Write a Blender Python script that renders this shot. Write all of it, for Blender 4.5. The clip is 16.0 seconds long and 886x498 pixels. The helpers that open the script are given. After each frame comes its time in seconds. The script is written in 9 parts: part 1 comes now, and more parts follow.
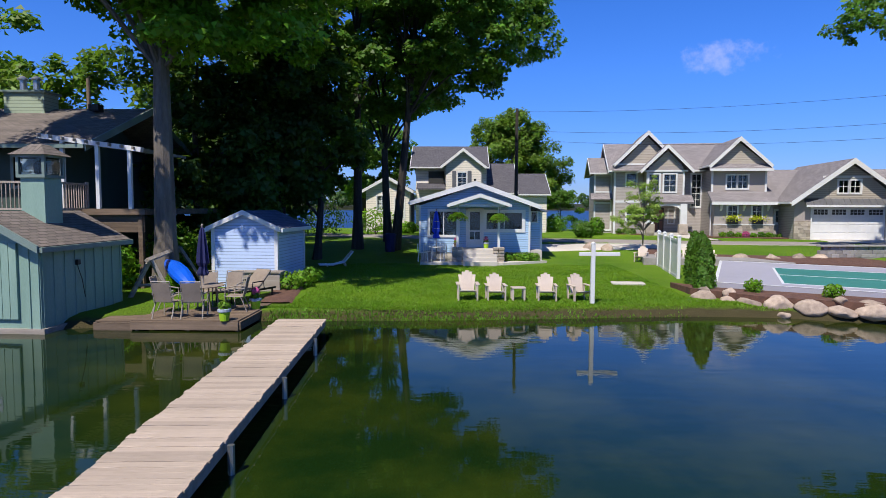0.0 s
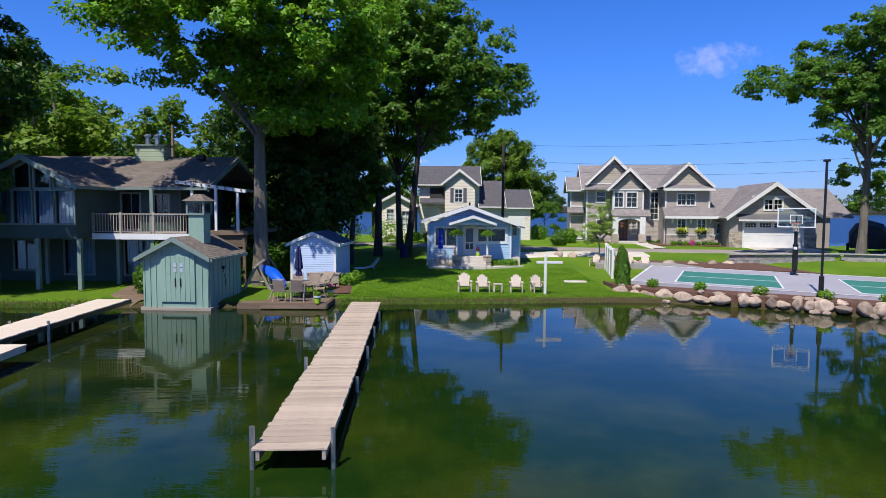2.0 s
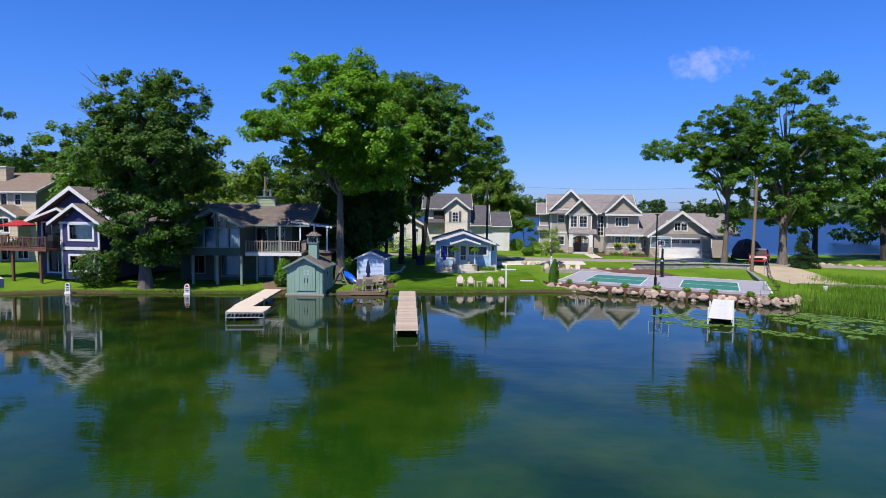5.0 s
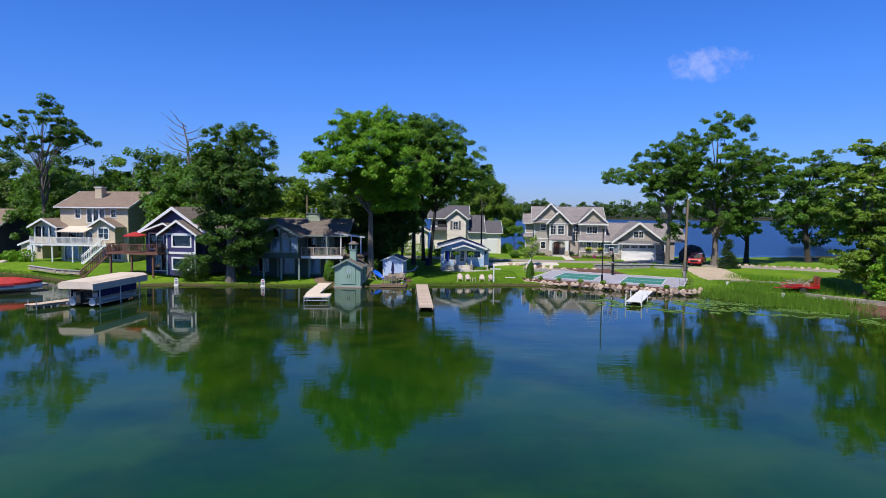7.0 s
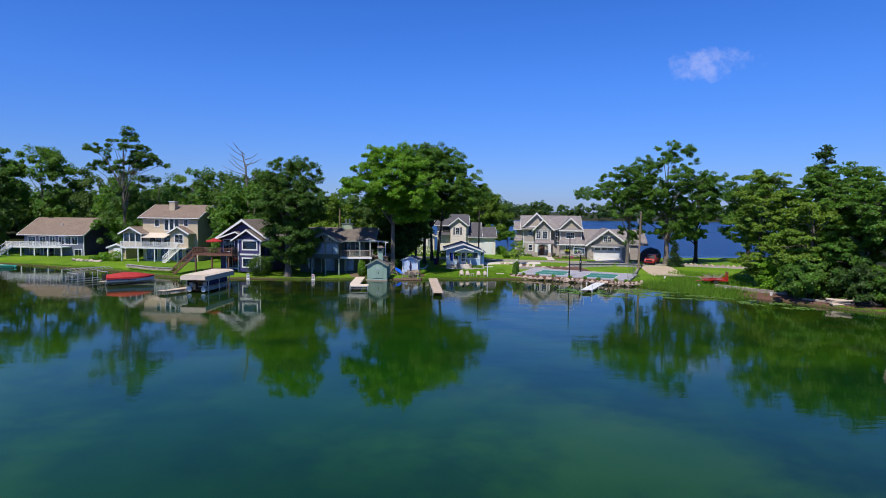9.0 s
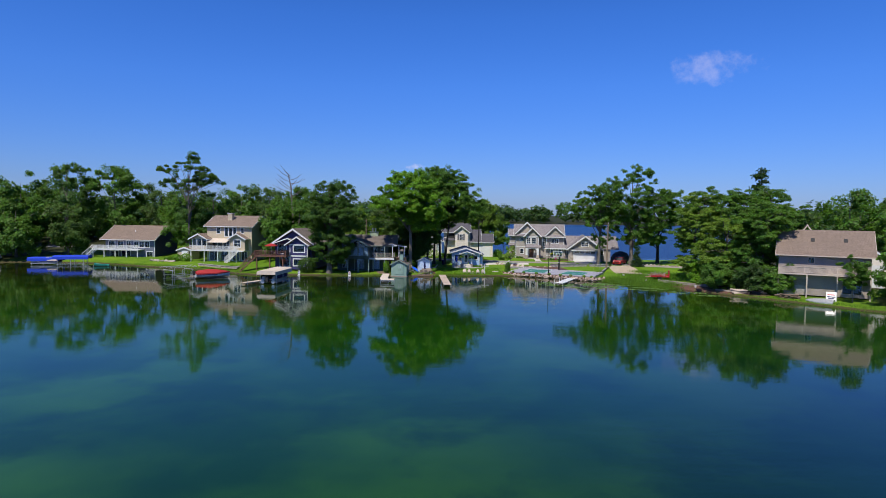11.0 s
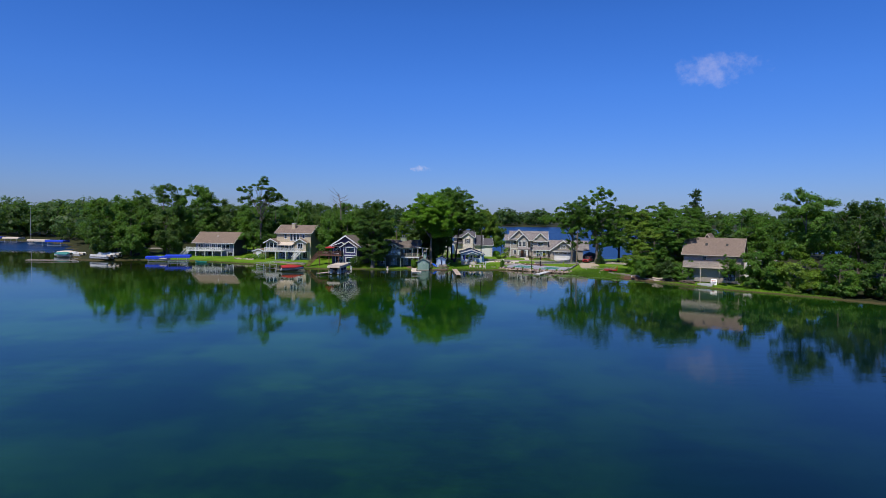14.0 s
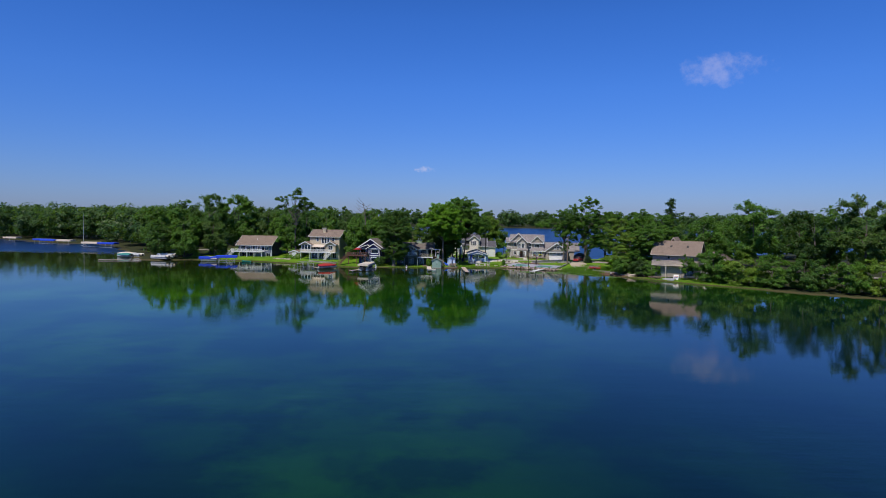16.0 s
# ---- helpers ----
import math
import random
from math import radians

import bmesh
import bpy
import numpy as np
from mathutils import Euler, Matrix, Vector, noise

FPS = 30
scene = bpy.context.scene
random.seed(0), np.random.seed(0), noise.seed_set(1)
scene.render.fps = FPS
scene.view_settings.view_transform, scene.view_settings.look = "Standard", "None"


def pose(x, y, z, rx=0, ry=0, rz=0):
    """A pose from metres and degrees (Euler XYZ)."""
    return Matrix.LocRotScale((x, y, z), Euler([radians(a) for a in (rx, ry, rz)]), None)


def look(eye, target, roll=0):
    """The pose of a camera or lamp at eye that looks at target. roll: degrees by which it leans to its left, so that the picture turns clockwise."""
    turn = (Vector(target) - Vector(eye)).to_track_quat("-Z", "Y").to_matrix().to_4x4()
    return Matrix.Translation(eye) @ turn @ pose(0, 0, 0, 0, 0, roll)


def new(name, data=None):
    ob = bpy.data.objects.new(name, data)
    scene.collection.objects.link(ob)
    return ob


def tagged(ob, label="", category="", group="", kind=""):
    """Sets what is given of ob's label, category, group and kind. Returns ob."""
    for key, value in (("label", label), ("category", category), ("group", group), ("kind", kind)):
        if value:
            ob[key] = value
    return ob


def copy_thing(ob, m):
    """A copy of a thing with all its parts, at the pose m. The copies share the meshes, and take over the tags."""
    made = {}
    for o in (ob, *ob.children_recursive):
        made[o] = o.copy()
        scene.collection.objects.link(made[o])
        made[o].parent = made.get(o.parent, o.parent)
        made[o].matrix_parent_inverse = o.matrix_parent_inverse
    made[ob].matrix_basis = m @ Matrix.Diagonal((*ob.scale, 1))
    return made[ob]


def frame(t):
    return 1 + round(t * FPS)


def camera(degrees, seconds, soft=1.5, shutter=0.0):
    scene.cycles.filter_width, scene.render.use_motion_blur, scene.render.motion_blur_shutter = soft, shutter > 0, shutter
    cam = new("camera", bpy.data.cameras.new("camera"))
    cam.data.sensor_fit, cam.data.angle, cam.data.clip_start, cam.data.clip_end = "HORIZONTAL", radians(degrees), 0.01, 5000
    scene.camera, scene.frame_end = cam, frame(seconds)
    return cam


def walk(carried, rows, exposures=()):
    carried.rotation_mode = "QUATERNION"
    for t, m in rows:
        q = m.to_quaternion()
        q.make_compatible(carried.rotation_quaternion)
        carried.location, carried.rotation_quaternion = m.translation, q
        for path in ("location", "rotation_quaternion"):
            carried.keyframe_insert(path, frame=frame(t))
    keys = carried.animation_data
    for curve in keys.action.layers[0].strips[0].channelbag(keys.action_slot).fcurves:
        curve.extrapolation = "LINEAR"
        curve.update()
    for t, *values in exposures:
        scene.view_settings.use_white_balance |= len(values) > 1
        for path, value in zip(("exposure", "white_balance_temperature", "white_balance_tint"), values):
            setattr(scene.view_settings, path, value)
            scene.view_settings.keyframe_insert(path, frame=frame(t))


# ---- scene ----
cam = camera(72.0, 16.0, soft=0.6)
# seconds, x, y, z, yaw, pitch, roll
ROWS = [
    (0.0, -0.500, 0.000, 3.204, 1.000, -3.916, 0.252),
    (0.5, -0.585, -2.089, 3.424, 1.002, -3.909, 0.322),
    (1.0, -0.674, -4.499, 3.680, 0.873, -3.857, 0.311),
    (1.5, -0.767, -7.188, 3.969, 0.663, -3.809, 0.360),
    (2.0, -0.865, -10.121, 4.285, 0.494, -3.763, 0.359),
    (2.5, -0.969, -13.270, 4.626, 0.387, -3.651, 0.378),
    (3.0, -1.078, -16.615, 4.986, 0.302, -3.611, 0.427),
    (3.5, -1.193, -20.142, 5.363, 0.170, -3.544, 0.376),
    (4.0, -1.315, -23.842, 5.752, 0.032, -3.559, 0.435),
    (4.5, -1.445, -27.711, 6.152, 0.001, -3.541, 0.464),
    (5.0, -1.582, -31.747, 6.559, -0.035, -3.525, 0.493),
    (5.5, -1.727, -35.955, 6.970, -0.074, -3.509, 0.522),
    (6.0, -1.880, -40.340, 7.384, -0.117, -3.495, 0.551),
    (6.5, -2.043, -44.910, 7.799, -0.161, -3.480, 0.580),
    (7.0, -2.215, -49.672, 8.212, -0.129, -3.540, 0.609),
    (7.5, -2.397, -54.636, 8.624, -0.117, -3.489, 0.588),
    (8.0, -2.590, -59.812, 9.032, -0.045, -3.568, 0.658),
    (8.5, -2.793, -65.205, 9.436, -0.031, -3.585, 0.647),
    (9.0, -3.008, -70.823, 9.835, -0.066, -3.512, 0.616),
    (9.5, -3.235, -76.670, 10.229, -0.022, -3.448, 0.647),
    (10.0, -3.474, -82.745, 10.618, 0.026, -3.383, 0.678),
    (10.5, -3.726, -89.045, 11.003, 0.078, -3.315, 0.709),
    (11.0, -3.991, -95.562, 11.384, 0.135, -3.245, 0.740),
    (11.5, -4.270, -102.283, 11.762, 0.199, -3.172, 0.771),
    (12.0, -4.563, -109.189, 12.138, 0.313, -3.163, 0.780),
    (12.5, -4.871, -116.253, 12.513, 0.374, -3.151, 0.799),
    (13.0, -5.193, -123.443, 12.891, 0.364, -3.125, 0.798),
    (13.5, -5.532, -130.717, 13.271, 0.433, -3.104, 0.767),
    (14.0, -5.886, -138.025, 13.657, 0.533, -3.089, 0.776),
    (14.5, -6.257, -145.306, 14.052, 0.623, -3.089, 0.765),
    (15.0, -6.645, -152.491, 14.457, 0.715, -3.094, 0.754),
    (15.5, -7.051, -159.498, 14.877, 0.799, -3.073, 0.743),
    (16.0, -7.474, -166.234, 15.315, 0.926, -3.026, 0.713),
]
walk(cam, [(t, pose(x, y, z, 90 + pitch, -roll, yaw)) for t, x, y, z, yaw, pitch, roll in ROWS],
     exposures=[(0.0, 0.19), (3.5, 0.20), (7.0, 0.12), (9.0, 0.02), (12.5, -0.16), (16.0, -0.28)])

# ---- sky, sun ----
SUN_DIR = Vector((-0.23, -0.50, 0.84)).normalized()
world = bpy.data.worlds.new("sky")
scene.world = world
world.use_nodes = True
wn, wl = world.node_tree.nodes, world.node_tree.links
wn.clear()
w_out = wn.new("ShaderNodeOutputWorld")
w_bg = wn.new("ShaderNodeBackground")
w_sky = wn.new("ShaderNodeTexSky")
w_sky.sky_type = "NISHITA"
w_sky.sun_disc = False
w_sky.sun_elevation = math.asin(SUN_DIR.z)
w_sky.sun_rotation = math.atan2(SUN_DIR.x, SUN_DIR.y) % (2 * math.pi)
w_sky.air_density, w_sky.dust_density, w_sky.ozone_density = 1.0, 0.3, 4.0
w_bg.inputs["Strength"].default_value = 0.122
w_hsv = wn.new("ShaderNodeHueSaturation")
w_hsv.inputs["Saturation"].default_value = 1.07
w_tint = wn.new("ShaderNodeMix")
w_tint.data_type, w_tint.blend_type = "RGBA", "MULTIPLY"
w_tint.inputs["Factor"].default_value = 1.0
w_tint.inputs[7].default_value = (0.545, 0.78, 1.41, 1)
wl.new(w_sky.outputs[0], w_tint.inputs[6])
wl.new(w_tint.outputs[2], w_hsv.inputs["Color"])
# the haze near the horizon is thin and blue
w_tc = wn.new("ShaderNodeTexCoord")
w_sep = wn.new("ShaderNodeSeparateXYZ")
wl.new(w_tc.outputs["Generated"], w_sep.inputs[0])
w_rise = wn.new("ShaderNodeMapRange")
w_rise.inputs["From Min"].default_value, w_rise.inputs["From Max"].default_value = 0.0, 0.30
wl.new(w_sep.outputs["Z"], w_rise.inputs["Value"])
w_low = wn.new("ShaderNodeMix")
w_low.data_type = "RGBA"
wl.new(w_rise.outputs[0], w_low.inputs["Factor"])
w_low.inputs[6].default_value = (0.76, 0.665, 0.68, 1)
w_low.inputs[7].default_value = (1, 1, 1, 1)
w_haze = wn.new("ShaderNodeMix")
w_haze.data_type, w_haze.blend_type = "RGBA", "MULTIPLY"
w_haze.inputs["Factor"].default_value = 1.0
wl.new(w_hsv.outputs["Color"], w_haze.inputs[6])
wl.new(w_low.outputs[2], w_haze.inputs[7])
# overhead the clear sky is a deeper blue
w_high = wn.new("ShaderNodeMapRange")
w_high.inputs["From Min"].default_value, w_high.inputs["From Max"].default_value = 0.20, 0.85
w_high.inputs["To Min"].default_value, w_high.inputs["To Max"].default_value = 1.0, 0.40
wl.new(w_sep.outputs["Z"], w_high.inputs["Value"])
w_deep = wn.new("ShaderNodeVectorMath")
w_deep.operation = "SCALE"
wl.new(w_haze.outputs[2], w_deep.inputs[0])
wl.new(w_high.outputs[0], w_deep.inputs["Scale"])
# two small fair-weather clouds, far off


def cloud_patch(direction, spread, flat, amount, seed):
    d = Vector(direction).normalized()
    side = d.cross(Vector((0, 0, 1))).normalized()
    up = side.cross(d)
    coords = []
    for axis, width in ((side, spread), (up, spread * flat)):
        dot = wn.new("ShaderNodeVectorMath")
        dot.operation = "DOT_PRODUCT"
        dot.inputs[1].default_value = axis / width
        wl.new(w_tc.outputs["Generated"], dot.inputs[0])
        sq = wn.new("ShaderNodeMath")
        sq.operation = "POWER"
        ab = wn.new("ShaderNodeMath")
        ab.operation = "ABSOLUTE"
        wl.new(dot.outputs["Value"], ab.inputs[0])
        wl.new(ab.outputs[0], sq.inputs[0])
        sq.inputs[1].default_value = 2.0
        coords.append(sq)
    front = wn.new("ShaderNodeVectorMath")
    front.operation = "DOT_PRODUCT"
    front.inputs[1].default_value = d
    wl.new(w_tc.outputs["Generated"], front.inputs[0])
    ahead = wn.new("ShaderNodeMath")
    ahead.operation = "GREATER_THAN"
    ahead.inputs[1].default_value = 0.5
    wl.new(front.outputs["Value"], ahead.inputs[0])
    add = wn.new("ShaderNodeMath")
    wl.new(coords[0].outputs[0], add.inputs[0])
    wl.new(coords[1].outputs[0], add.inputs[1])
    noise_tex = wn.new("ShaderNodeTexNoise")
    noise_tex.noise_dimensions = "4D"
    noise_tex.inputs["W"].default_value = seed
    noise_tex.inputs["Scale"].default_value = 1.6 / spread
    noise_tex.inputs["Detail"].default_value = 7
    noise_tex.inputs["Roughness"].default_value = 0.62
    wl.new(w_tc.outputs["Generated"], noise_tex.inputs["Vector"])
    n_mul = wn.new("ShaderNodeMath")
    n_mul.operation = "MULTIPLY_ADD"
    n_mul.inputs[1].default_value = 5.0
    n_mul.inputs[2].default_value = -2.0
    wl.new(noise_tex.outputs["Fac"], n_mul.inputs[0])
    sub = wn.new("ShaderNodeMath")
    sub.operation = "SUBTRACT"
    wl.new(n_mul.outputs[0], sub.inputs[0])
    wl.new(add.outputs[0], sub.inputs[1])
    ramp = wn.new("ShaderNodeMapRange")
    ramp.interpolation_type = "SMOOTHSTEP"
    ramp.inputs["From Min"].default_value = -0.35
    ramp.inputs["From Max"].default_value = 1.0
    ramp.inputs["To Max"].default_value = amount
    wl.new(sub.outputs[0], ramp.inputs["Value"])
    both = wn.new("ShaderNodeMath")
    both.operation = "MULTIPLY"
    wl.new(ramp.outputs[0], both.inputs[0])
    wl.new(ahead.outputs[0], both.inputs[1])
    return both


last = w_deep.outputs[0]
for direction, spread, flat, amount, seed in (((0.394, 0.91, 0.221), 0.066, 0.38, 0.25, 1.3), ((-0.045, 1.0, 0.077), 0.022, 0.28, 0.45, 4.1)):
    patch = cloud_patch(direction, spread, flat, amount, seed)
    mixer = wn.new("ShaderNodeMix")
    mixer.data_type = "RGBA"
    wl.new(patch.outputs[0], mixer.inputs["Factor"])
    wl.new(last, mixer.inputs[6])
    mixer.inputs[7].default_value = (7.6, 7.0, 8.2, 1)
    last = mixer.outputs[2]
wl.new(last, w_bg.inputs["Color"])
wl.new(w_bg.outputs[0], w_out.inputs[0])

sun_data = bpy.data.lights.new("sun", "SUN")
sun_data.energy, sun_data.angle, sun_data.color = 5.0, radians(0.55), (1.0, 0.94, 0.84)
sun = new("sun", sun_data)
sun.matrix_world = look(SUN_DIR * 200, (0, 0, 0))


# ---- materials ----
def nodes_of(name):
    m = bpy.data.materials.new(name)
    m.use_nodes = True
    nt = m.node_tree
    return m, nt.nodes, nt.links, nt.nodes["Principled BSDF"]


def noise_node(n, l, coord, scale, detail=5, rough=0.6):
    t = n.new("ShaderNodeTexNoise")
    t.inputs["Scale"].default_value = scale
    t.inputs["Detail"].default_value = detail
    t.inputs["Roughness"].default_value = rough
    l.new(coord, t.inputs["Vector"])
    return t


def mix_node(n, l, fac, a, b, blend="MIX"):
    m = n.new("ShaderNodeMix")
    m.data_type = "RGBA"
    m.blend_type = blend
    for value, slot in ((fac, m.inputs["Factor"]), (a, m.inputs[6]), (b, m.inputs[7])):
        if isinstance(value, (int, float)):
            slot.default_value = value
        elif isinstance(value, tuple):
            slot.default_value = (*value, 1)
        else:
            l.new(value, slot)
    return m.outputs[2]


def range_node(n, l, value, a, b, c=0.0, d=1.0):
    r = n.new("ShaderNodeMapRange")
    r.inputs["From Min"].default_value, r.inputs["From Max"].default_value = a, b
    r.inputs["To Min"].default_value, r.inputs["To Max"].default_value = c, d
    l.new(value, r.inputs["Value"])
    return r.outputs[0]


def math_node(n, l, op, a, b=None):
    m = n.new("ShaderNodeMath")
    m.operation = op
    for value, slot in ((a, m.inputs[0]), (b, m.inputs[1])):
        if value is None:
            continue
        if isinstance(value, (int, float)):
            slot.default_value = value
        else:
            l.new(value, slot)
    return m.outputs[0]


def bump_node(n, l, bsdf, height, strength, distance=0.01):
    b = n.new("ShaderNodeBump")
    b.inputs["Strength"].default_value, b.inputs["Distance"].default_value = strength, distance
    l.new(height, b.inputs["Height"])
    l.new(b.outputs[0], bsdf.inputs["Normal"])


def plain(name, c1, c2=None, scale=3.0, rough=0.7, metal=0.0, bump=0.15, fine=40.0, vary=0.0, stretch=(1, 1, 1), coat=0.0):
    """A surface in two tones: broad patches and fine grain."""
    m, n, l, bsdf = nodes_of(name)
    c2 = c2 or tuple(v * 0.78 for v in c1)
    tc = n.new("ShaderNodeTexCoord")
    mp = n.new("ShaderNodeMapping")
    mp.inputs["Scale"].default_value = stretch
    l.new(tc.outputs["Object"], mp.inputs["Vector"])
    big = noise_node(n, l, mp.outputs[0], scale)
    small = noise_node(n, l, mp.outputs[0], fine, 4)
    col = mix_node(n, l, range_node(n, l, big.outputs["Fac"], 0.35, 0.68), c1, c2)
    col = mix_node(n, l, range_node(n, l, small.outputs["Fac"], 0.3, 0.8, 0, 0.35), col, tuple(v * 0.6 for v in c2))
    if vary:
        oi = n.new("ShaderNodeObjectInfo")
        hs = n.new("ShaderNodeHueSaturation")
        l.new(range_node(n, l, oi.outputs["Random"], 0, 1, 1 - vary, 1 + vary), hs.inputs["Value"])
        l.new(col, hs.inputs["Color"])
        col = hs.outputs[0]
    l.new(col, bsdf.inputs["Base Color"])
    l.new(range_node(n, l, small.outputs["Fac"], 0.2, 0.8, max(rough - 0.1, 0.02), min(rough + 0.1, 1)), bsdf.inputs["Roughness"])
    bsdf.inputs["Metallic"].default_value = metal
    bsdf.inputs["Coat Weight"].default_value = coat
    if bump:
        bump_node(n, l, bsdf, small.outputs["Fac"], bump, 0.02)
    return m


def siding(name, c1, pitch=0.115, upright=False, dirt=0.8):
    """Lapped boards: a saw-tooth relief in the height, the lap shadow painted as a darker band."""
    m, n, l, bsdf = nodes_of(name)
    geo = n.new("ShaderNodeTexCoord")
    sep = n.new("ShaderNodeSeparateXYZ")
    l.new(geo.outputs["Object"], sep.inputs[0])
    run = math_node(n, l, "ADD", sep.outputs[0], sep.outputs[1]) if upright else sep.outputs[2]
    steps = math_node(n, l, "DIVIDE", run, pitch)
    tooth = math_node(n, l, "FRACT", steps)
    # mask of the painted lap shadow along each board's lower edge
    gap = range_node(n, l, tooth, 0.04, 0.22, 0, 1)
    board = n.new("ShaderNodeTexWhiteNoise")
    board.noise_dimensions = "1D"
    l.new(math_node(n, l, "FLOOR", steps), board.inputs["W"])
    big = noise_node(n, l, geo.outputs["Object"], 0.8)
    small = noise_node(n, l, geo.outputs["Object"], 22, 4)
    col = mix_node(n, l, range_node(n, l, big.outputs["Fac"], 0.35, 0.7), c1, tuple(v * dirt for v in c1))
    col = mix_node(n, l, range_node(n, l, board.outputs["Value"], 0, 1, 0, 0.16), col, tuple(v * 0.7 for v in c1))
    col = mix_node(n, l, range_node(n, l, small.outputs["Fac"], 0.35, 0.8, 0, 0.18), col, tuple(v * 0.55 for v in c1))
    # lap shadow goes into the base colour
    l.new(mix_node(n, l, gap, tuple(v * 0.45 for v in c1), col), bsdf.inputs["Base Color"])
    bsdf.inputs["Roughness"].default_value = 0.55
    height = math_node(n, l, "MULTIPLY", math_node(n, l, "SUBTRACT", 1.0, tooth), 1.0)
    bump_node(n, l, bsdf, height, 0.7, 0.014)
    return m


def shingles(name, c1, c2, along="x", row=0.14):
    m, n, l, bsdf = nodes_of(name)
    tc = n.new("ShaderNodeTexCoord")
    sep = n.new("ShaderNodeSeparateXYZ")
    l.new(tc.outputs["Object"], sep.inputs[0])
    comb = n.new("ShaderNodeCombineXYZ")
    u, v = (0, 1) if along == "x" else (1, 0)
    l.new(sep.outputs[u], comb.inputs[0])
    slope = math_node(n, l, "MULTIPLY", sep.outputs[v], 1.15)
    l.new(slope, comb.inputs[1])
    br = n.new("ShaderNodeTexBrick")
    br.inputs["Scale"].default_value = 1.0
    br.inputs["Brick Width"].default_value = 0.31
    br.inputs["Row Height"].default_value = row
    br.inputs["Mortar Size"].default_value = 0.012
    br.inputs["Bias"].default_value = 0.0
    br.inputs["Color1"].default_value = (*c1, 1)
    br.inputs["Color2"].default_value = (*c2, 1)
    br.inputs["Mortar"].default_value = (*[x * 0.35 for x in c2], 1)
    l.new(comb.outputs[0], br.inputs["Vector"])
    big = noise_node(n, l, tc.outputs["Object"], 0.7)
    grit = noise_node(n, l, tc.outputs["Object"], 60, 3)
    col = mix_node(n, l, range_node(n, l, big.outputs["Fac"], 0.4, 0.7, 0, 0.4), br.outputs["Color"], tuple(x * 0.6 for x in c2))
    col = mix_node(n, l, range_node(n, l, grit.outputs["Fac"], 0.3, 0.75, 0, 0.35), col, tuple(min(1, x * 1.5) for x in c1))
    l.new(col, bsdf.inputs["Base Color"])
    bsdf.inputs["Roughness"].default_value = 0.9
    step = math_node(n, l, "FRACT", math_node(n, l, "DIVIDE", slope, row))
    bump_node(n, l, bsdf, math_node(n, l, "ADD", step, br.outputs["Fac"]), 0.9, 0.016)
    return m


def leafy(name, dark, light, patchy=0.35):
    """Leaves: varied leaf by leaf and by broad patches, with light coming through."""
    m = bpy.data.materials.new(name)
    m.use_nodes = True
    n, l = m.node_tree.nodes, m.node_tree.links
    n.clear()
    out = n.new("ShaderNodeOutputMaterial")
    geo = n.new("ShaderNodeNewGeometry")
    big = noise_node(n, l, geo.outputs["Position"], patchy, 3)
    col = mix_node(n, l, range_node(n, l, big.outputs["Fac"], 0.3, 0.7), dark, light)
    hs = n.new("ShaderNodeHueSaturation")
    l.new(range_node(n, l, geo.outputs["Random Per Island"], 0, 1, 0.55, 1.45), hs.inputs["Value"])
    l.new(range_node(n, l, geo.outputs["Random Per Island"], 0, 1, 0.485, 0.52), hs.inputs["Hue"])
    l.new(col, hs.inputs["Color"])
    d = n.new("ShaderNodeBsdfPrincipled")
    d.inputs["Roughness"].default_value = 0.5
    d.inputs["Specular IOR Level"].default_value = 0.35
    t = n.new("ShaderNodeBsdfTranslucent")
    l.new(hs.outputs[0], d.inputs["Base Color"])
    bright = mix_node(n, l, 0.5, hs.outputs[0], (0.26, 0.48, 0.02))
    l.new(bright, t.inputs["Color"])
    mx = n.new("ShaderNodeMixShader")
    mx.inputs[0].default_value = 0.40
    l.new(d.outputs[0], mx.inputs[1])
    l.new(t.outputs[0], mx.inputs[2])
    l.new(mx.outputs[0], out.inputs[0])
    return m


def glass(name, tint=(0.75, 0.85, 0.9)):
    m, n, l, bsdf = nodes_of(name)
    n.remove(bsdf)
    out = n["Material Output"]
    tr = n.new("ShaderNodeBsdfTransparent")
    tr.inputs[0].default_value = (*tint, 1)
    gl = n.new("ShaderNodeBsdfGlossy")
    gl.inputs["Roughness"].default_value = 0.02
    fr = n.new("ShaderNodeFresnel")
    fr.inputs[0].default_value = 1.52
    mx = n.new("ShaderNodeMixShader")
    l.new(math_node(n, l, "MULTIPLY", fr.outputs[0], 1.25), mx.inputs[0])
    l.new(tr.outputs[0], mx.inputs[1])
    l.new(gl.outputs[0], mx.inputs[2])
    l.new(mx.outputs[0], out.inputs[0])
    return m


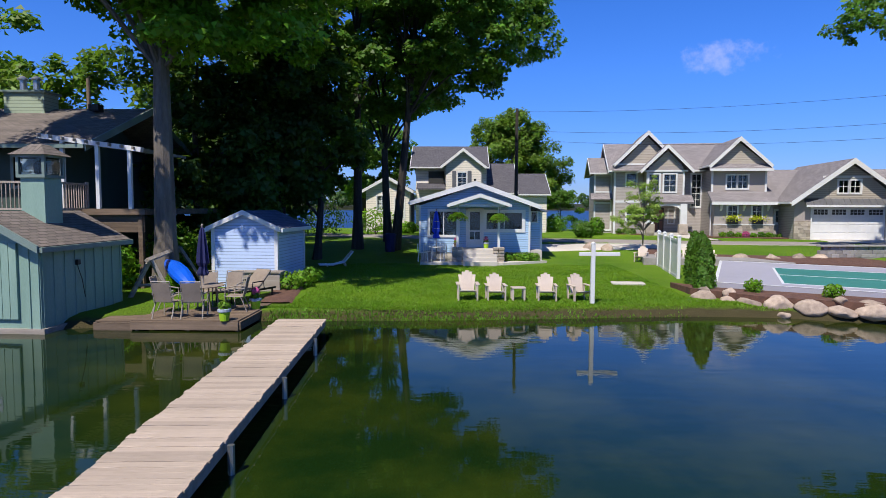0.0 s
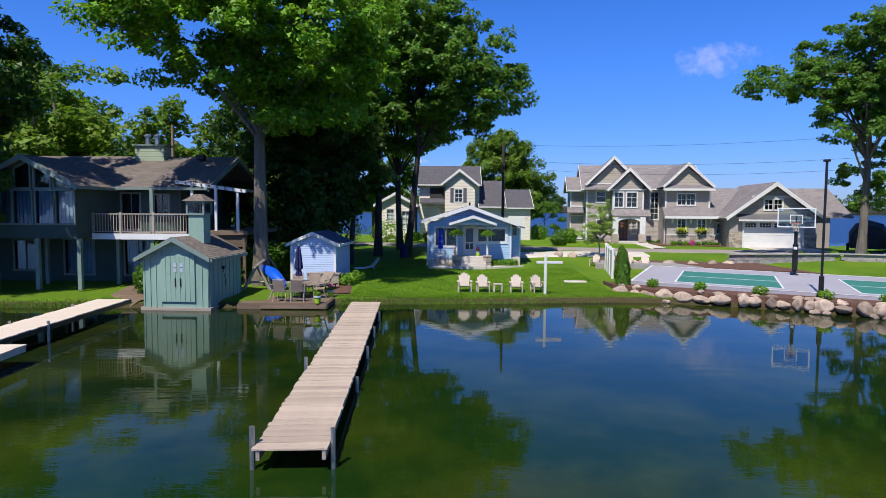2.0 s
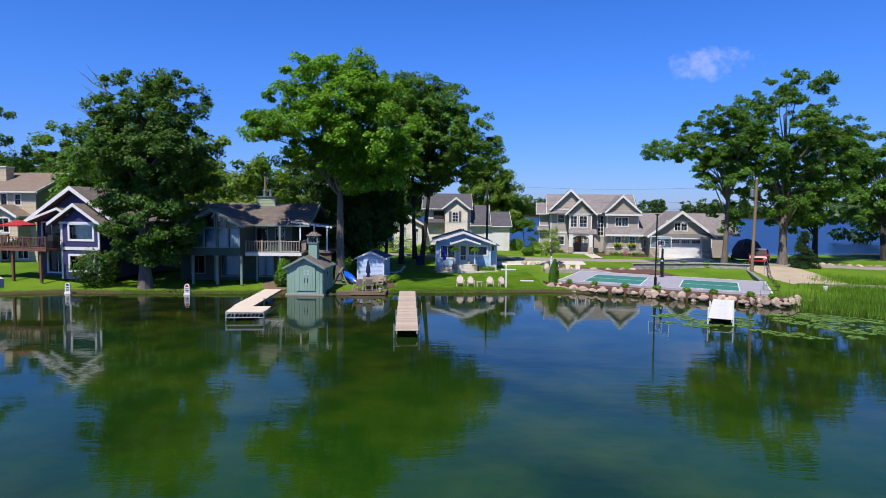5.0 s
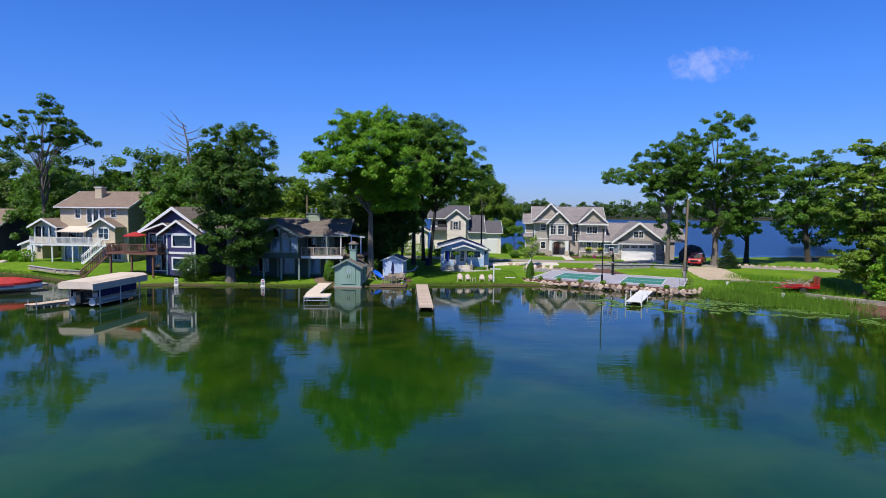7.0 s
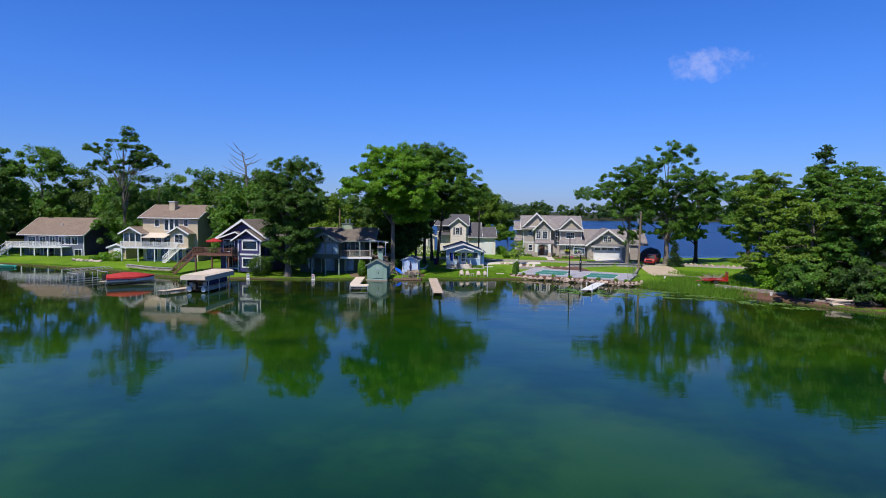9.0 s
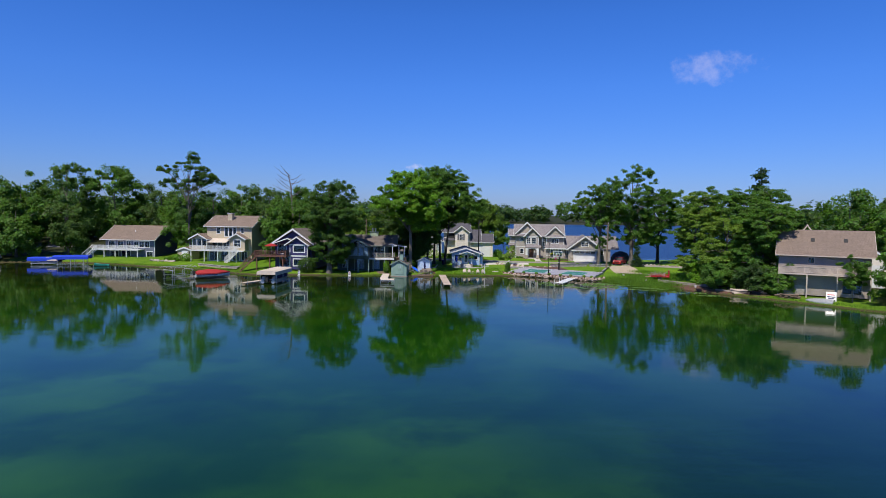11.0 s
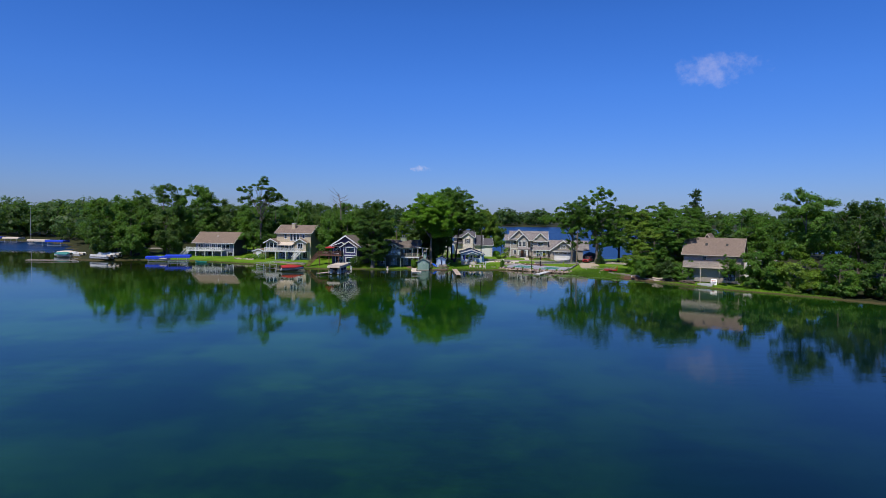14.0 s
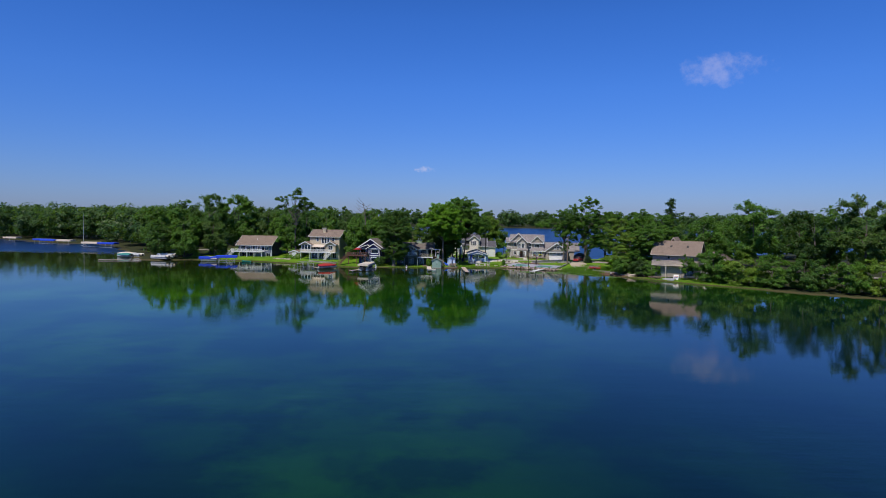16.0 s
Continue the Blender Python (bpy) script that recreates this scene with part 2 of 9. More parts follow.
def water_material():
    m, n, l, bsdf = nodes_of("lake_water")
    tc = n.new("ShaderNodeTexCoord")
    pos = tc.outputs["Object"]
    beds = noise_node(n, l, pos, 0.045, 5, 0.55)
    weeds = noise_node(n, l, pos, 0.28, 6, 0.6)
    patches = noise_node(n, l, pos, 0.11, 6, 0.62)
    spot = n.new("ShaderNodeSeparateXYZ")
    l.new(pos, spot.inputs[0])
    wander = math_node(n, l, "ADD", spot.outputs[1], math_node(n, l, "MULTIPLY", beds.outputs["Fac"], 60.0))
    off = range_node(n, l, wander, 45.0, -90.0)
    shallow = mix_node(n, l, range_node(n, l, weeds.outputs["Fac"], 0.42, 0.66), (0.006, 0.013, 0.004), (0.032, 0.040, 0.005))
    middle = mix_node(n, l, range_node(n, l, beds.outputs["Fac"], 0.40, 0.64), (0.007, 0.046, 0.003), (0.026, 0.098, 0.001))
    deep = mix_node(n, l, range_node(n, l, beds.outputs["Fac"], 0.40, 0.64), (0.001, 0.014, 0.009), (0.005, 0.038, 0.005))
    middle = mix_node(n, l, range_node(n, l, patches.outputs["Fac"], 0.46, 0.60, 0.0, 0.75), middle, (0.004, 0.030, 0.004))
    deep = mix_node(n, l, range_node(n, l, patches.outputs["Fac"], 0.46, 0.60, 0.0, 0.7), deep, (0.001, 0.010, 0.008))
    col = mix_node(n, l, range_node(n, l, off, 0.0, 0.45), shallow, middle)
    col = mix_node(n, l, range_node(n, l, off, 0.45, 1.0), col, deep)
    # darker blue-green towards larger x, well out from the near shore
    drift = math_node(n, l, "ADD", spot.outputs[0], math_node(n, l, "MULTIPLY", beds.outputs["Fac"], 30.0))
    right_darkening = math_node(n, l, "MULTIPLY", range_node(n, l, drift, 8.0, 40.0), range_node(n, l, spot.outputs[1], -25.0, -60.0))
    col = mix_node(n, l, math_node(n, l, "MULTIPLY", right_darkening, 0.85), col, (0.0008, 0.007, 0.010))
    # beyond the spit, blue sky reflection is mixed into the base colour
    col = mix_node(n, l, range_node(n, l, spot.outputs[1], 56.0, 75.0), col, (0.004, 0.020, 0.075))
    l.new(col, bsdf.inputs["Base Color"])
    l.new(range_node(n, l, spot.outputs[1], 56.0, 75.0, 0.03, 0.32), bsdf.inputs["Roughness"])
    bsdf.inputs["IOR"].default_value = 1.33
    mp = n.new("ShaderNodeMapping")
    mp.inputs["Scale"].default_value = (0.55, 1.9, 1)
    l.new(pos, mp.inputs["Vector"])
    r1 = noise_node(n, l, mp.outputs[0], 1.6, 3)
    r2 = noise_node(n, l, mp.outputs[0], 0.22, 2)
    calm = noise_node(n, l, pos, 0.03, 2)
    amp = range_node(n, l, calm.outputs["Fac"], 0.4, 0.65, 0.25, 1.0)
    h = math_node(n, l, "MULTIPLY", math_node(n, l, "ADD", r1.outputs["Fac"], math_node(n, l, "MULTIPLY", r2.outputs["Fac"], 3.0)), amp)
    # the open lake beyond the spit is ruffled by the wind
    chop = noise_node(n, l, pos, 1.8, 4, 0.6)
    open_water = range_node(n, l, spot.outputs[1], 56.0, 75.0)
    h = math_node(n, l, "ADD", h, math_node(n, l, "MULTIPLY", math_node(n, l, "MULTIPLY", chop.outputs["Fac"], 18.0), open_water))
    bump_node(n, l, bsdf, h, 0.14, 0.04)
    return m


M = {}
M["water"] = water_material()
M["bark"] = plain("bark", (0.21, 0.18, 0.15), (0.10, 0.085, 0.072), 1.5, 0.95, bump=0.9, fine=14, stretch=(3, 3, 0.5))
M["dark_bark"] = plain("dark_bark", (0.07, 0.058, 0.05), (0.03, 0.025, 0.022), 1.5, 0.95, bump=0.9, fine=14, stretch=(3, 3, 0.5))
M["leaf_maple"] = leafy("leaf_maple", (0.085, 0.205, 0.010), (0.20, 0.38, 0.018))
M["leaf_oak"] = leafy("leaf_oak", (0.052, 0.125, 0.014), (0.120, 0.235, 0.026))
M["leaf_lime"] = leafy("leaf_lime", (0.100, 0.180, 0.016), (0.190, 0.285, 0.030))
M["leaf_deep"] = leafy("leaf_deep", (0.036, 0.088, 0.014), (0.082, 0.165, 0.024))
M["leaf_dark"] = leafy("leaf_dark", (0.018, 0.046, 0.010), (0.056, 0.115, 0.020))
M["leaf_ash"] = leafy("leaf_ash", (0.050, 0.100, 0.018), (0.10, 0.165, 0.034))
M["leaf_light"] = leafy("leaf_light", (0.24, 0.36, 0.05), (0.36, 0.47, 0.10), 1.0)
M["needle"] = leafy("needle", (0.016, 0.042, 0.022), (0.035, 0.075, 0.04), 1.0)
M["leaf_far"] = leafy("leaf_far", (0.030, 0.072, 0.020), (0.075, 0.135, 0.034), 0.05)
M["white_paint"] = plain("white_paint", (0.76, 0.76, 0.76), (0.66, 0.66, 0.66), 1.2, 0.45, bump=0.05, fine=30)
M["cream_paint"] = siding("cream_siding", (0.56, 0.50, 0.43), 0.15, dirt=0.92)
M["blue_siding"] = siding("pale_blue_siding", (0.40, 0.58, 0.80), 0.12, dirt=0.88)
M["shed_siding"] = siding("shed_siding", (0.50, 0.62, 0.86), 0.115, dirt=0.88)
M["grey_siding"] = siding("taupe_siding", (0.42, 0.375, 0.345), 0.13, dirt=0.9)
M["taupe_panel"] = plain("taupe_panel", (0.40, 0.35, 0.325), (0.35, 0.305, 0.285), 0.8, 0.6)
M["gable_shake"] = siding("tan_gable_siding", (0.45, 0.395, 0.33), 0.14, dirt=0.9)
M["beige_siding"] = siding("beige_siding", (0.37, 0.31, 0.27), 0.14, dirt=0.92)
M["chimney_siding"] = siding("pale_green_siding", (0.36, 0.43, 0.31), 0.14, dirt=0.9)
M["tan_siding"] = siding("tan_siding", (0.56, 0.47, 0.33), 0.14, dirt=0.9)
M["navy_siding"] = siding("navy_siding", (0.045, 0.040, 0.135), 0.14, dirt=0.85)
M["slate_siding"] = siding("slate_siding", (0.16, 0.18, 0.25), 0.14, dirt=0.85)
M["ivory_siding"] = siding("ivory_siding", (0.80, 0.73, 0.64), 0.16, dirt=0.94)
M["green_board"] = plain("sage_green_board", (0.27, 0.40, 0.33), (0.21, 0.33, 0.27), 0.9, 0.7, bump=0.2, fine=25, stretch=(2, 2, 0.4))
M["green_panel"] = plain("green_panel", (0.045, 0.082, 0.072), (0.034, 0.064, 0.056), 0.9, 0.7, bump=0.15)
M["trim_green"] = plain("grey_green_trim", (0.20, 0.27, 0.24), None, 1.5, 0.6)
M["roof_grey_x"] = shingles("grey_shingles_x", (0.30, 0.27, 0.275), (0.17, 0.153, 0.158), "x")
M["roof_grey_y"] = shingles("grey_shingles_y", (0.30, 0.27, 0.275), (0.17, 0.153, 0.158), "y")
M["roof_brown_x"] = shingles("brown_shingles_x", (0.20, 0.165, 0.145), (0.105, 0.088, 0.078), "x")
M["roof_brown_y"] = shingles("brown_shingles_y", (0.20, 0.165, 0.145), (0.105, 0.088, 0.078), "y")
M["roof_dark_x"] = shingles("slate_shingles_x", (0.115, 0.11, 0.125), (0.075, 0.07, 0.085), "x")
M["roof_dark_y"] = shingles("slate_shingles_y", (0.115, 0.11, 0.125), (0.075, 0.07, 0.085), "y")
M["roof_navy_y"] = shingles("blue_grey_shingles_y", (0.10, 0.125, 0.20), (0.06, 0.078, 0.135), "y")
M["roof_tan_x"] = shingles("tan_shingles_x", (0.26, 0.195, 0.155), (0.19, 0.14, 0.11), "x")
M["roof_tan_y"] = shingles("tan_shingles_y", (0.26, 0.195, 0.155), (0.19, 0.14, 0.11), "y")
M["metal_roof"] = plain("standing_seam_metal", (0.20, 0.20, 0.215), (0.16, 0.16, 0.175), 1.0, 0.45, metal=0.5)
M["glass"] = glass("window_glass")
# near-black fill: interior shade as colour, also dark panes and panels
M["dark_fill"] = plain("dark_interior_fill", (0.05, 0.05, 0.05), (0.035, 0.035, 0.035), 1, 0.9, bump=0)
M["curtain"] = plain("pale_curtain", (0.45, 0.50, 0.58), (0.33, 0.38, 0.46), 6, 0.9, stretch=(4, 1, 0.2))
M["wood_grey"] = plain("weathered_wood", (0.40, 0.35, 0.30), (0.27, 0.23, 0.195), 1.2, 0.9, bump=0.5, fine=30, vary=0.16, stretch=(0.35, 6, 6))
M["wood_pale"] = plain("bleached_dock_wood", (0.60, 0.49, 0.40), (0.42, 0.33, 0.26), 1.3, 0.9, bump=0.7, fine=22, vary=0.16, stretch=(0.3, 6, 6))
M["wood_brown"] = plain("brown_deck_wood", (0.22, 0.155, 0.105), (0.11, 0.075, 0.05), 1.4, 0.85, bump=0.5, fine=24, vary=0.2, stretch=(0.35, 6, 6))
M["wood_red"] = plain("red_brown_stain", (0.17, 0.075, 0.05), (0.11, 0.05, 0.036), 1.4, 0.8, vary=0.1)
M["stone"] = plain("pale_boulder", (0.47, 0.37, 0.29), (0.27, 0.205, 0.165), 2.6, 0.9, bump=0.9, fine=11, vary=0.38)
M["ledge"] = plain("ledge_stone", (0.46, 0.39, 0.32), (0.33, 0.28, 0.24), 3, 0.9, bump=0.7, fine=14, vary=0.3)
M["block"] = plain("grey_block", (0.36, 0.335, 0.32), (0.26, 0.245, 0.235), 3, 0.95, bump=0.6, fine=18, vary=0.22)
M["mulch"] = plain("bark_mulch", (0.16, 0.078, 0.052), (0.085, 0.042, 0.03), 5, 0.95, bump=1.0, fine=28)
M["concrete"] = plain("pale_concrete", (0.62, 0.57, 0.51), (0.52, 0.475, 0.42), 0.6, 0.9, bump=0.2, fine=20)
M["road"] = plain("worn_asphalt", (0.33, 0.29, 0.26), (0.26, 0.23, 0.205), 0.5, 0.95, bump=0.3, fine=30)
M["gravel"] = plain("tan_gravel", (0.50, 0.41, 0.31), (0.40, 0.32, 0.235), 0.7, 0.95, bump=0.7, fine=24)
M["court_grey"] = plain("grey_court_tile", (0.40, 0.385, 0.44), (0.345, 0.335, 0.385), 0.7, 0.6, bump=0.1, fine=40)
M["court_green"] = plain("green_court_tile", (0.045, 0.22, 0.175), (0.036, 0.18, 0.145), 0.7, 0.6, bump=0.1, fine=40)
M["white_plastic"] = plain("white_plastic", (0.80, 0.79, 0.77), (0.70, 0.69, 0.67), 2, 0.4, bump=0.03)
M["beige_plastic"] = plain("beige_plastic", (0.60, 0.50, 0.42), (0.52, 0.43, 0.36), 2, 0.45, bump=0.04)
M["black_metal"] = plain("black_metal", (0.02, 0.02, 0.022), (0.03, 0.03, 0.03), 3, 0.4, metal=0.6, bump=0.03)
M["grey_metal"] = plain("galvanised_metal", (0.48, 0.49, 0.50), (0.36, 0.37, 0.38), 3, 0.4, metal=0.85, bump=0.05)
M["blue_cloth"] = plain("blue_canvas", (0.012, 0.065, 0.62), (0.010, 0.048, 0.50), 3, 0.75)
M["navy_cloth"] = plain("navy_canvas", (0.018, 0.022, 0.11), (0.012, 0.015, 0.075), 3, 0.85)
M["red_cloth"] = plain("red_canvas", (0.46, 0.025, 0.025), (0.33, 0.018, 0.02), 2, 0.75)
M["white_cloth"] = plain("cream_canvas", (0.70, 0.60, 0.50), (0.58, 0.49, 0.40), 0.8, 0.85)
M["blue_plastic"] = plain("blue_plastic", (0.006, 0.11, 0.72), (0.005, 0.085, 0.55), 2, 0.3, bump=0.03)
M["red_paint"] = plain("red_paint", (0.50, 0.02, 0.022), (0.40, 0.015, 0.018), 2, 0.3, bump=0.02, coat=0.6)
M["tyre"] = plain("black_rubber", (0.022, 0.022, 0.022), (0.03, 0.03, 0.03), 6, 0.85)
M["green_pot"] = plain("lime_glazed_pot", (0.42, 0.66, 0.03), (0.36, 0.58, 0.03), 3, 0.35)
M["pink_flower"] = leafy("pink_petals", (0.62, 0.05, 0.30), (0.75, 0.16, 0.45), 4.0)
M["yellow_flower"] = leafy("yellow_petals", (0.62, 0.55, 0.02), (0.55, 0.62, 0.04), 4.0)
M["fern"] = leafy("fern_frond", (0.10, 0.23, 0.012), (0.21, 0.36, 0.03), 2.0)
M["lily"] = leafy("lily_pad_leaf", (0.12, 0.24, 0.05), (0.22, 0.34, 0.09), 0.8)
M["reed"] = leafy("reed_blade", (0.09, 0.19, 0.015), (0.17, 0.30, 0.03), 0.8)
M["aluminium"] = plain("pale_aluminium", (0.66, 0.66, 0.65), (0.52, 0.52, 0.52), 3, 0.4, metal=0.5, bump=0.03)
M["pole_wood"] = plain("utility_pole_wood", (0.27, 0.20, 0.14), (0.17, 0.125, 0.09), 1.2, 0.9, bump=0.6, fine=16, stretch=(4, 4, 0.3))


# ---- mesh helpers ----
def link_mesh(name, verts, faces, material, smooth=False):
    me = bpy.data.meshes.new(name)
    me.from_pydata([tuple(v) for v in verts], [], faces)
    me.materials.append(material)
    if smooth:
        me.polygons.foreach_set("use_smooth", [True] * len(me.polygons))
    return new(name, me)


def part(name, bm, material, parent, label=""):
    """Links a bmesh as one mesh object under a thing or a part."""
    me = bpy.data.meshes.new(name)
    bmesh.ops.recalc_face_normals(bm, faces=bm.faces)
    bm.to_mesh(me)
    bm.free()
    me.materials.append(material)
    ob = new(name, me)
    ob.parent = parent
    if label:
        tagged(ob, label)
    return ob


def thing(name, x, y, z, yaw=0.0, label="", category="", group="", kind=""):
    ob = new(name)
    ob.empty_display_size = 0.2
    ob.matrix_world = pose(x, y, z, 0, 0, yaw)
    return tagged(ob, label, category, group, kind)


def add_box(bm, x0, x1, y0, y1, z0, z1, m=None):
    vs = [bm.verts.new(Vector((x, y, z)) if m is None else m @ Vector((x, y, z))) for z in (z0, z1) for y in (y0, y1) for x in (x0, x1)]
    for f in ((0, 2, 3, 1), (4, 5, 7, 6), (0, 1, 5, 4), (2, 6, 7, 3), (0, 4, 6, 2), (1, 3, 7, 5)):
        bm.faces.new([vs[i] for i in f])
    return vs


def box(x0, x1, y0, y1, z0, z1, bevel=0.0):
    bm = bmesh.new()
    add_box(bm, x0, x1, y0, y1, z0, z1)
    if bevel:
        bmesh.ops.bevel(bm, geom=list(bm.edges), offset=bevel, segments=1, affect="EDGES")
    return bm


def add_prism(bm, outline, y0, y1):
    """An outline in x and z, drawn out from y0 to y1."""
    a = [bm.verts.new((x, y0, z)) for x, z in outline]
    b = [bm.verts.new((x, y1, z)) for x, z in outline]
    bm.faces.new(a)
    bm.faces.new(b[::-1])
    k = len(outline)
    for i in range(k):
        bm.faces.new([a[i], b[i], b[(i + 1) % k], a[(i + 1) % k]])


def add_prism_x(bm, outline, x0, x1):
    """An outline in y and z, drawn out from x0 to x1."""
    a = [bm.verts.new((x0, y, z)) for y, z in outline]
    b = [bm.verts.new((x1, y, z)) for y, z in outline]
    bm.faces.new(a)
    bm.faces.new(b[::-1])
    k = len(outline)
    for i in range(k):
        bm.faces.new([a[i], b[i], b[(i + 1) % k], a[(i + 1) % k]])


def prism(outline, y0, y1):
    bm = bmesh.new()
    add_prism(bm, outline, y0, y1)
    return bm


def prism_x(outline, x0, x1):
    bm = bmesh.new()
    add_prism_x(bm, outline, x0, x1)
    return bm


def add_tube(bm, points, radii, segs=7, caps=True):
    rings = []
    pts = [Vector(p) for p in points]
    for i, p in enumerate(pts):
        way = (pts[min(i + 1, len(pts) - 1)] - pts[max(i - 1, 0)]).normalized()
        side = way.cross(Vector((0, 0, 1)) if abs(way.z) < 0.9 else Vector((1, 0, 0))).normalized()
        up = side.cross(way)
        r = radii[i] if isinstance(radii, (list, tuple)) else radii
        rings.append([bm.verts.new(p + (side * math.cos(2 * math.pi * k / segs) + up * math.sin(2 * math.pi * k / segs)) * r) for k in range(segs)])
    for a, b in zip(rings, rings[1:]):
        for k in range(segs):
            bm.faces.new([a[k], a[(k + 1) % segs], b[(k + 1) % segs], b[k]])
    if caps:
        bm.faces.new(rings[0][::-1])
        bm.faces.new(rings[-1])


def tube(points, radii, segs=7):
    bm = bmesh.new()
    add_tube(bm, points, radii, segs)
    return bm


def lathe(profile, segs=14, cx=0.0, cy=0.0):
    """A turned form: radius and height pairs."""
    bm = bmesh.new()
    rings = [[bm.verts.new((cx + r * math.cos(2 * math.pi * k / segs), cy + r * math.sin(2 * math.pi * k / segs), z)) for k in range(segs)] for r, z in profile]
    for a, b in zip(rings, rings[1:]):
        for k in range(segs):
            bm.faces.new([a[k], a[(k + 1) % segs], b[(k + 1) % segs], b[k]])
    bm.faces.new(rings[0][::-1])
    bm.faces.new(rings[-1])
    return bm


# ---- ground and water ----
LAND = [(-3000, 900), (-900, 420), (-400, 230), (-250, 156), (-190, 119), (-180, 128), (-153, 93), (-128, 58), (-112, 33), (-106, 27.5), (-92, 35), (-78, 33.5), (-65, 27.8),
        (-52, 22.6), (-42, 15.8), (-36.5, 13.2), (-31, 15.2), (-27, 14.9), (-15, 15.4), (-10.5, 15.4), (-6, 16.7), (0, 17.1), (7, 18.0), (9.2, 17.75), (12.2, 16.7), (15.75, 14.6), (18.35, 12.8), (22.6, 10.6), (24.9, 12.7),
        (27.5, 10.5), (31, 5.5), (34.5, 0), (37.5, -5), (41, -10), (49, -20.5), (55, -25), (60, -30), (66, -37), (78, -46), (110, -66), (300, -170), (3000, -1500),
        (3000, 300), (400, 170), (150, 120), (95, 86), (75, 71), (60, 65), (44, 62), (35, 65), (28, 80), (20, 94), (11, 78), (-10, 84), (-40, 97), (-100, 150), (-400, 420), (-3000, 1400)]


def land_distance(px, py):
    """How far inland a point lies; below zero in the water."""
    best = np.full(px.shape, 1e9)
    inside = np.zeros(px.shape, bool)
    for (ax, ay), (bx, by) in zip(LAND, LAND[1:] + LAND[:1]):
        ex, ey = bx - ax, by - ay
        t = np.clip(((px - ax) * ex + (py - ay) * ey) / (ex * ex + ey * ey), 0, 1)
        best = np.minimum(best, np.hypot(px - ax - t * ex, py - ay - t * ey))
        cross = ((ay > py) != (by > py)) & (px < ex * (py - ay) / (ey if ey else 1e-9) + ax)
        inside ^= cross
    near = np.where(inside, best, -best)
    far = py - (700 + 40 * np.sin(px * 0.006) + 25 * np.sin(px * 0.017 + 1))
    return np.maximum(near, far), far


def smooth(v):
    v = np.clip(v, 0, 1)
    return v * v * (3 - 2 * v)


def ground_height(px, py):
    px, py = np.asarray(px, float), np.asarray(py, float)
    d, far = land_distance(px, py)
    z = np.where(d < 0, np.maximum(-1.6, d * 0.35 - 0.12), 0.36 * smooth(d / 0.6 + 0.1) + 0.14 * smooth((d - 0.5) / 8) + 0.5 * smooth((d - 13) / 9) - 0.08)
    left = smooth((-26 - px) / 8)
    z = z + np.where(d > 0, left * 0.45 * smooth((d - 1) / 5), 0)
    z = z + np.where(far > 0, 10 * smooth(far / 500), 0)
    bumps = 0.03 * np.sin(px * 1.7 + 2 * np.sin(py * 0.9)) * np.sin(py * 1.3) + 0.02 * np.sin(px * 4.1) * np.sin(py * 3.7 + px)
    return z + np.where(d > 0.3, bumps * 0.5, 0) + np.where(np.abs(d) < 1.2, 0.5 * bumps, 0)


def gz(x, y):
    return float(ground_height(np.array([x]), np.array([y]))[0])


def spaced(lo, hi, fine_lo, fine_hi, step):
    mid = list(np.arange(fine_lo, fine_hi + 1e-6, step))
    a, s = [], step
    v = fine_lo
    while v > lo:
        s *= 1.13
        v -= s
        a.append(v)
    b, s = [], step
    v = fine_hi
    while v < hi:
        s *= 1.13
        v += s
        b.append(v)
    return np.array(a[::-1] + mid + b)


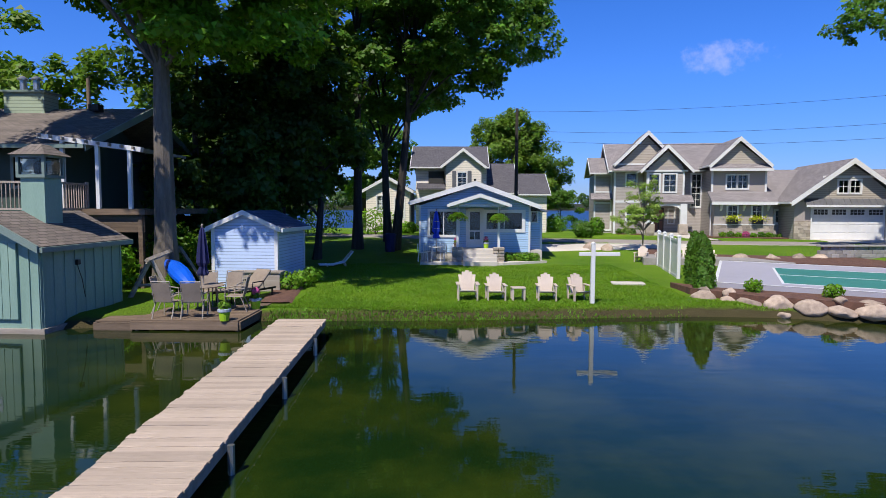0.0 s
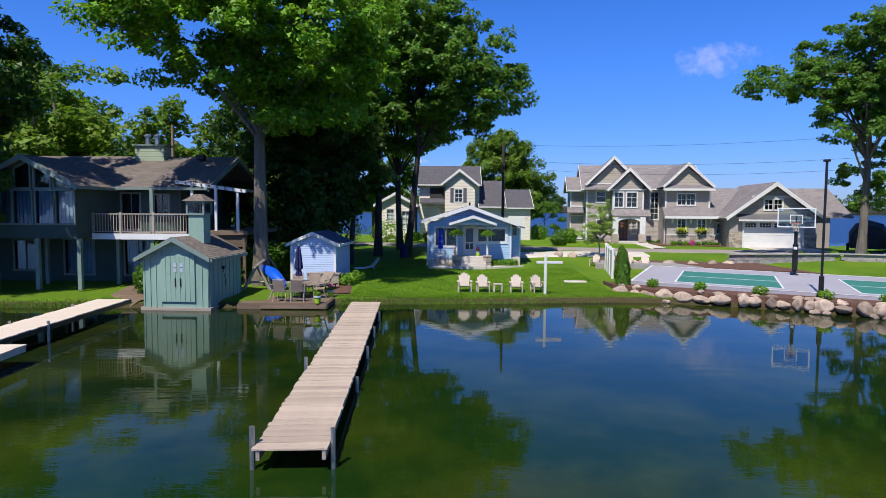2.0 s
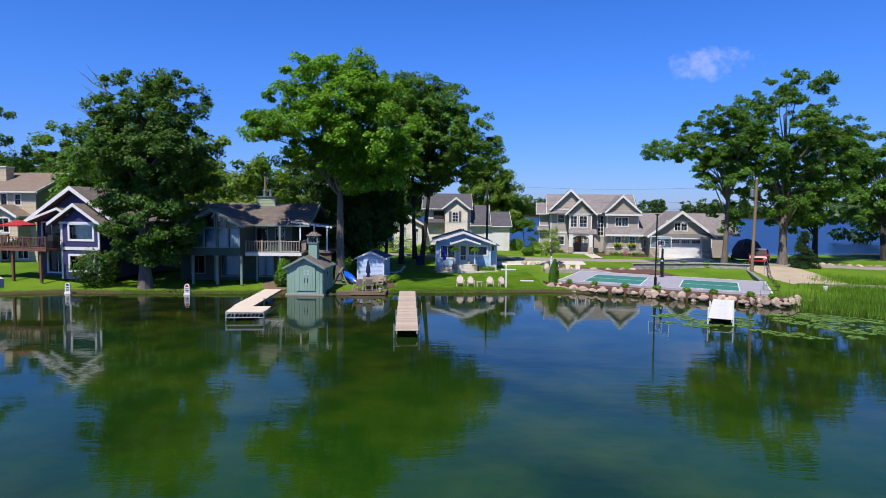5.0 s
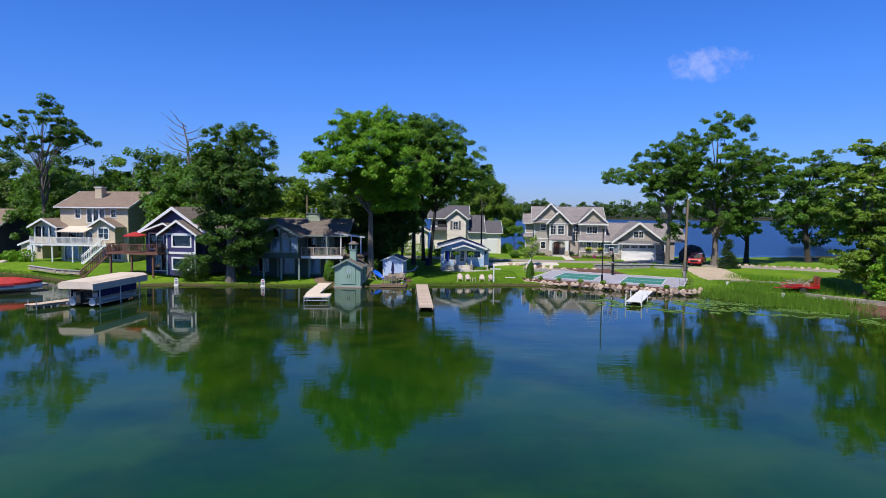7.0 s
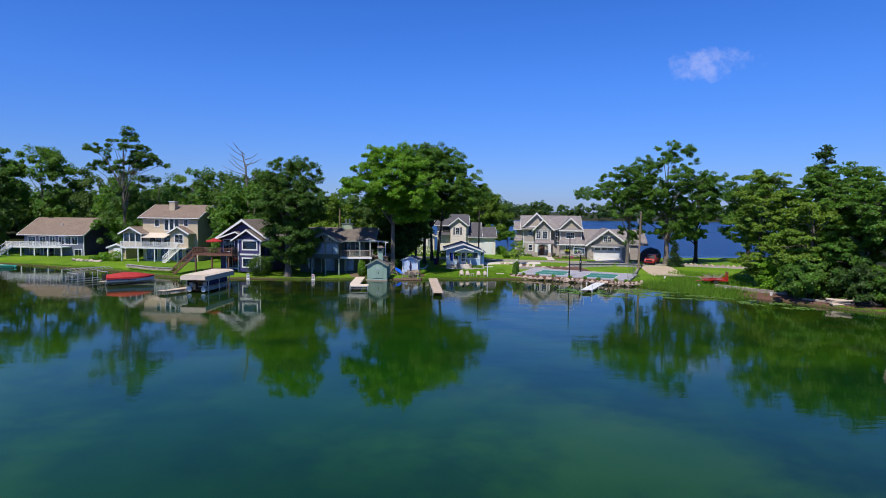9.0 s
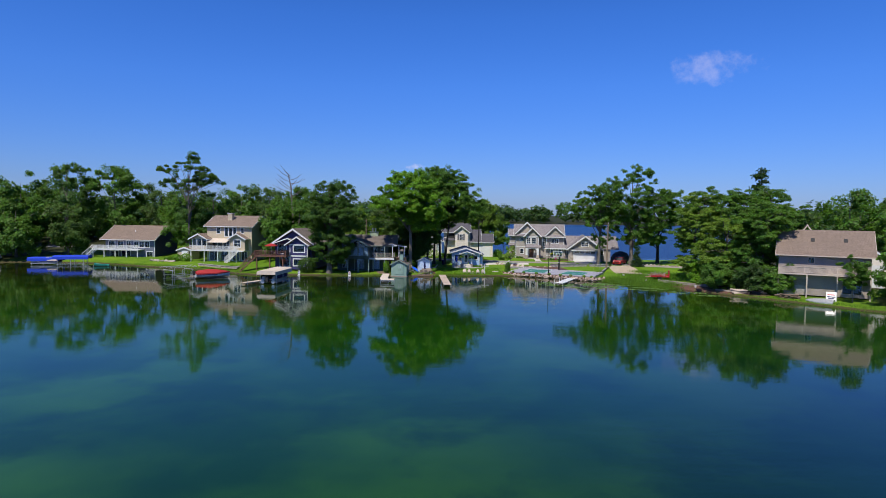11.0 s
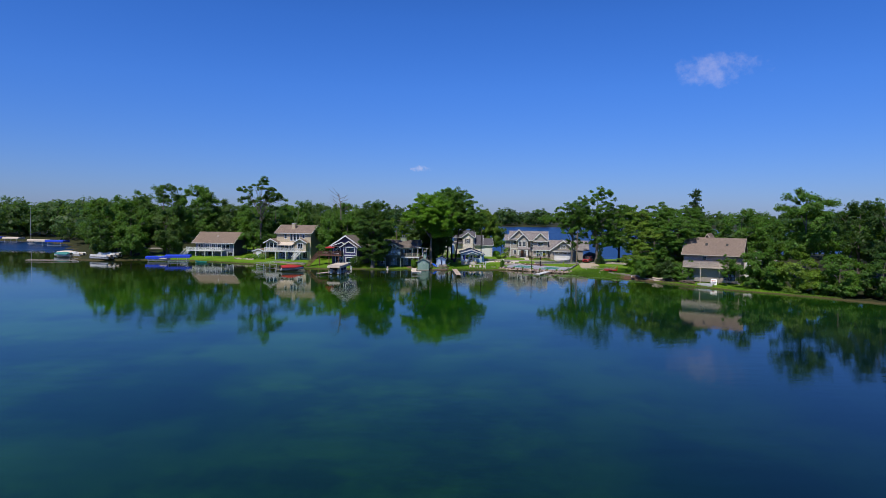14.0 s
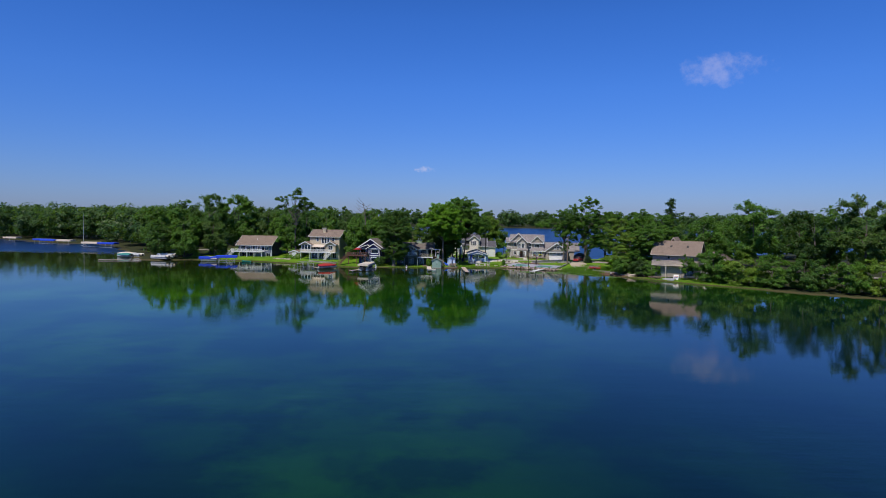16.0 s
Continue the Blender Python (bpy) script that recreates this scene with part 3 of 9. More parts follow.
def make_ground():
    xs, ys = spaced(-3500, 3500, -60, 62, 0.48), spaced(-2500, 4000, -26, 50, 0.48)
    gx, gy = np.meshgrid(xs, ys)
    z = ground_height(gx.ravel(), gy.ravel())
    verts = np.stack([gx.ravel(), gy.ravel(), z], -1)
    nx, ny = len(xs), len(ys)
    i = np.arange((nx - 1) * (ny - 1))
    a = (i // (nx - 1)) * nx + i % (nx - 1)
    faces = np.stack([a, a + 1, a + nx + 1, a + nx], -1)
    me = bpy.data.meshes.new("ground")
    me.vertices.add(len(verts))
    me.vertices.foreach_set("co", verts.ravel())
    me.loops.add(faces.size)
    me.loops.foreach_set("vertex_index", faces.ravel())
    me.polygons.add(len(faces))
    me.polygons.foreach_set("loop_start", np.arange(len(faces)) * 4)
    me.polygons.foreach_set("use_smooth", np.ones(len(faces), bool))
    me.update(calc_edges=True)
    m, n, l, bsdf = nodes_of("lawn_and_soil")
    geo = n.new("ShaderNodeNewGeometry")
    pos = geo.outputs["Position"]
    big = noise_node(n, l, pos, 0.25, 4)
    mid = noise_node(n, l, pos, 2.2, 5)
    fine = noise_node(n, l, pos, 17, 6, 0.75)
    grass = mix_node(n, l, range_node(n, l, big.outputs["Fac"], 0.35, 0.65), (0.100, 0.215, 0.008), (0.175, 0.300, 0.013))
    grass = mix_node(n, l, range_node(n, l, mid.outputs["Fac"], 0.5, 0.75, 0, 0.5), grass, (0.17, 0.225, 0.022))
    grass = mix_node(n, l, range_node(n, l, fine.outputs["Fac"], 0.35, 0.7, 0, 0.5), grass, (0.040, 0.100, 0.005))
    soil = mix_node(n, l, mid.outputs["Fac"], (0.10, 0.085, 0.035), (0.05, 0.04, 0.02))
    sep = n.new("ShaderNodeSeparateXYZ")
    l.new(pos, sep.inputs[0])
    edge = math_node(n, l, "ADD", sep.outputs[2], math_node(n, l, "MULTIPLY", mid.outputs["Fac"], 0.16))
    # leaf litter under the woods beyond the gardens
    litter = mix_node(n, l, mid.outputs["Fac"], (0.045, 0.050, 0.016), (0.022, 0.026, 0.010))
    wander = math_node(n, l, "MULTIPLY", big.outputs["Fac"], 14.0)
    east = range_node(n, l, math_node(n, l, "SUBTRACT", sep.outputs[0], wander), 50.0, 56.0)
    west = range_node(n, l, math_node(n, l, "ADD", sep.outputs[0], wander), -84.0, -92.0)
    north = range_node(n, l, sep.outputs[1], 150.0, 170.0)
    wild = math_node(n, l, "MAXIMUM", math_node(n, l, "MAXIMUM", east, west), north)
    grass = mix_node(n, l, wild, grass, litter)
    l.new(mix_node(n, l, range_node(n, l, edge, 0.24, 0.36), soil, grass), bsdf.inputs["Base Color"])
    bsdf.inputs["Roughness"].default_value = 0.85
    bsdf.inputs["Specular IOR Level"].default_value = 0.2
    bump_node(n, l, bsdf, fine.outputs["Fac"], 1.0, 0.09)
    me.materials.append(m)
    return tagged(new("ground", me), "mown green lawn and wooded banks sloping to the lake", "ground", kind="structure")


make_ground()
S_W = 5000
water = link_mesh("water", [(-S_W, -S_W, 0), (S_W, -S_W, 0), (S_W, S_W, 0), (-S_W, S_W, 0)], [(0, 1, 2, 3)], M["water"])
tagged(water, "calm green-blue lake with soft reflections", "lake", kind="structure")


def slab(name, outline, z0, z1, material, label, category):
    bm = bmesh.new()
    a = [bm.verts.new((x, y, z0)) for x, y in outline]
    b = [bm.verts.new((x, y, z1)) for x, y in outline]
    bm.faces.new(b)
    k = len(outline)
    for i in range(k):
        bm.faces.new([a[i], a[(i + 1) % k], b[(i + 1) % k], b[i]])
    ob = part(name, bm, material, None)
    return tagged(ob, label, category, kind="structure")


def strip(name, line, width, lift, material, label, category, step=1.0):
    """A band that lies on the ground along a line."""
    pts = []
    for (ax, ay), (bx, by) in zip(line, line[1:]):
        k = max(1, int(math.hypot(bx - ax, by - ay) / step))
        pts += [(ax + (bx - ax) * i / k, ay + (by - ay) * i / k) for i in range(k)]
    pts.append(line[-1])
    verts, faces, across = [], [], 7
    for i, (x, y) in enumerate(pts):
        x0, y0 = pts[max(i - 1, 0)]
        x1, y1 = pts[min(i + 1, len(pts) - 1)]
        d = math.hypot(x1 - x0, y1 - y0)
        sx, sy = -(y1 - y0) / d, (x1 - x0) / d
        w = width if isinstance(width, (int, float)) else np.interp(i / (len(pts) - 1), [p[0] for p in width], [p[1] for p in width])
        for k in range(across):
            o = (k / (across - 1) - 0.5) * w
            px, py = x + sx * o, y + sy * o
            verts.append((px, py, gz(px, py) + (lift if 0 < k < across - 1 else -0.15)))
    for i in range(len(pts) - 1):
        for k in range(across - 1):
            a = i * across + k
            faces.append((a, a + across, a + across + 1, a + 1))
    return tagged(link_mesh(name, verts, faces, material, True), label, category, kind="structure")


strip("road", [(-120, 72), (-60, 60), (-25, 54), (-8, 48), (4, 43.5), (14, 41), (26, 39.5), (38, 36), (47, 31), (60, 22), (80, 8), (120, -20), (300, -120)], 5.2, 0.05, M["road"], "sun-bleached lane in front of the houses", "road", 1.5)
strip("driveway", [(33.2, 33.5), (32.6, 27), (32.0, 21.5)], 6.6, 0.075, M["gravel"], "pale gravel boat ramp beside the court", "driveway")
strip("driveway", [(29.3, 46.3), (28.6, 42.5), (28.0, 39.8)], 7.4, 0.075, M["concrete"], "pale concrete apron before the garage", "driveway")
strip("driveway", [(3.9, 36.6), (9.0, 37.6), (14.5, 37.2)], 3.4, 0.075, M["concrete"], "pale concrete parking pad behind the cottage", "driveway")
strip("footpath", [(18.6, 53.0), (18.1, 47.5), (17.6, 42.8)], 1.7, 0.08, M["concrete"], "pale concrete path to the entrance", "path")
strip("footpath", [(-13.9, 16.0), (-15.5, 17.5), (-16.2, 21)], 1.9, 0.06, M["wood_brown"], "brown boardwalk path by the boathouse", "path")
strip("bank_path", [(33.5, 6.5), (36.5, 1.5), (40.0, -4.0), (43.5, -8.0)], 6.0, 0.05, M["mulch"], "bare dark soil under the maples", "bank")
strip("garden_bed", [(10.0, 32.3), (11.0, 35.0), (11.6, 36.2)], 1.6, 0.06, M["mulch"], "dark mulch bed round a young tree", "flower bed")
strip("garden_bed", [(-5.9, 18.2), (-6.2, 20.6), (-6.4, 23.6)], 1.3, 0.05, M["mulch"], "brown mulch bed beside the shed", "flower bed")


# ---- buildings ----
def wall_with_openings(x0, x1, z0, z1, openings, y, thick=0.16, peak=None):
    """A wall in the x-z plane at y (its outer face), openings (x0, x1, z0, z1) cut through; peak: (x, z) of a gable above."""
    bm = bmesh.new()
    xs = sorted({x0, x1, *[v for o in openings for v in o[:2]]})
    zs = sorted({z0, z1, *[v for o in openings for v in o[2:]]})
    for xa, xb in zip(xs, xs[1:]):
        for za, zb in zip(zs, zs[1:]):
            cx, cz = (xa + xb) / 2, (za + zb) / 2
            if any(o[0] < cx < o[1] and o[2] < cz < o[3] for o in openings):
                continue
            add_box(bm, xa, xb, y, y + thick, za, zb)
    if peak:
        add_prism(bm, [(x0, z1), (x1, z1), peak], y, y + thick)
    bmesh.ops.remove_doubles(bm, verts=bm.verts, dist=0.0005)
    seen = {}
    for f in bm.faces:
        seen.setdefault(tuple(round(v, 3) for v in f.calc_center_median()), []).append(f)
    bmesh.ops.delete(bm, geom=[f for fs in seen.values() if len(fs) > 1 for f in fs], context="FACES_ONLY")
    return bm


def window(root, x0, x1, z0, z1, y, cols=1, rows=1, trim=0.09, material=None, grid=0.035, backing=True, curtain=False, name="window"):
    """Casing, sash bars, a pane and a dark sheet painted as the unlit room behind it, in a wall whose outer face is at
    y.
    """
    material = material or M["white_paint"]
    bm = bmesh.new()
    p, trim = 0.045, trim * 1.25
    add_box(bm, x0 - trim, x0, y - p, y + 0.08, z0 - trim, z1 + trim)
    add_box(bm, x1, x1 + trim, y - p, y + 0.08, z0 - trim, z1 + trim)
    add_box(bm, x0, x1, y - p, y + 0.08, z1, z1 + trim)
    add_box(bm, x0, x1, y - p, y + 0.08, z0 - trim, z0)
    w = part(name, bm, material, root)
    for i in range(1, cols):
        c = x0 + (x1 - x0) * i / cols
        part("sash_bar", box(c - grid / 2, c + grid / 2, y + 0.02, y + 0.06, z0, z1), material, w)
    for i in range(1, rows):
        c = z0 + (z1 - z0) * i / rows
        part("sash_bar", box(x0, x1, y + 0.022, y + 0.058, c - grid / 2, c + grid / 2), material, w)
    pane = part("pane", box(x0, x1, y + 0.07, y + 0.076, z0, z1), M["glass"], w)
    pane.visible_shadow = False
    if curtain:
        bm = bmesh.new()
        k = max(4, int((x1 - x0) / 0.09))
        for i in range(k):
            xa, xb = x0 + (x1 - x0) * i / k, x0 + (x1 - x0) * (i + 1) / k
            o = 0.03 * (i % 2)
            add_box(bm, xa, xb, y + 0.2 + o, y + 0.215 + o, z0 - 0.05, z1 + 0.02)
        part("curtain", bm, M["curtain"], w)
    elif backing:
        # dark sheet painted as the room's shade
        part("room_dark_sheet", box(x0 - 0.05, x1 + 0.05, y + 0.55, y + 0.6, z0 - 0.1, z1 + 0.1), M["dark_fill"], w)
    return w


def roof_along_x(root, x0, x1, y0, y1, z_eave, z_ridge, roof, trim, thick=0.16, ridge=None, name="roof", rake=True):
    """Two slopes with the ridge along x (eaves at y0 and y1)."""
    yr = (y0 + y1) / 2 if ridge is None else ridge
    r = part(name, prism_x([(y0, z_eave), (yr, z_ridge), (y1, z_eave), (y1, z_eave - thick), (yr, z_ridge - thick), (y0, z_eave - thick)], x0, x1), roof, root)
    if rake:
        for xa in (x0 - 0.05, x1):
            part("rake_board", prism_x([(y0, z_eave + 0.02), (yr, z_ridge + 0.02), (y1, z_eave + 0.02), (y1, z_eave - 0.24), (yr, z_ridge - 0.26), (y0, z_eave - 0.24)], xa, xa + 0.05), trim, r)
        part("gutter", box(x0, x1, y0 - 0.09, y0 - 0.003, z_eave - 0.15, z_eave - 0.02), trim, r)
    return r


def roof_along_y(root, x0, x1, y0, y1, z_eave, z_ridge, roof, trim, thick=0.16, ridge=None, name="roof", board=0.26, z_right=None, rake=True):
    """Two slopes with the ridge along y: a gable faces the front."""
    xr = (x0 + x1) / 2 if ridge is None else ridge
    zr = z_eave if z_right is None else z_right
    r = part(name, prism([(x0, z_eave), (xr, z_ridge), (x1, zr), (x1, zr - thick), (xr, z_ridge - thick), (x0, z_eave - thick)], y0, y1), roof, root)
    if rake:
        for ya in (y0 - 0.06,):
            part("rake_board", prism([(x0, z_eave + 0.02), (xr, z_ridge + 0.02), (x1, zr + 0.02), (x1, zr - board), (xr, z_ridge - board * 1.15), (x0, z_eave - board)], ya, ya + 0.06), trim, r)
        part("gutter", box(x0 - 0.09, x0 - 0.003, y0, y1, z_eave - 0.15, z_eave - 0.02), trim, r)
        part("gutter", box(x1 + 0.003, x1 + 0.09, y0, y1, zr - 0.15, zr - 0.02), trim, r)
    return r


def side_walls(root, x0, x1, y0, y1, z0, z1, material, thick=0.16, name="wall", gable_z=None):
    """The walls to the sides and the back of a block whose front wall is built by itself."""
    for xa in (x0, x1 - thick):
        bm = box(xa, xa + thick, y0, y1, z0, z1)
        if gable_z:
            add_prism_x(bm, [(y0, z1), (y1, z1), ((y0 + y1) / 2, gable_z)], xa, xa + thick)
        part(name, bm, material, root)
    part(name, box(x0 + thick, x1 - thick, y1 - thick, y1, z0, z1), material, root)


def railing(root, points, z0, height, material, gap=0.13, name="railing", post=0.09, solid=0.03):
    """Posts, two rails and balusters along a line."""
    for (ax, ay), (bx, by) in zip(points, points[1:]):
        length = math.hypot(bx - ax, by - ay)
        m = Matrix.Translation((ax, ay, z0)) @ Matrix.Rotation(math.atan2(by - ay, bx - ax), 4, "Z")
        bm = bmesh.new()
        add_box(bm, 0, length, -0.04, 0.04, height - 0.07, height, m)
        add_box(bm, 0, length, -0.025, 0.025, 0.08, 0.14, m)
        r = part(name, bm, material, root)
        k = max(1, int(length / gap))
        one = None
        for i in range(k):
            at = m @ Matrix.Translation(((i + 0.5) * length / k, 0, 0))
            if one is None:
                one = part("baluster", box(-solid / 2, solid / 2, -0.015, 0.015, 0.14, height - 0.07), material, r)
                one.matrix_basis = at
            else:
                o = new("baluster", one.data)
                o.parent = r
                o.matrix_basis = at
    for x, y in points:
        part("post", box(x - post / 2, x + post / 2, y - post / 2, y + post / 2, z0, z0 + height + 0.06), material, root)


def blue_cottage():
    h = thing("blue_cottage", 0.7, 31.5, 0, 0, "small pale blue clapboard cottage with a gabled front porch", "house")
    z0, wall_z = gz(0.7, 31) - 0.15, 3.28
    part("foundation", box(-2.9, 3.38, 0.05, 9.0, z0, 1.0), M["concrete"], h)
    front = wall_with_openings(-2.95, 2.72, 0.9, wall_z, [(-2.42, -1.0, 1.78, 2.98), (-0.44, 0.24, 1.16, 3.05), (0.5, 2.32, 2.1, 2.92)], 0, 0.16, (-0.1, 4.32))
    part("wall", front, M["blue_siding"], h)
    side_walls(h, -2.95, 2.72, 0.16, 9.0, 0.9, wall_z, M["blue_siding"])
    for x in (-2.98, 2.66):
        part("corner_board", box(x, x + 0.1, -0.03, 0.09, 0.9, wall_z), M["white_paint"], h)
    window(h, -2.42, -1.0, 1.78, 2.98, 0, 2, 1, 0.10)
    window(h, 0.5, 2.32, 2.1, 2.92, 0, 2, 1, 0.14)
    door = part("screen_door", box(-0.36, 0.16, 0.03, 0.07, 1.2, 1.55), M["white_paint"], h, "white wooden screen door")
    bm = bmesh.new()
    for xa, xb, za, zb in ((-0.44, -0.36, 1.16, 3.05), (0.16, 0.24, 1.16, 3.05), (-0.36, 0.16, 2.97, 3.05), (-0.36, 0.16, 1.16, 1.22), (-0.36, 0.16, 1.95, 2.02), (-0.12, -0.09, 1.55, 1.95)):
        add_box(bm, xa, xb, 0.01, 0.06, za, zb)
    part("door_frame", bm, M["white_paint"], door)
    p = part("screen", box(-0.36, 0.16, 0.075, 0.08, 1.22, 2.97), M["glass"], door)
    p.visible_shadow = False
    # dark sheet in place of the unlit room behind the screen
    part("room_dark_sheet", box(-0.5, 0.3, 0.4, 0.45, 1.1, 3.1), M["dark_fill"], door)
    bm = bmesh.new()
    for xa, xb in ((-0.56, -0.44), (0.24, 0.36)):
        add_box(bm, xa, xb, -0.04, 0.03, 1.1, 3.16)
    add_box(bm, -0.56, 0.36, -0.04, 0.03, 3.05, 3.17)
    part("door_casing", bm, M["white_paint"], h)
    roof_along_y(h, -3.42, 3.18, -0.5, 9.4, 3.5, 4.52, M["roof_navy_y"], M["white_paint"], ridge=-0.09, z_right=3.32, board=0.2)
    # lean-to at the side
    part("side_room_wall", wall_with_openings(2.76, 3.46, 0.95, 3.0, [(2.92, 3.2, 2.46, 2.96)], 0.9), M["blue_siding"], h)
    part("side_room_wall", box(3.32, 3.46, 1.06, 5.5, 0.95, 3.0), M["blue_siding"], h)
    part("corner_board", box(3.38, 3.49, 0.87, 0.97, 0.95, 3.0), M["white_paint"], h)
    window(h, 2.92, 3.2, 2.46, 2.96, 0.9, 1, 1, 0.06)
    part("side_room_roof", prism([(2.7, 3.3), (3.75, 3.06), (3.75, 2.96), (2.7, 3.18)], 0.55, 5.7), M["roof_navy_y"], h)
    # porch
    part("porch_floor", box(-1.25, 1.3, -1.75, -0.02, 0.95, 1.14), M["concrete"], h)
    for i, (y, z) in enumerate(((-2.05, 0.95), (-2.35, 0.78), (-2.65, 0.62))):
        part("step", box(-0.72, 0.9, y, -1.76, z0, z), M["concrete"], h)
    for x in (-1.0, 1.02):
        part("porch_post", box(x - 0.06, x + 0.06, -1.66, -1.54, 1.14, 3.32), M["white_paint"], h)
    gable = prism([(-1.18, 3.36), (1.28, 3.36), (0.07, 3.74)], -1.7, -1.6)
    part("porch_gable", gable, M["blue_siding"], h)
    part("porch_beam", box(-1.2, 1.3, -1.72, -1.58, 3.24, 3.36), M["white_paint"], h)
    roof_along_y(h, -1.42, 1.52, -1.95, -0.02, 3.38, 3.86, M["roof_navy_y"], M["white_paint"], thick=0.1, ridge=0.08, name="porch_roof", board=0.15)
    for x in (-1.0, 1.0):
        rng = random.Random(int(x * 10) + 50)
        pier = part("stone_pier", box(x - 0.2, x + 0.2, -1.95, -1.5, z0, 1.02), M["ledge"], h)
        for k in range(12):
            zz = z0 + 0.05 + (k // 2) * 0.16
            xa = x - 0.27 + (k % 2) * 0.27
            bm = box(xa, xa + 0.24 + rng.random() * 0.05, -2.02 + rng.random() * 0.06, -1.6, zz, zz + 0.13 + rng.random() * 0.03, 0.02)
            part("stone", bm, M["ledge"], pier)
    part("vent_pipe", tube([(-0.05, 1.6, 4.3), (-0.05, 1.6, 4.75)], 0.06), M["black_metal"], h)
    return h


def taupe_house():
    h = thing("taupe_house", 16.2, 53.5, 0, -8, "large taupe two-storey house with white gables and stone base", "house")
    g = 0.8
    W, P = M["white_paint"], M["taupe_panel"]
    SD = M["grey_siding"]
    # main block: front wall at y = 0.5
    ops = [(-1.58, -0.75, 5.15, 6.2), (3.9, 4.62, 3.4, 6.12), (-1.5, -0.75, 2.1, 3.2)]
    part("wall", wall_with_openings(-2.6, 5.3, g, 6.4, ops, 0.5), SD, h)
    side_walls(h, -2.6, 9.0, 0.66, 9.5, g, 6.4, SD, gable_z=9.0)
    window(h, -1.58, -0.75, 5.15, 6.2, 0.5, 1, 2, 0.1)
    window(h, -1.5, -0.75, 2.1, 3.2, 0.5, 1, 2, 0.1)
    window(h, 3.9, 4.62, 3.4, 6.12, 0.5, 2, 5, 0.12)
    part("band", box(-2.62, 2.2, 0.46, 0.56, 3.68, 3.88), W, h)
    roof_along_x(h, -3.2, 9.2, -0.05, 10.0, 6.5, 9.25, M["roof_grey_x"], W)
    part("left_wing", box(-4.15, -2.62, 2.4, 8.5, g, 6.3), SD, h)
    bm = bmesh.new()
    for z in (1.1, 3.6, 4.6, 6.2):
        add_box(bm, -4.2, -2.6, 2.34, 2.42, z, z + 0.14)
    for x in (-4.2, -2.74):
        add_box(bm, x, x + 0.14, 2.345, 2.415, 1.24, 6.2)
    part("left_wing_trim", bm, W, h)
    roof_along_x(h, -4.6, -2.7, 1.8, 9.0, 6.4, 8.0, M["roof_grey_x"], W, name="left_wing_roof")
    part("left_wing_skirt", prism_x([(1.7, 4.0), (2.36, 4.55), (2.36, 3.95), (1.7, 3.9)], -4.5, -2.64), M["roof_grey_x"], h)
    for x in (-2.66, 5.2):
        part("corner_board", box(x, x + 0.16, 0.44, 0.54, g, 6.4), W, h)
    # large left gable rising from the roof
    part("gable_wall", prism([(-2.2, 7.05), (2.3, 7.05), (0.05, 9.4)], 0.1, 0.3), M["gable_shake"], h)
    part("gable_band", box(-2.5, 2.6, 0.02, 0.12, 6.95, 7.08), W, h)
    roof_along_y(h, -2.75, 2.8, -0.35, 5.0, 7.05, 9.85, M["roof_grey_y"], W, ridge=0.04, name="gable_roof", board=0.32)
    part("gable_skirt", prism_x([(-0.35, 6.5), (0.12, 7.0), (0.12, 6.7), (-0.35, 6.38)], -2.9, 2.9), M["roof_grey_x"], h)
    # entry bay
    part("entry_wall", wall_with_openings(-0.15, 2.86, 4.3, 6.3, [(0.05, 0.85, 4.62, 6.05), (1.26, 2.2, 4.62, 6.05)], -1.2), SD, h)
    for xa in (-0.15, 2.7):
        part("entry_wall", box(xa, xa + 0.16, -1.04, 0.5, 4.3, 6.3), SD, h)
    window(h, 0.05, 0.85, 4.62, 6.05, -1.2, 2, 3, 0.1)
    window(h, 1.26, 2.2, 4.62, 6.05, -1.2, 2, 3, 0.1)
    part("entry_gable", prism([(-0.1, 6.4), (2.8, 6.4), (1.4, 8.0)], -1.25, -1.1), M["gable_shake"], h)
    part("gable_band", box(-0.35, 3.15, -1.32, -1.24, 6.28, 6.42), W, h)
    part("gable_panel", box(0.0, 2.75, -1.29, -1.22, 6.42, 6.75), P, h)
    roof_along_y(h, -0.72, 3.52, -1.75, 3.5, 6.4, 8.55, M["roof_grey_y"], W, ridge=1.4, name="entry_roof", board=0.3)
    for x in (-0.18, 2.76):
        part("corner_board", box(x, x + 0.14, -1.26, -1.16, 4.3, 6.3), W, h)
    part("porch_roof", prism_x([(-2.2, 3.72), (-1.2, 4.34), (-1.2, 4.1), (-2.2, 3.58)], -0.25, 3.5), M["roof_grey_x"], h)
    arch = bmesh.new()
    steps = 10
    for i in range(steps):
        a0, a1 = i / steps * 2 - 1, (i + 1) / steps * 2 - 1
        za, zb = 3.0 + 0.42 * math.sqrt(max(0, 1 - a0 * a0)), 3.0 + 0.42 * math.sqrt(max(0, 1 - a1 * a1))
        add_prism(arch, [(1.4 + a0 * 1.1, za), (1.4 + a1 * 1.1, zb), (1.4 + a1 * 1.1, 3.6), (1.4 + a0 * 1.1, 3.6)], -2.1, -1.95)
    part("porch_arch", arch, W, h)
    for x in (0.05, 2.7):
        part("porch_column", box(x - 0.26, x + 0.26, -2.2, -1.8, 1.9, 3.6), W, h)
        part("stone_base", box(x - 0.36, x + 0.36, -2.3, -1.72, g, 1.9, 0.03), M["ledge"], h)
    part("porch_floor", box(-0.3, 3.2, -2.3, 0.5, g, 1.12), M["concrete"], h)
    part("entry_back_wall", box(-0.1, 2.8, 0.42, 0.5, 1.1, 4.3), SD, h)
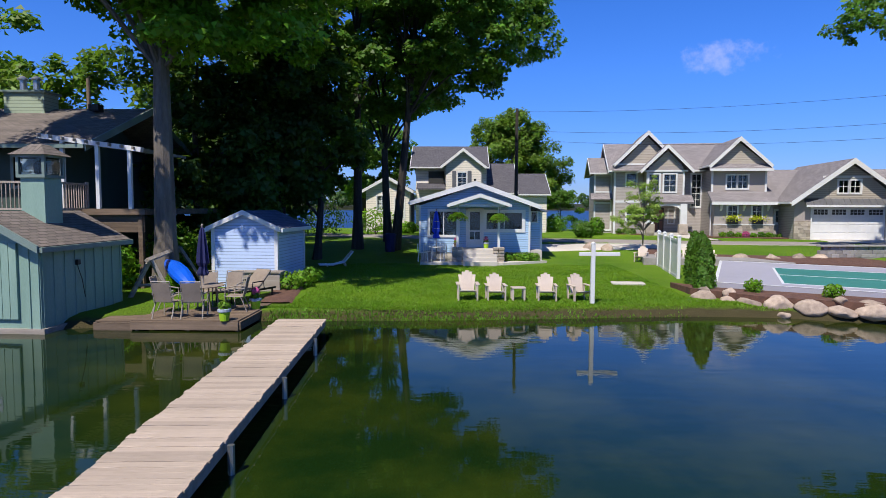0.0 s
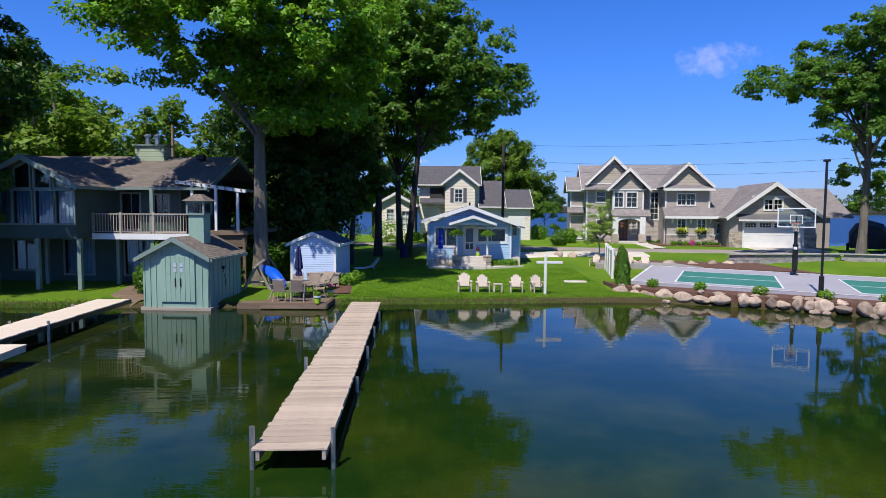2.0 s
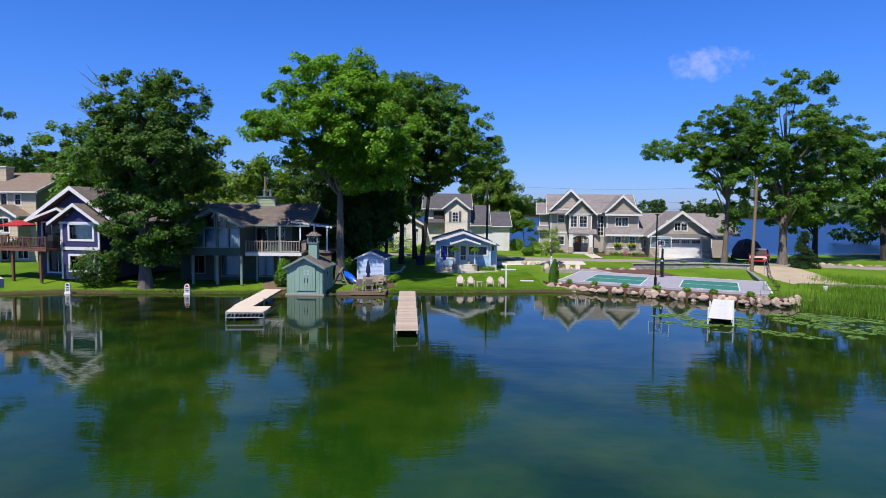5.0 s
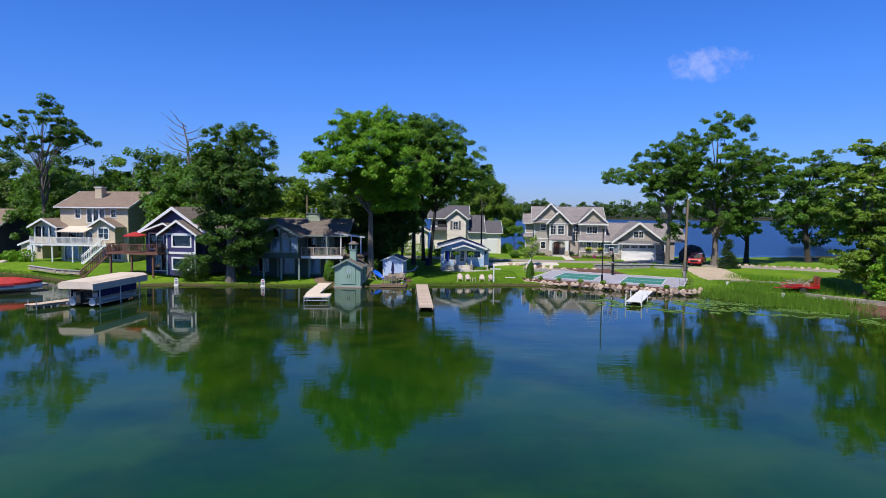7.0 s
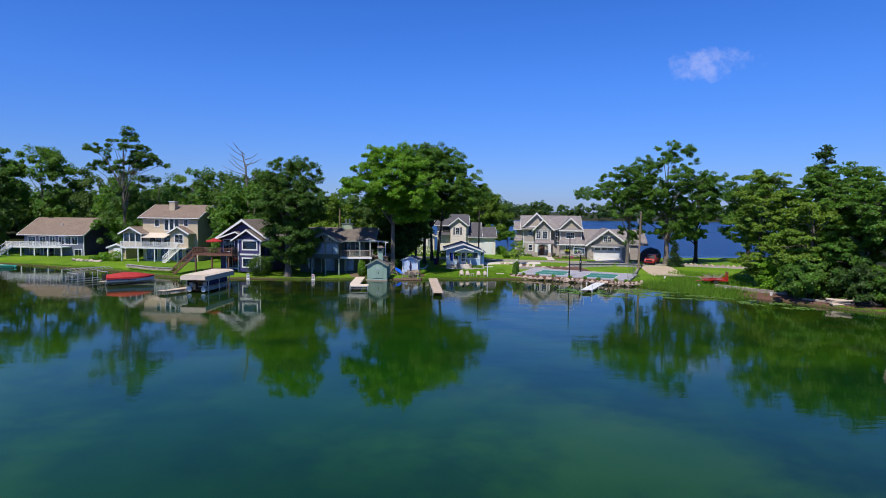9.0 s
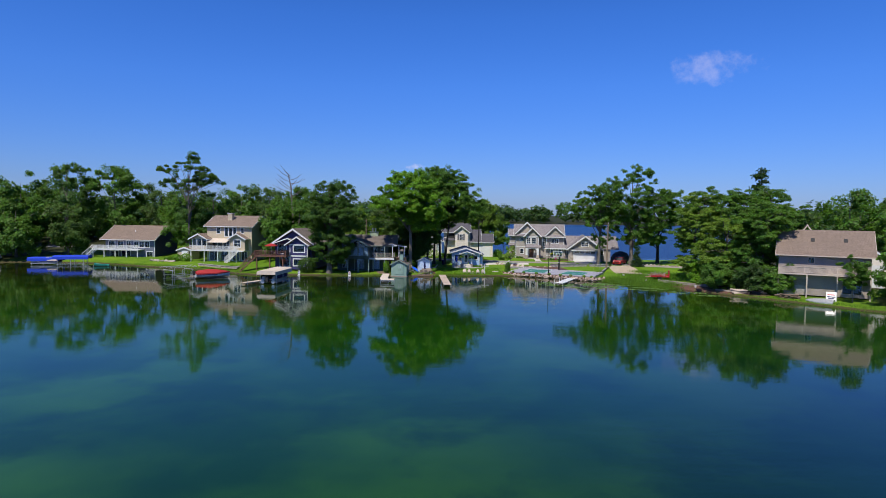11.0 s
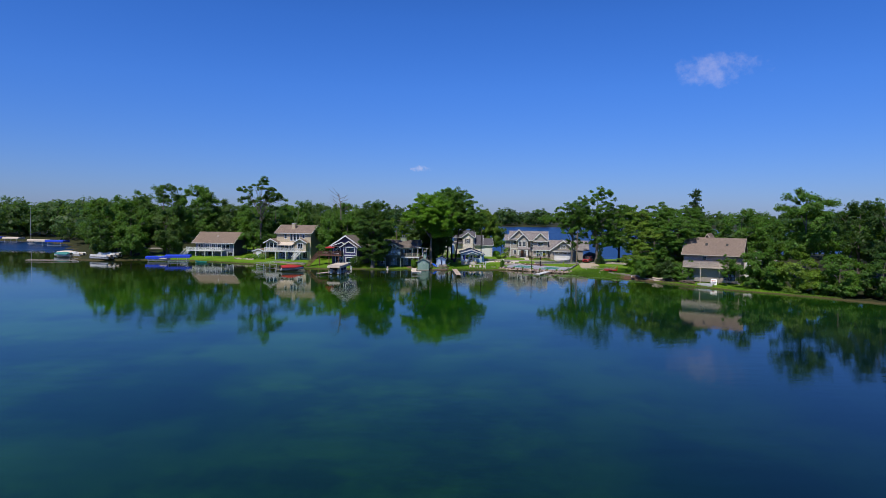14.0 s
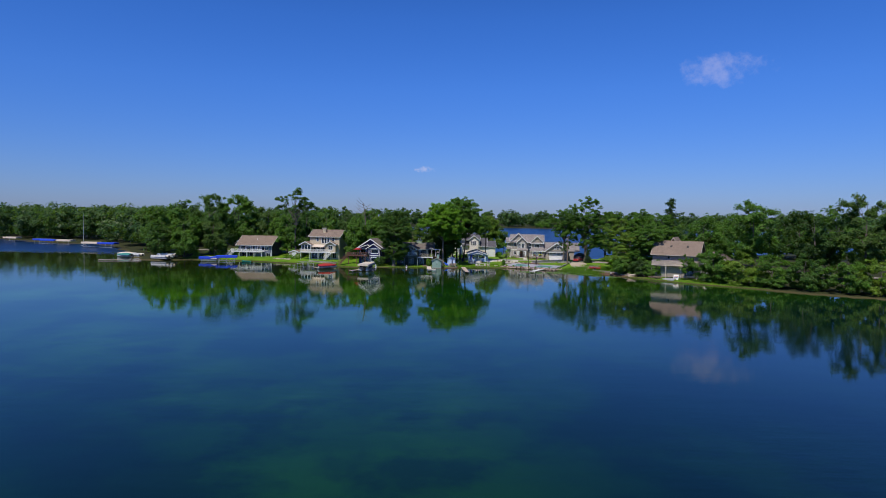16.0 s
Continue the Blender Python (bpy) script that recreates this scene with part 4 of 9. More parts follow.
    d = part("front_door", box(0.72, 1.6, 0.3, 0.40, 1.12, 3.22), plain("dark_brown_door", (0.045, 0.022, 0.018), None, 3, 0.4), h, "dark brown panelled front door")
    bm = bmesh.new()
    for xa, za, zb in ((0.82, 1.3, 2.1), (1.22, 1.3, 2.1), (0.82, 2.2, 3.05), (1.22, 2.2, 3.05)):
        add_box(bm, xa, xa + 0.28, 0.275, 0.30, za, zb)
    part("door_panels", bm, M["wood_red"], d)
    window(h, 2.0, 2.45, 1.9, 3.1, 0.40, 2, 3, 0.06, backing=False)
    window(h, 0.16, 0.46, 1.5, 3.1, 0.40, 1, 3, 0.06, backing=False)
    # right wing, gable to the front at y = -2.6
    part("wing_wall", wall_with_openings(4.7, 8.85, g, 6.3, [(5.88, 6.6, 4.85, 5.88), (6.72, 7.45, 4.85, 5.88)], -2.6), P, h)
    for xa in (4.7, 8.69):
        part("wing_wall", box(xa, xa + 0.16, -2.44, 0.5, g, 6.3), SD, h)
    window(h, 5.88, 6.6, 4.85, 5.88, -2.6, 2, 2, 0.1)
    window(h, 6.72, 7.45, 4.85, 5.88, -2.6, 2, 2, 0.1)
    part("gable_wall", prism([(4.8, 6.75), (8.9, 6.75), (6.7, 8.5)], -2.7, -2.5), M["gable_shake"], h)
    part("gable_skirt", prism_x([(-3.2, 6.36), (-2.66, 6.85), (-2.66, 6.5), (-3.2, 6.24)], 4.4, 9.15), M["roof_grey_x"], h)
    part("fascia", box(4.38, 9.17, -3.3, -3.2, 6.2, 6.4), W, h)
    roof_along_y(h, 4.42, 9.12, -3.1, 4.5, 6.72, 8.95, M["roof_grey_y"], W, ridge=6.68, name="wing_roof", board=0.3)
    for x in (4.66, 8.74):
        part("corner_board", box(x, x + 0.15, -2.66, -2.56, g, 6.3), W, h)
    # ground-floor bump-out of the wing
    part("bay_wall", wall_with_openings(4.72, 9.1, 1.95, 3.62, [(5.75, 6.42, 2.5, 3.42), (7.58, 8.24, 2.5, 3.42)], -3.6), P, h)
    for xa in (4.72, 8.94):
        part("bay_wall", box(xa, xa + 0.16, -3.44, -2.6, g, 3.62), P, h)
    window(h, 5.75, 6.42, 2.5, 3.42, -3.6, 2, 2, 0.1)
    window(h, 7.58, 8.24, 2.5, 3.42, -3.6, 2, 2, 0.1)
    part("bay_roof", prism_x([(-4.1, 3.72), (-2.62, 4.58), (-2.62, 4.4), (-4.1, 3.58)], 4.4, 9.35), M["roof_grey_x"], h)
    part("fascia", box(4.38, 9.37, -4.18, -4.1, 3.5, 3.74), W, h)
    stone_wall(h, 4.66, 9.16, -3.7, g, 1.9)
    part("stone_cap", box(4.6, 9.2, -3.76, -3.56, 1.9, 1.97), W, h)
    for x in (5.2, 6.9, 8.7):
        part("bracket", prism_x([(-4.05, 3.5), (-3.62, 3.5), (-3.62, 3.0)], x - 0.07, x + 0.07), W, h)
    # connector
    part("connector_wall", wall_with_openings(9.1, 10.95, g, 3.7, [(9.55, 10.28, 2.12, 3.02)], -2.9), P, h)
    window(h, 9.55, 10.28, 2.12, 3.02, -2.9, 2, 2, 0.14)
    part("connector_roof", prism_x([(-3.3, 3.8), (2.2, 6.6), (7.5, 3.8), (7.5, 3.64), (2.2, 6.44), (-3.3, 3.64)], 9.0, 21.5), M["roof_grey_x"], h)
    part("connector_body", box(9.0, 17.0, 0.6, 7.0, g, 3.7), P, h)
    part("gutter", box(9.2, 10.5, -3.4, -3.3, 3.6, 3.78), W, h)
    # garage
    part("garage_wall", wall_with_openings(9.75, 17.1, g, 3.75, [(10.95, 16.0, g, 3.3)], -6), P, h)
    side_walls(h, 9.75, 17.1, -5.84, 1.0, g, 3.75, SD)
    part("garage_gable", wall_with_openings(12.1, 14.85, 3.75, 5.6, [(12.72, 13.38, 4.42, 5.3), (13.5, 14.16, 4.42, 5.3)], -6.02), M["gable_shake"], h)
    part("garage_gable", prism([(9.9, 3.76), (12.09, 3.76), (12.09, 5.55)], -6.0, -5.85), M["gable_shake"], h)
    part("garage_gable", prism([(14.86, 3.76), (17.0, 3.76), (14.86, 5.55)], -6.0, -5.85), M["gable_shake"], h)
    part("garage_gable", prism([(12.1, 5.61), (14.85, 5.61), (13.47, 6.55)], -6.0, -5.85), M["gable_shake"], h)
    for xa in (12.72, 13.5):
        window(h, xa, xa + 0.66, 4.42, 5.3, -6.02, 2, 2, 0.11)
    part("gable_band", box(11.6, 15.4, -6.08, -6.0, 5.5, 5.66), W, h)
    roof_along_y(h, 9.3, 17.65, -6.6, 3.5, 3.72, 6.9, M["roof_grey_y"], W, ridge=13.47, name="garage_roof", board=0.34)
    part("garage_awning", prism_x([(-6.55, 3.5), (-6.02, 3.98), (-6.02, 3.8), (-6.55, 3.4)], 10.35, 16.6), M["metal_roof"], h)
    bm = bmesh.new()
    for i in range(15):
        x = 10.45 + i * 0.43
        add_prism_x(bm, [(-6.56, 3.53), (-6.03, 4.01), (-6.03, 3.97), (-6.56, 3.49)], x, x + 0.03)
    part("awning_seams", bm, M["metal_roof"], h)
    part("awning_fascia", box(10.35, 16.6, -6.6, -6.55, 3.34, 3.5), W, h)
    gd = part("garage_door", box(10.95, 16.0, -5.9, -5.85, g, 3.3), W, h, "wide white sectional garage door with small panes")
    for i in range(4):
        for z in (g + 0.05, g + 0.66, g + 1.27):
            part("door_panel", box(11.05 + i * 1.25, 12.15 + i * 1.25, -5.915, -5.9, z, z + 0.54, 0.006), W, gd)
        part("door_light", box(11.12 + i * 1.25, 12.08 + i * 1.25, -5.912, -5.9, 2.78, 3.16), M["dark_fill"], gd)
        for k in range(5):
            part("light_bar", box(11.1 + i * 1.25 + k * 0.245, 11.13 + i * 1.25 + k * 0.245, -5.925, -5.912, 2.75, 3.19), W, gd)
        for z in (2.75, 2.96, 3.165):
            part("light_bar", box(11.1 + i * 1.25, 12.11 + i * 1.25, -5.93, -5.913, z, z + 0.03), W, gd)
    stone_wall(h, 9.7, 10.85, -6.12, g, 2.3)
    stone_wall(h, 16.1, 17.15, -6.12, g, 2.3)
    for x in (10.86, 16.0):
        part("door_casing", box(x, x + 0.1, -6.1, -5.95, g, 3.34), W, h)
    part("side_wall", wall_with_openings(17.1, 19.6, g, 3.7, [(17.4, 18.0, 2.2, 3.2)], -3.0), P, h)
    window(h, 17.4, 18.0, 2.2, 3.2, -3.0, 2, 2, 0.1)
    part("number_plate", box(13.2, 13.9, -6.115, -6.1, 3.36, 3.46), M["black_metal"], h)
    return h


def stone_wall(root, x0, x1, y, z0, z1):
    """Ledge stone in courses, each stone a part."""
    rng = random.Random(int(x0 * 100))
    back = part("stone_veneer", box(x0, x1, y, y + 0.1, z0, z1), M["ledge"], root)
    z = z0
    while z < z1 - 0.05:
        hh = min(rng.choice((0.14, 0.19, 0.25)), z1 - z)
        x = x0
        while x < x1 - 0.05:
            w = min(rng.uniform(0.25, 0.6), x1 - x)
            part("stone", box(x + 0.008, x + w - 0.008, y - 0.02 - rng.random() * 0.03, y, z + 0.008, z + hh - 0.008), M["ledge"], back)
            x += w
        z += hh


def cream_house_behind():
    h = thing("cream_house", 0.3, 57.0, 0, 0, "cream clapboard house with slate-grey roofs behind the cottage", "house")
    W, S = M["white_paint"], M["ivory_siding"]
    g = 0.8
    part("wall", box(-4.4, 2.3, 1.2, 8.5, g, 7.2), S, h)
    roof_along_x(h, -4.9, 2.5, 0.6, 9.0, 7.0, 9.3, M["roof_dark_x"], W)
    part("front_wall", wall_with_openings(-1.55, 1.75, g, 7.1, [(-0.42, 0.34, 5.1, 6.42), (-0.5, 0.4, 2.0, 3.4)], 0, 0.16, (0.08, 8.4)), S, h)
    for xa in (-1.55, 1.59):
        part("front_wall", box(xa, xa + 0.16, 0.16, 1.2, g, 7.1), S, h)
    window(h, -0.42, 0.34, 5.1, 6.42, 0, 2, 3, 0.1)
    window(h, -0.5, 0.4, 2.0, 3.4, 0, 2, 3, 0.1)
    for x in (-0.95, 0.48):
        part("shutter", box(x, x + 0.36, -0.05, 0.0, 5.05, 6.6), M["metal_roof"], h)
    roof_along_y(h, -2.0, 2.15, -0.4, 4.0, 7.0, 8.65, M["roof_dark_y"], W, ridge=0.06, name="gable_roof", board=0.26)
    # balcony niche: its shade is a dark sheet set on the wall
    part("niche_dark_sheet", box(-3.2, -1.7, 1.05, 1.2, 5.5, 6.6), M["dark_fill"], h)
    part("niche_roof", prism_x([(0.2, 5.0), (1.2, 5.5), (1.2, 5.3), (0.2, 4.85)], -4.3, -1.56), M["roof_dark_x"], h)
    # low wing
    part("low_wing_wall", wall_with_openings(-8.9, -4.9, g, 4.6, [(-7.85, -7.12, 2.95, 4.2), (-6.2, -5.4, 2.2, 4.0)], -0.6, 0.16, (-6.9, 5.9)), S, h)
    part("low_wing_wall", box(-8.9, -4.9, -0.4, 7, g, 4.6), S, h)
    window(h, -7.85, -7.12, 2.95, 4.2, -0.6, 2, 3, 0.1, backing=False)
    window(h, -6.2, -5.4, 2.2, 4.0, -0.6, 2, 3, 0.1, backing=False)
    roof_along_y(h, -9.3, -4.5, -1.0, 7, 4.7, 6.05, M["roof_dark_y"], W, ridge=-6.9, name="low_wing_roof")
    # garage wing
    part("garage_wing_wall", box(2.3, 8.0, 1.0, 8, g, 4.5), S, h)
    roof_along_x(h, 2.2, 5.2, 0.4, 9.0, 4.6, 7.6, M["roof_dark_x"], W, name="garage_roof")
    roof_along_x(h, 5.2, 8.3, 0.6, 8.6, 4.5, 6.6, M["roof_dark_x"], W, name="garage_roof")
    gd = part("garage_door", box(4.3, 7.4, 0.94, 1.0, g, 3.3), W, h)
    part("door_frame", box(4.15, 7.55, 0.96, 1.0, 3.3, 3.45), W, gd)
    return h


def garden_shed():
    h = thing("garden_shed", -7.82, 21.2, 0, -4, "pale blue vinyl-sided garden shed with white corners", "shed")
    g = gz(-7.9, 21.5) - 0.12
    W = M["white_paint"]
    w = part("wall", prism([(-1.18, g), (1.18, g), (1.18, 2.48), (0, 2.95), (-1.18, 2.48)], 0, 3.0), M["shed_siding"], h)
    for x in (-1.2, 1.08):
        part("corner_board", box(x, x + 0.12, -0.025, 0.05, g, 2.47), W, h)
    part("corner_board", box(1.15, 1.205, 0.052, 0.12, g, 2.47), W, h)
    part("corner_board", box(1.15, 1.205, 2.9, 3.02, g, 2.47), W, h)
    roof_along_y(h, -1.34, 1.34, -0.12, 3.15, 2.46, 3.06, M["roof_navy_y"], W, thick=0.1, board=0.14)
    return h


def boathouse():
    h = thing("boathouse", -12.15, 14.95, 0, -3, "sage green board-and-batten boathouse with a cupola", "boathouse")
    T = M["trim_green"]
    g = 0.12
    part("wall", prism([(-1.4, g), (1.4, g), (1.4, 2.22), (0, 2.96), (-1.4, 2.22)], 0, 3.4), M["green_board"], h)
    for i in range(9):
        part("batten", box(1.4, 1.428, 0.06 + i * 0.405, 0.105 + i * 0.405, g, 2.2), M["green_board"], h)
    lamp = part("wall_lamp", box(1.43, 1.52, 1.25, 1.37, 1.62, 1.76, 0.01), M["black_metal"], h, "small black wall lamp with a hanging cable")
    part("cable", tube([(1.44, 1.33, 1.62), (1.45, 1.5, 1.2), (1.44, 1.62, 0.7)], 0.012, 4), M["black_metal"], lamp)
    for i in range(12):
        x = -1.36 + i * 0.245
        if -0.62 < x < 0.85:
            continue
        part("batten", box(x, x + 0.045, -0.03, 0.0, g, 2.22 + (1.4 - abs(x)) * 0.5 - 0.06), M["green_board"], h)
    d = part("double_door", box(-0.6, 0.84, -0.05, -0.002, 0.35, 2.28), M["green_board"], h, "green plank double door with iron handles")
    for i in range(7):
        part("plank", box(-0.585 + i * 0.205, -0.395 + i * 0.205, -0.07, -0.05, 0.37, 2.26), M["green_board"], d)
    for x in (0.02, 0.24):
        part("handle", box(x - 0.02, x + 0.02, -0.11, -0.07, 1.0, 1.35), M["black_metal"], d)
        part("door_pane", box(x - 0.07 if x < 0.1 else x - 0.02, x + 0.06 if x < 0.1 else x + 0.11, -0.085, -0.07, 1.6, 1.78), M["curtain"], d)
        part("door_pane", box(x - 0.07 if x < 0.1 else x - 0.02, x + 0.06 if x < 0.1 else x + 0.11, -0.085, -0.07, 1.82, 1.98), M["curtain"], d)
    roof_along_y(h, -1.58, 1.58, -0.25, 3.6, 2.2, 3.06, M["roof_brown_y"], T, thick=0.12, board=0.16)
    c = part("cupola_shaft", box(-0.05, 0.62, 1.3, 1.97, 2.4, 3.95), M["green_board"], h)
    part("cupola_lantern", box(-0.12, 0.69, 1.23, 2.04, 3.95, 4.03), T, c)
    for x in (-0.12, 0.61):
        for y in (1.23, 1.96):
            part("lantern_post", box(x, x + 0.08, y, y + 0.08, 4.03, 4.5), T, c)
    part("lantern_glass", box(-0.08, 0.65, 1.27, 2.0, 4.03, 4.5), M["glass"], c)
    part("lantern_core", lathe([(0.12, 4.03), (0.16, 4.15), (0.16, 4.35), (0.08, 4.42)], 10, 0.28, 1.63), M["dark_fill"], c)
    part("lantern_band", box(-0.14, 0.71, 1.21, 2.06, 4.5, 4.56), T, c)
    bm = bmesh.new()
    base = [bm.verts.new(v) for v in ((-0.24, 1.11, 4.56), (0.81, 1.11, 4.56), (0.81, 2.16, 4.56), (-0.24, 2.16, 4.56))]
    top = [bm.verts.new(v) for v in ((0.14, 1.49, 4.86), (0.43, 1.49, 4.86), (0.43, 1.78, 4.86), (0.14, 1.78, 4.86))]
    bm.faces.new(base[::-1])
    bm.faces.new(top)
    for i in range(4):
        bm.faces.new([base[i], base[(i + 1) % 4], top[(i + 1) % 4], top[i]])
    part("lantern_roof", bm, M["roof_brown_y"], c)
    part("sill", box(-1.5, 1.5, -0.06, 3.4, -0.3, 0.13), M["wood_grey"], h)
    return h


def green_house():
    h = thing("green_house", -20, 18, 0, 0, "dark sage two-storey lake house on posts with tall gable windows", "house")
    g = 0.7
    T, G = M["trim_green"], M["green_panel"]
    # projecting sunroom on posts, front at y = 0
    ops = []
    for x in (-1.92, -0.97, 0.07, 1.0):
        ops.append((x, x + 0.82, 3.5, 5.0))
    part("sunroom_wall", wall_with_openings(-2.1, 1.9, 3.0, 5.05, ops, 0), G, h)
    part("sunroom_gable", prism([(-2.1, 5.05), (-1.0, 5.05), (-1.0, 5.12), (-2.1, 5.09)], 0, 0.16), G, h)
    for x in (-1.92, -0.97, 0.07, 1.0):
        window(h, x, x + 0.82, 3.5, 5.0, 0, 1, 1, 0.06, T, curtain=True)
    for x0, x1, za, zb in ((-1.85, -1.12, 5.45, 5.9), (-0.92, -0.22, 6.0, 6.35), (0.02, 0.72, 6.35, 6.0), (0.92, 1.65, 5.8, 5.4)):
        w = part("gable_window", prism([(x0, 5.16), (x1, 5.16), (x1, zb), (x0, za)], 0.06, 0.075), M["glass"], h)
        w.visible_shadow = False
        bm = bmesh.new()
        add_box(bm, x0 - 0.08, x0, -0.02, 0.1, 5.1, za + 0.06)
        add_box(bm, x1, x1 + 0.08, -0.02, 0.1, 5.1, zb + 0.06)
        add_box(bm, x0, x1, -0.02, 0.1, 5.06, 5.16)
        add_prism(bm, [(x0, za), (x1, zb), (x1, zb + 0.12), (x0, za + 0.12)], -0.02, 0.1)
        part("window_frame", bm, T, w)
    # dark sheet that gives the gable panes their interior shade
    part("gable_dark_sheet", prism([(-2.0, 5.05), (1.85, 5.05), (-0.1, 6.5)], 0.5, 0.55), M["dark_fill"], h)
    for xa in (-2.1, 1.74):
        part("sunroom_wall", box(xa, xa + 0.16, 0.16, 4.0, 3.0, 5.25), G, h)
    part("sunroom_floor", box(-2.1, 1.9, 0.02, 4.0, 2.8, 3.0), G, h)
    roof_along_y(h, -2.75, 2.3, -0.55, 5.5, 5.25, 6.65, M["roof_brown_y"], T, ridge=-0.22, name="sunroom_roof", board=0.22)
    for x in (-2.0, -0.02, 1.95):
        part("post", box(x - 0.09, x + 0.09, 0.05, 0.23, g - 0.3, 2.8), T, h)
    for x in (-1.0, 2.6):
        part("post", box(x - 0.08, x + 0.08, 2.2, 2.36, g - 0.3, 2.8), T, h)
    # main block
    mo = [(-3.5, -2.4, 1.0, 2.5), (-0.85, 0.62, g + 0.1, 2.55), (2.3, 3.6, g + 0.1, 2.55), (2.2, 3.1, 3.15, 4.95), (3.9, 4.6, 3.9, 4.9)]
    part("wall", wall_with_openings(-4.5, 5.2, g - 0.3, 5.2, mo, 3.5), G, h)
    side_walls(h, -4.5, 5.2, 3.66, 11.0, g - 0.3, 5.2, G, gable_z=6.8)
    for o in mo:
        window(h, *o, 3.5, 2, 1, 0.08, T, curtain=o[0] in (-0.85, 2.3))
    roof_along_x(h, -5.0, 7.0, 2.6, 12.0, 5.3, 7.2, M["roof_brown_x"], T)
    part("gable_overhang_wall", box(5.2, 5.3, 3.4, 4.2, 3.0, 5.2), G, h)
    # deck
    part("deck_floor", box(-4.6, 6.6, 1.2, 3.48, 2.78, 2.98), M["wood_grey"], h)
    part("deck_fascia", box(1.95, 6.64, 1.14, 1.2, 2.72, 3.0), M["white_paint"], h)
    railing(h, [(1.95, 1.25), (3.3, 1.25), (4.9, 1.25), (6.55, 1.25)], 2.98, 1.0, M["wood_grey"])
    railing(h, [(6.55, 1.25), (6.55, 3.4)], 2.98, 1.0, M["wood_grey"])
    railing(h, [(-4.5, 1.25), (-2.2, 1.25)], 2.98, 1.0, M["wood_grey"])
    for x in (4.8, 6.4):
        part("deck_post", box(x - 0.08, x + 0.08, 1.25, 1.41, g - 0.3, 5.2 if x < 5 else 2.8), T, h)
    part("side_deck", box(6.6, 9.0, 2.6, 9.0, 2.9, 3.1), M["wood_brown"], h)
    part("side_deck_post", box(8.7, 8.85, 2.7, 2.85, g - 0.4, 3.1), M["wood_brown"], h)
    part("side_deck_skirt", box(5.3, 8.9, 2.75, 2.8, 2.3, 2.9), M["wood_brown"], h)
    aw = part("pergola", box(5.35, 8.9, 2.55, 2.75, 5.2, 5.36), M["white_paint"], h, "pale slatted pergola beam on posts")
    aw.rotation_euler = (0, radians(7.5), 0)
    aw.location = (-0.58, 0, 1.03)
    for x in (6.2, 7.4, 8.5):
        part("pergola_post", box(x - 0.06, x + 0.06, 2.6, 2.72, 3.1, 5.62 - (x - 5.4) * 0.132), M["white_paint"], h)
    for i in range(9):
        part("rafter", box(5.5 + i * 0.4, 5.55 + i * 0.4, 2.4, 6.5, 5.52 - i * 0.053, 5.62 - i * 0.053), M["wood_grey"], h)
    c = part("chimney", box(1.35, 3.0, 6.6, 7.5, 6.6, 7.75), M["chimney_siding"], h, "pale green boxed chimney with metal flues")
    part("chimney_cap", box(1.25, 3.1, 6.5, 7.6, 7.75, 7.83), T, c)
    for x in (1.9, 2.45):
        part("flue", tube([(x, 7.0, 7.8), (x, 7.0, 8.3)], 0.13, 10), M["grey_metal"], c)
        part("flue_cap", lathe([(0.2, 8.3), (0.2, 8.36), (0.05, 8.46)], 10, x, 7.0), M["grey_metal"], c)
    part("roof_vent", box(4.9, 5.3, 6.4, 6.8, 7.0, 7.25), M["black_metal"], h)
    return h


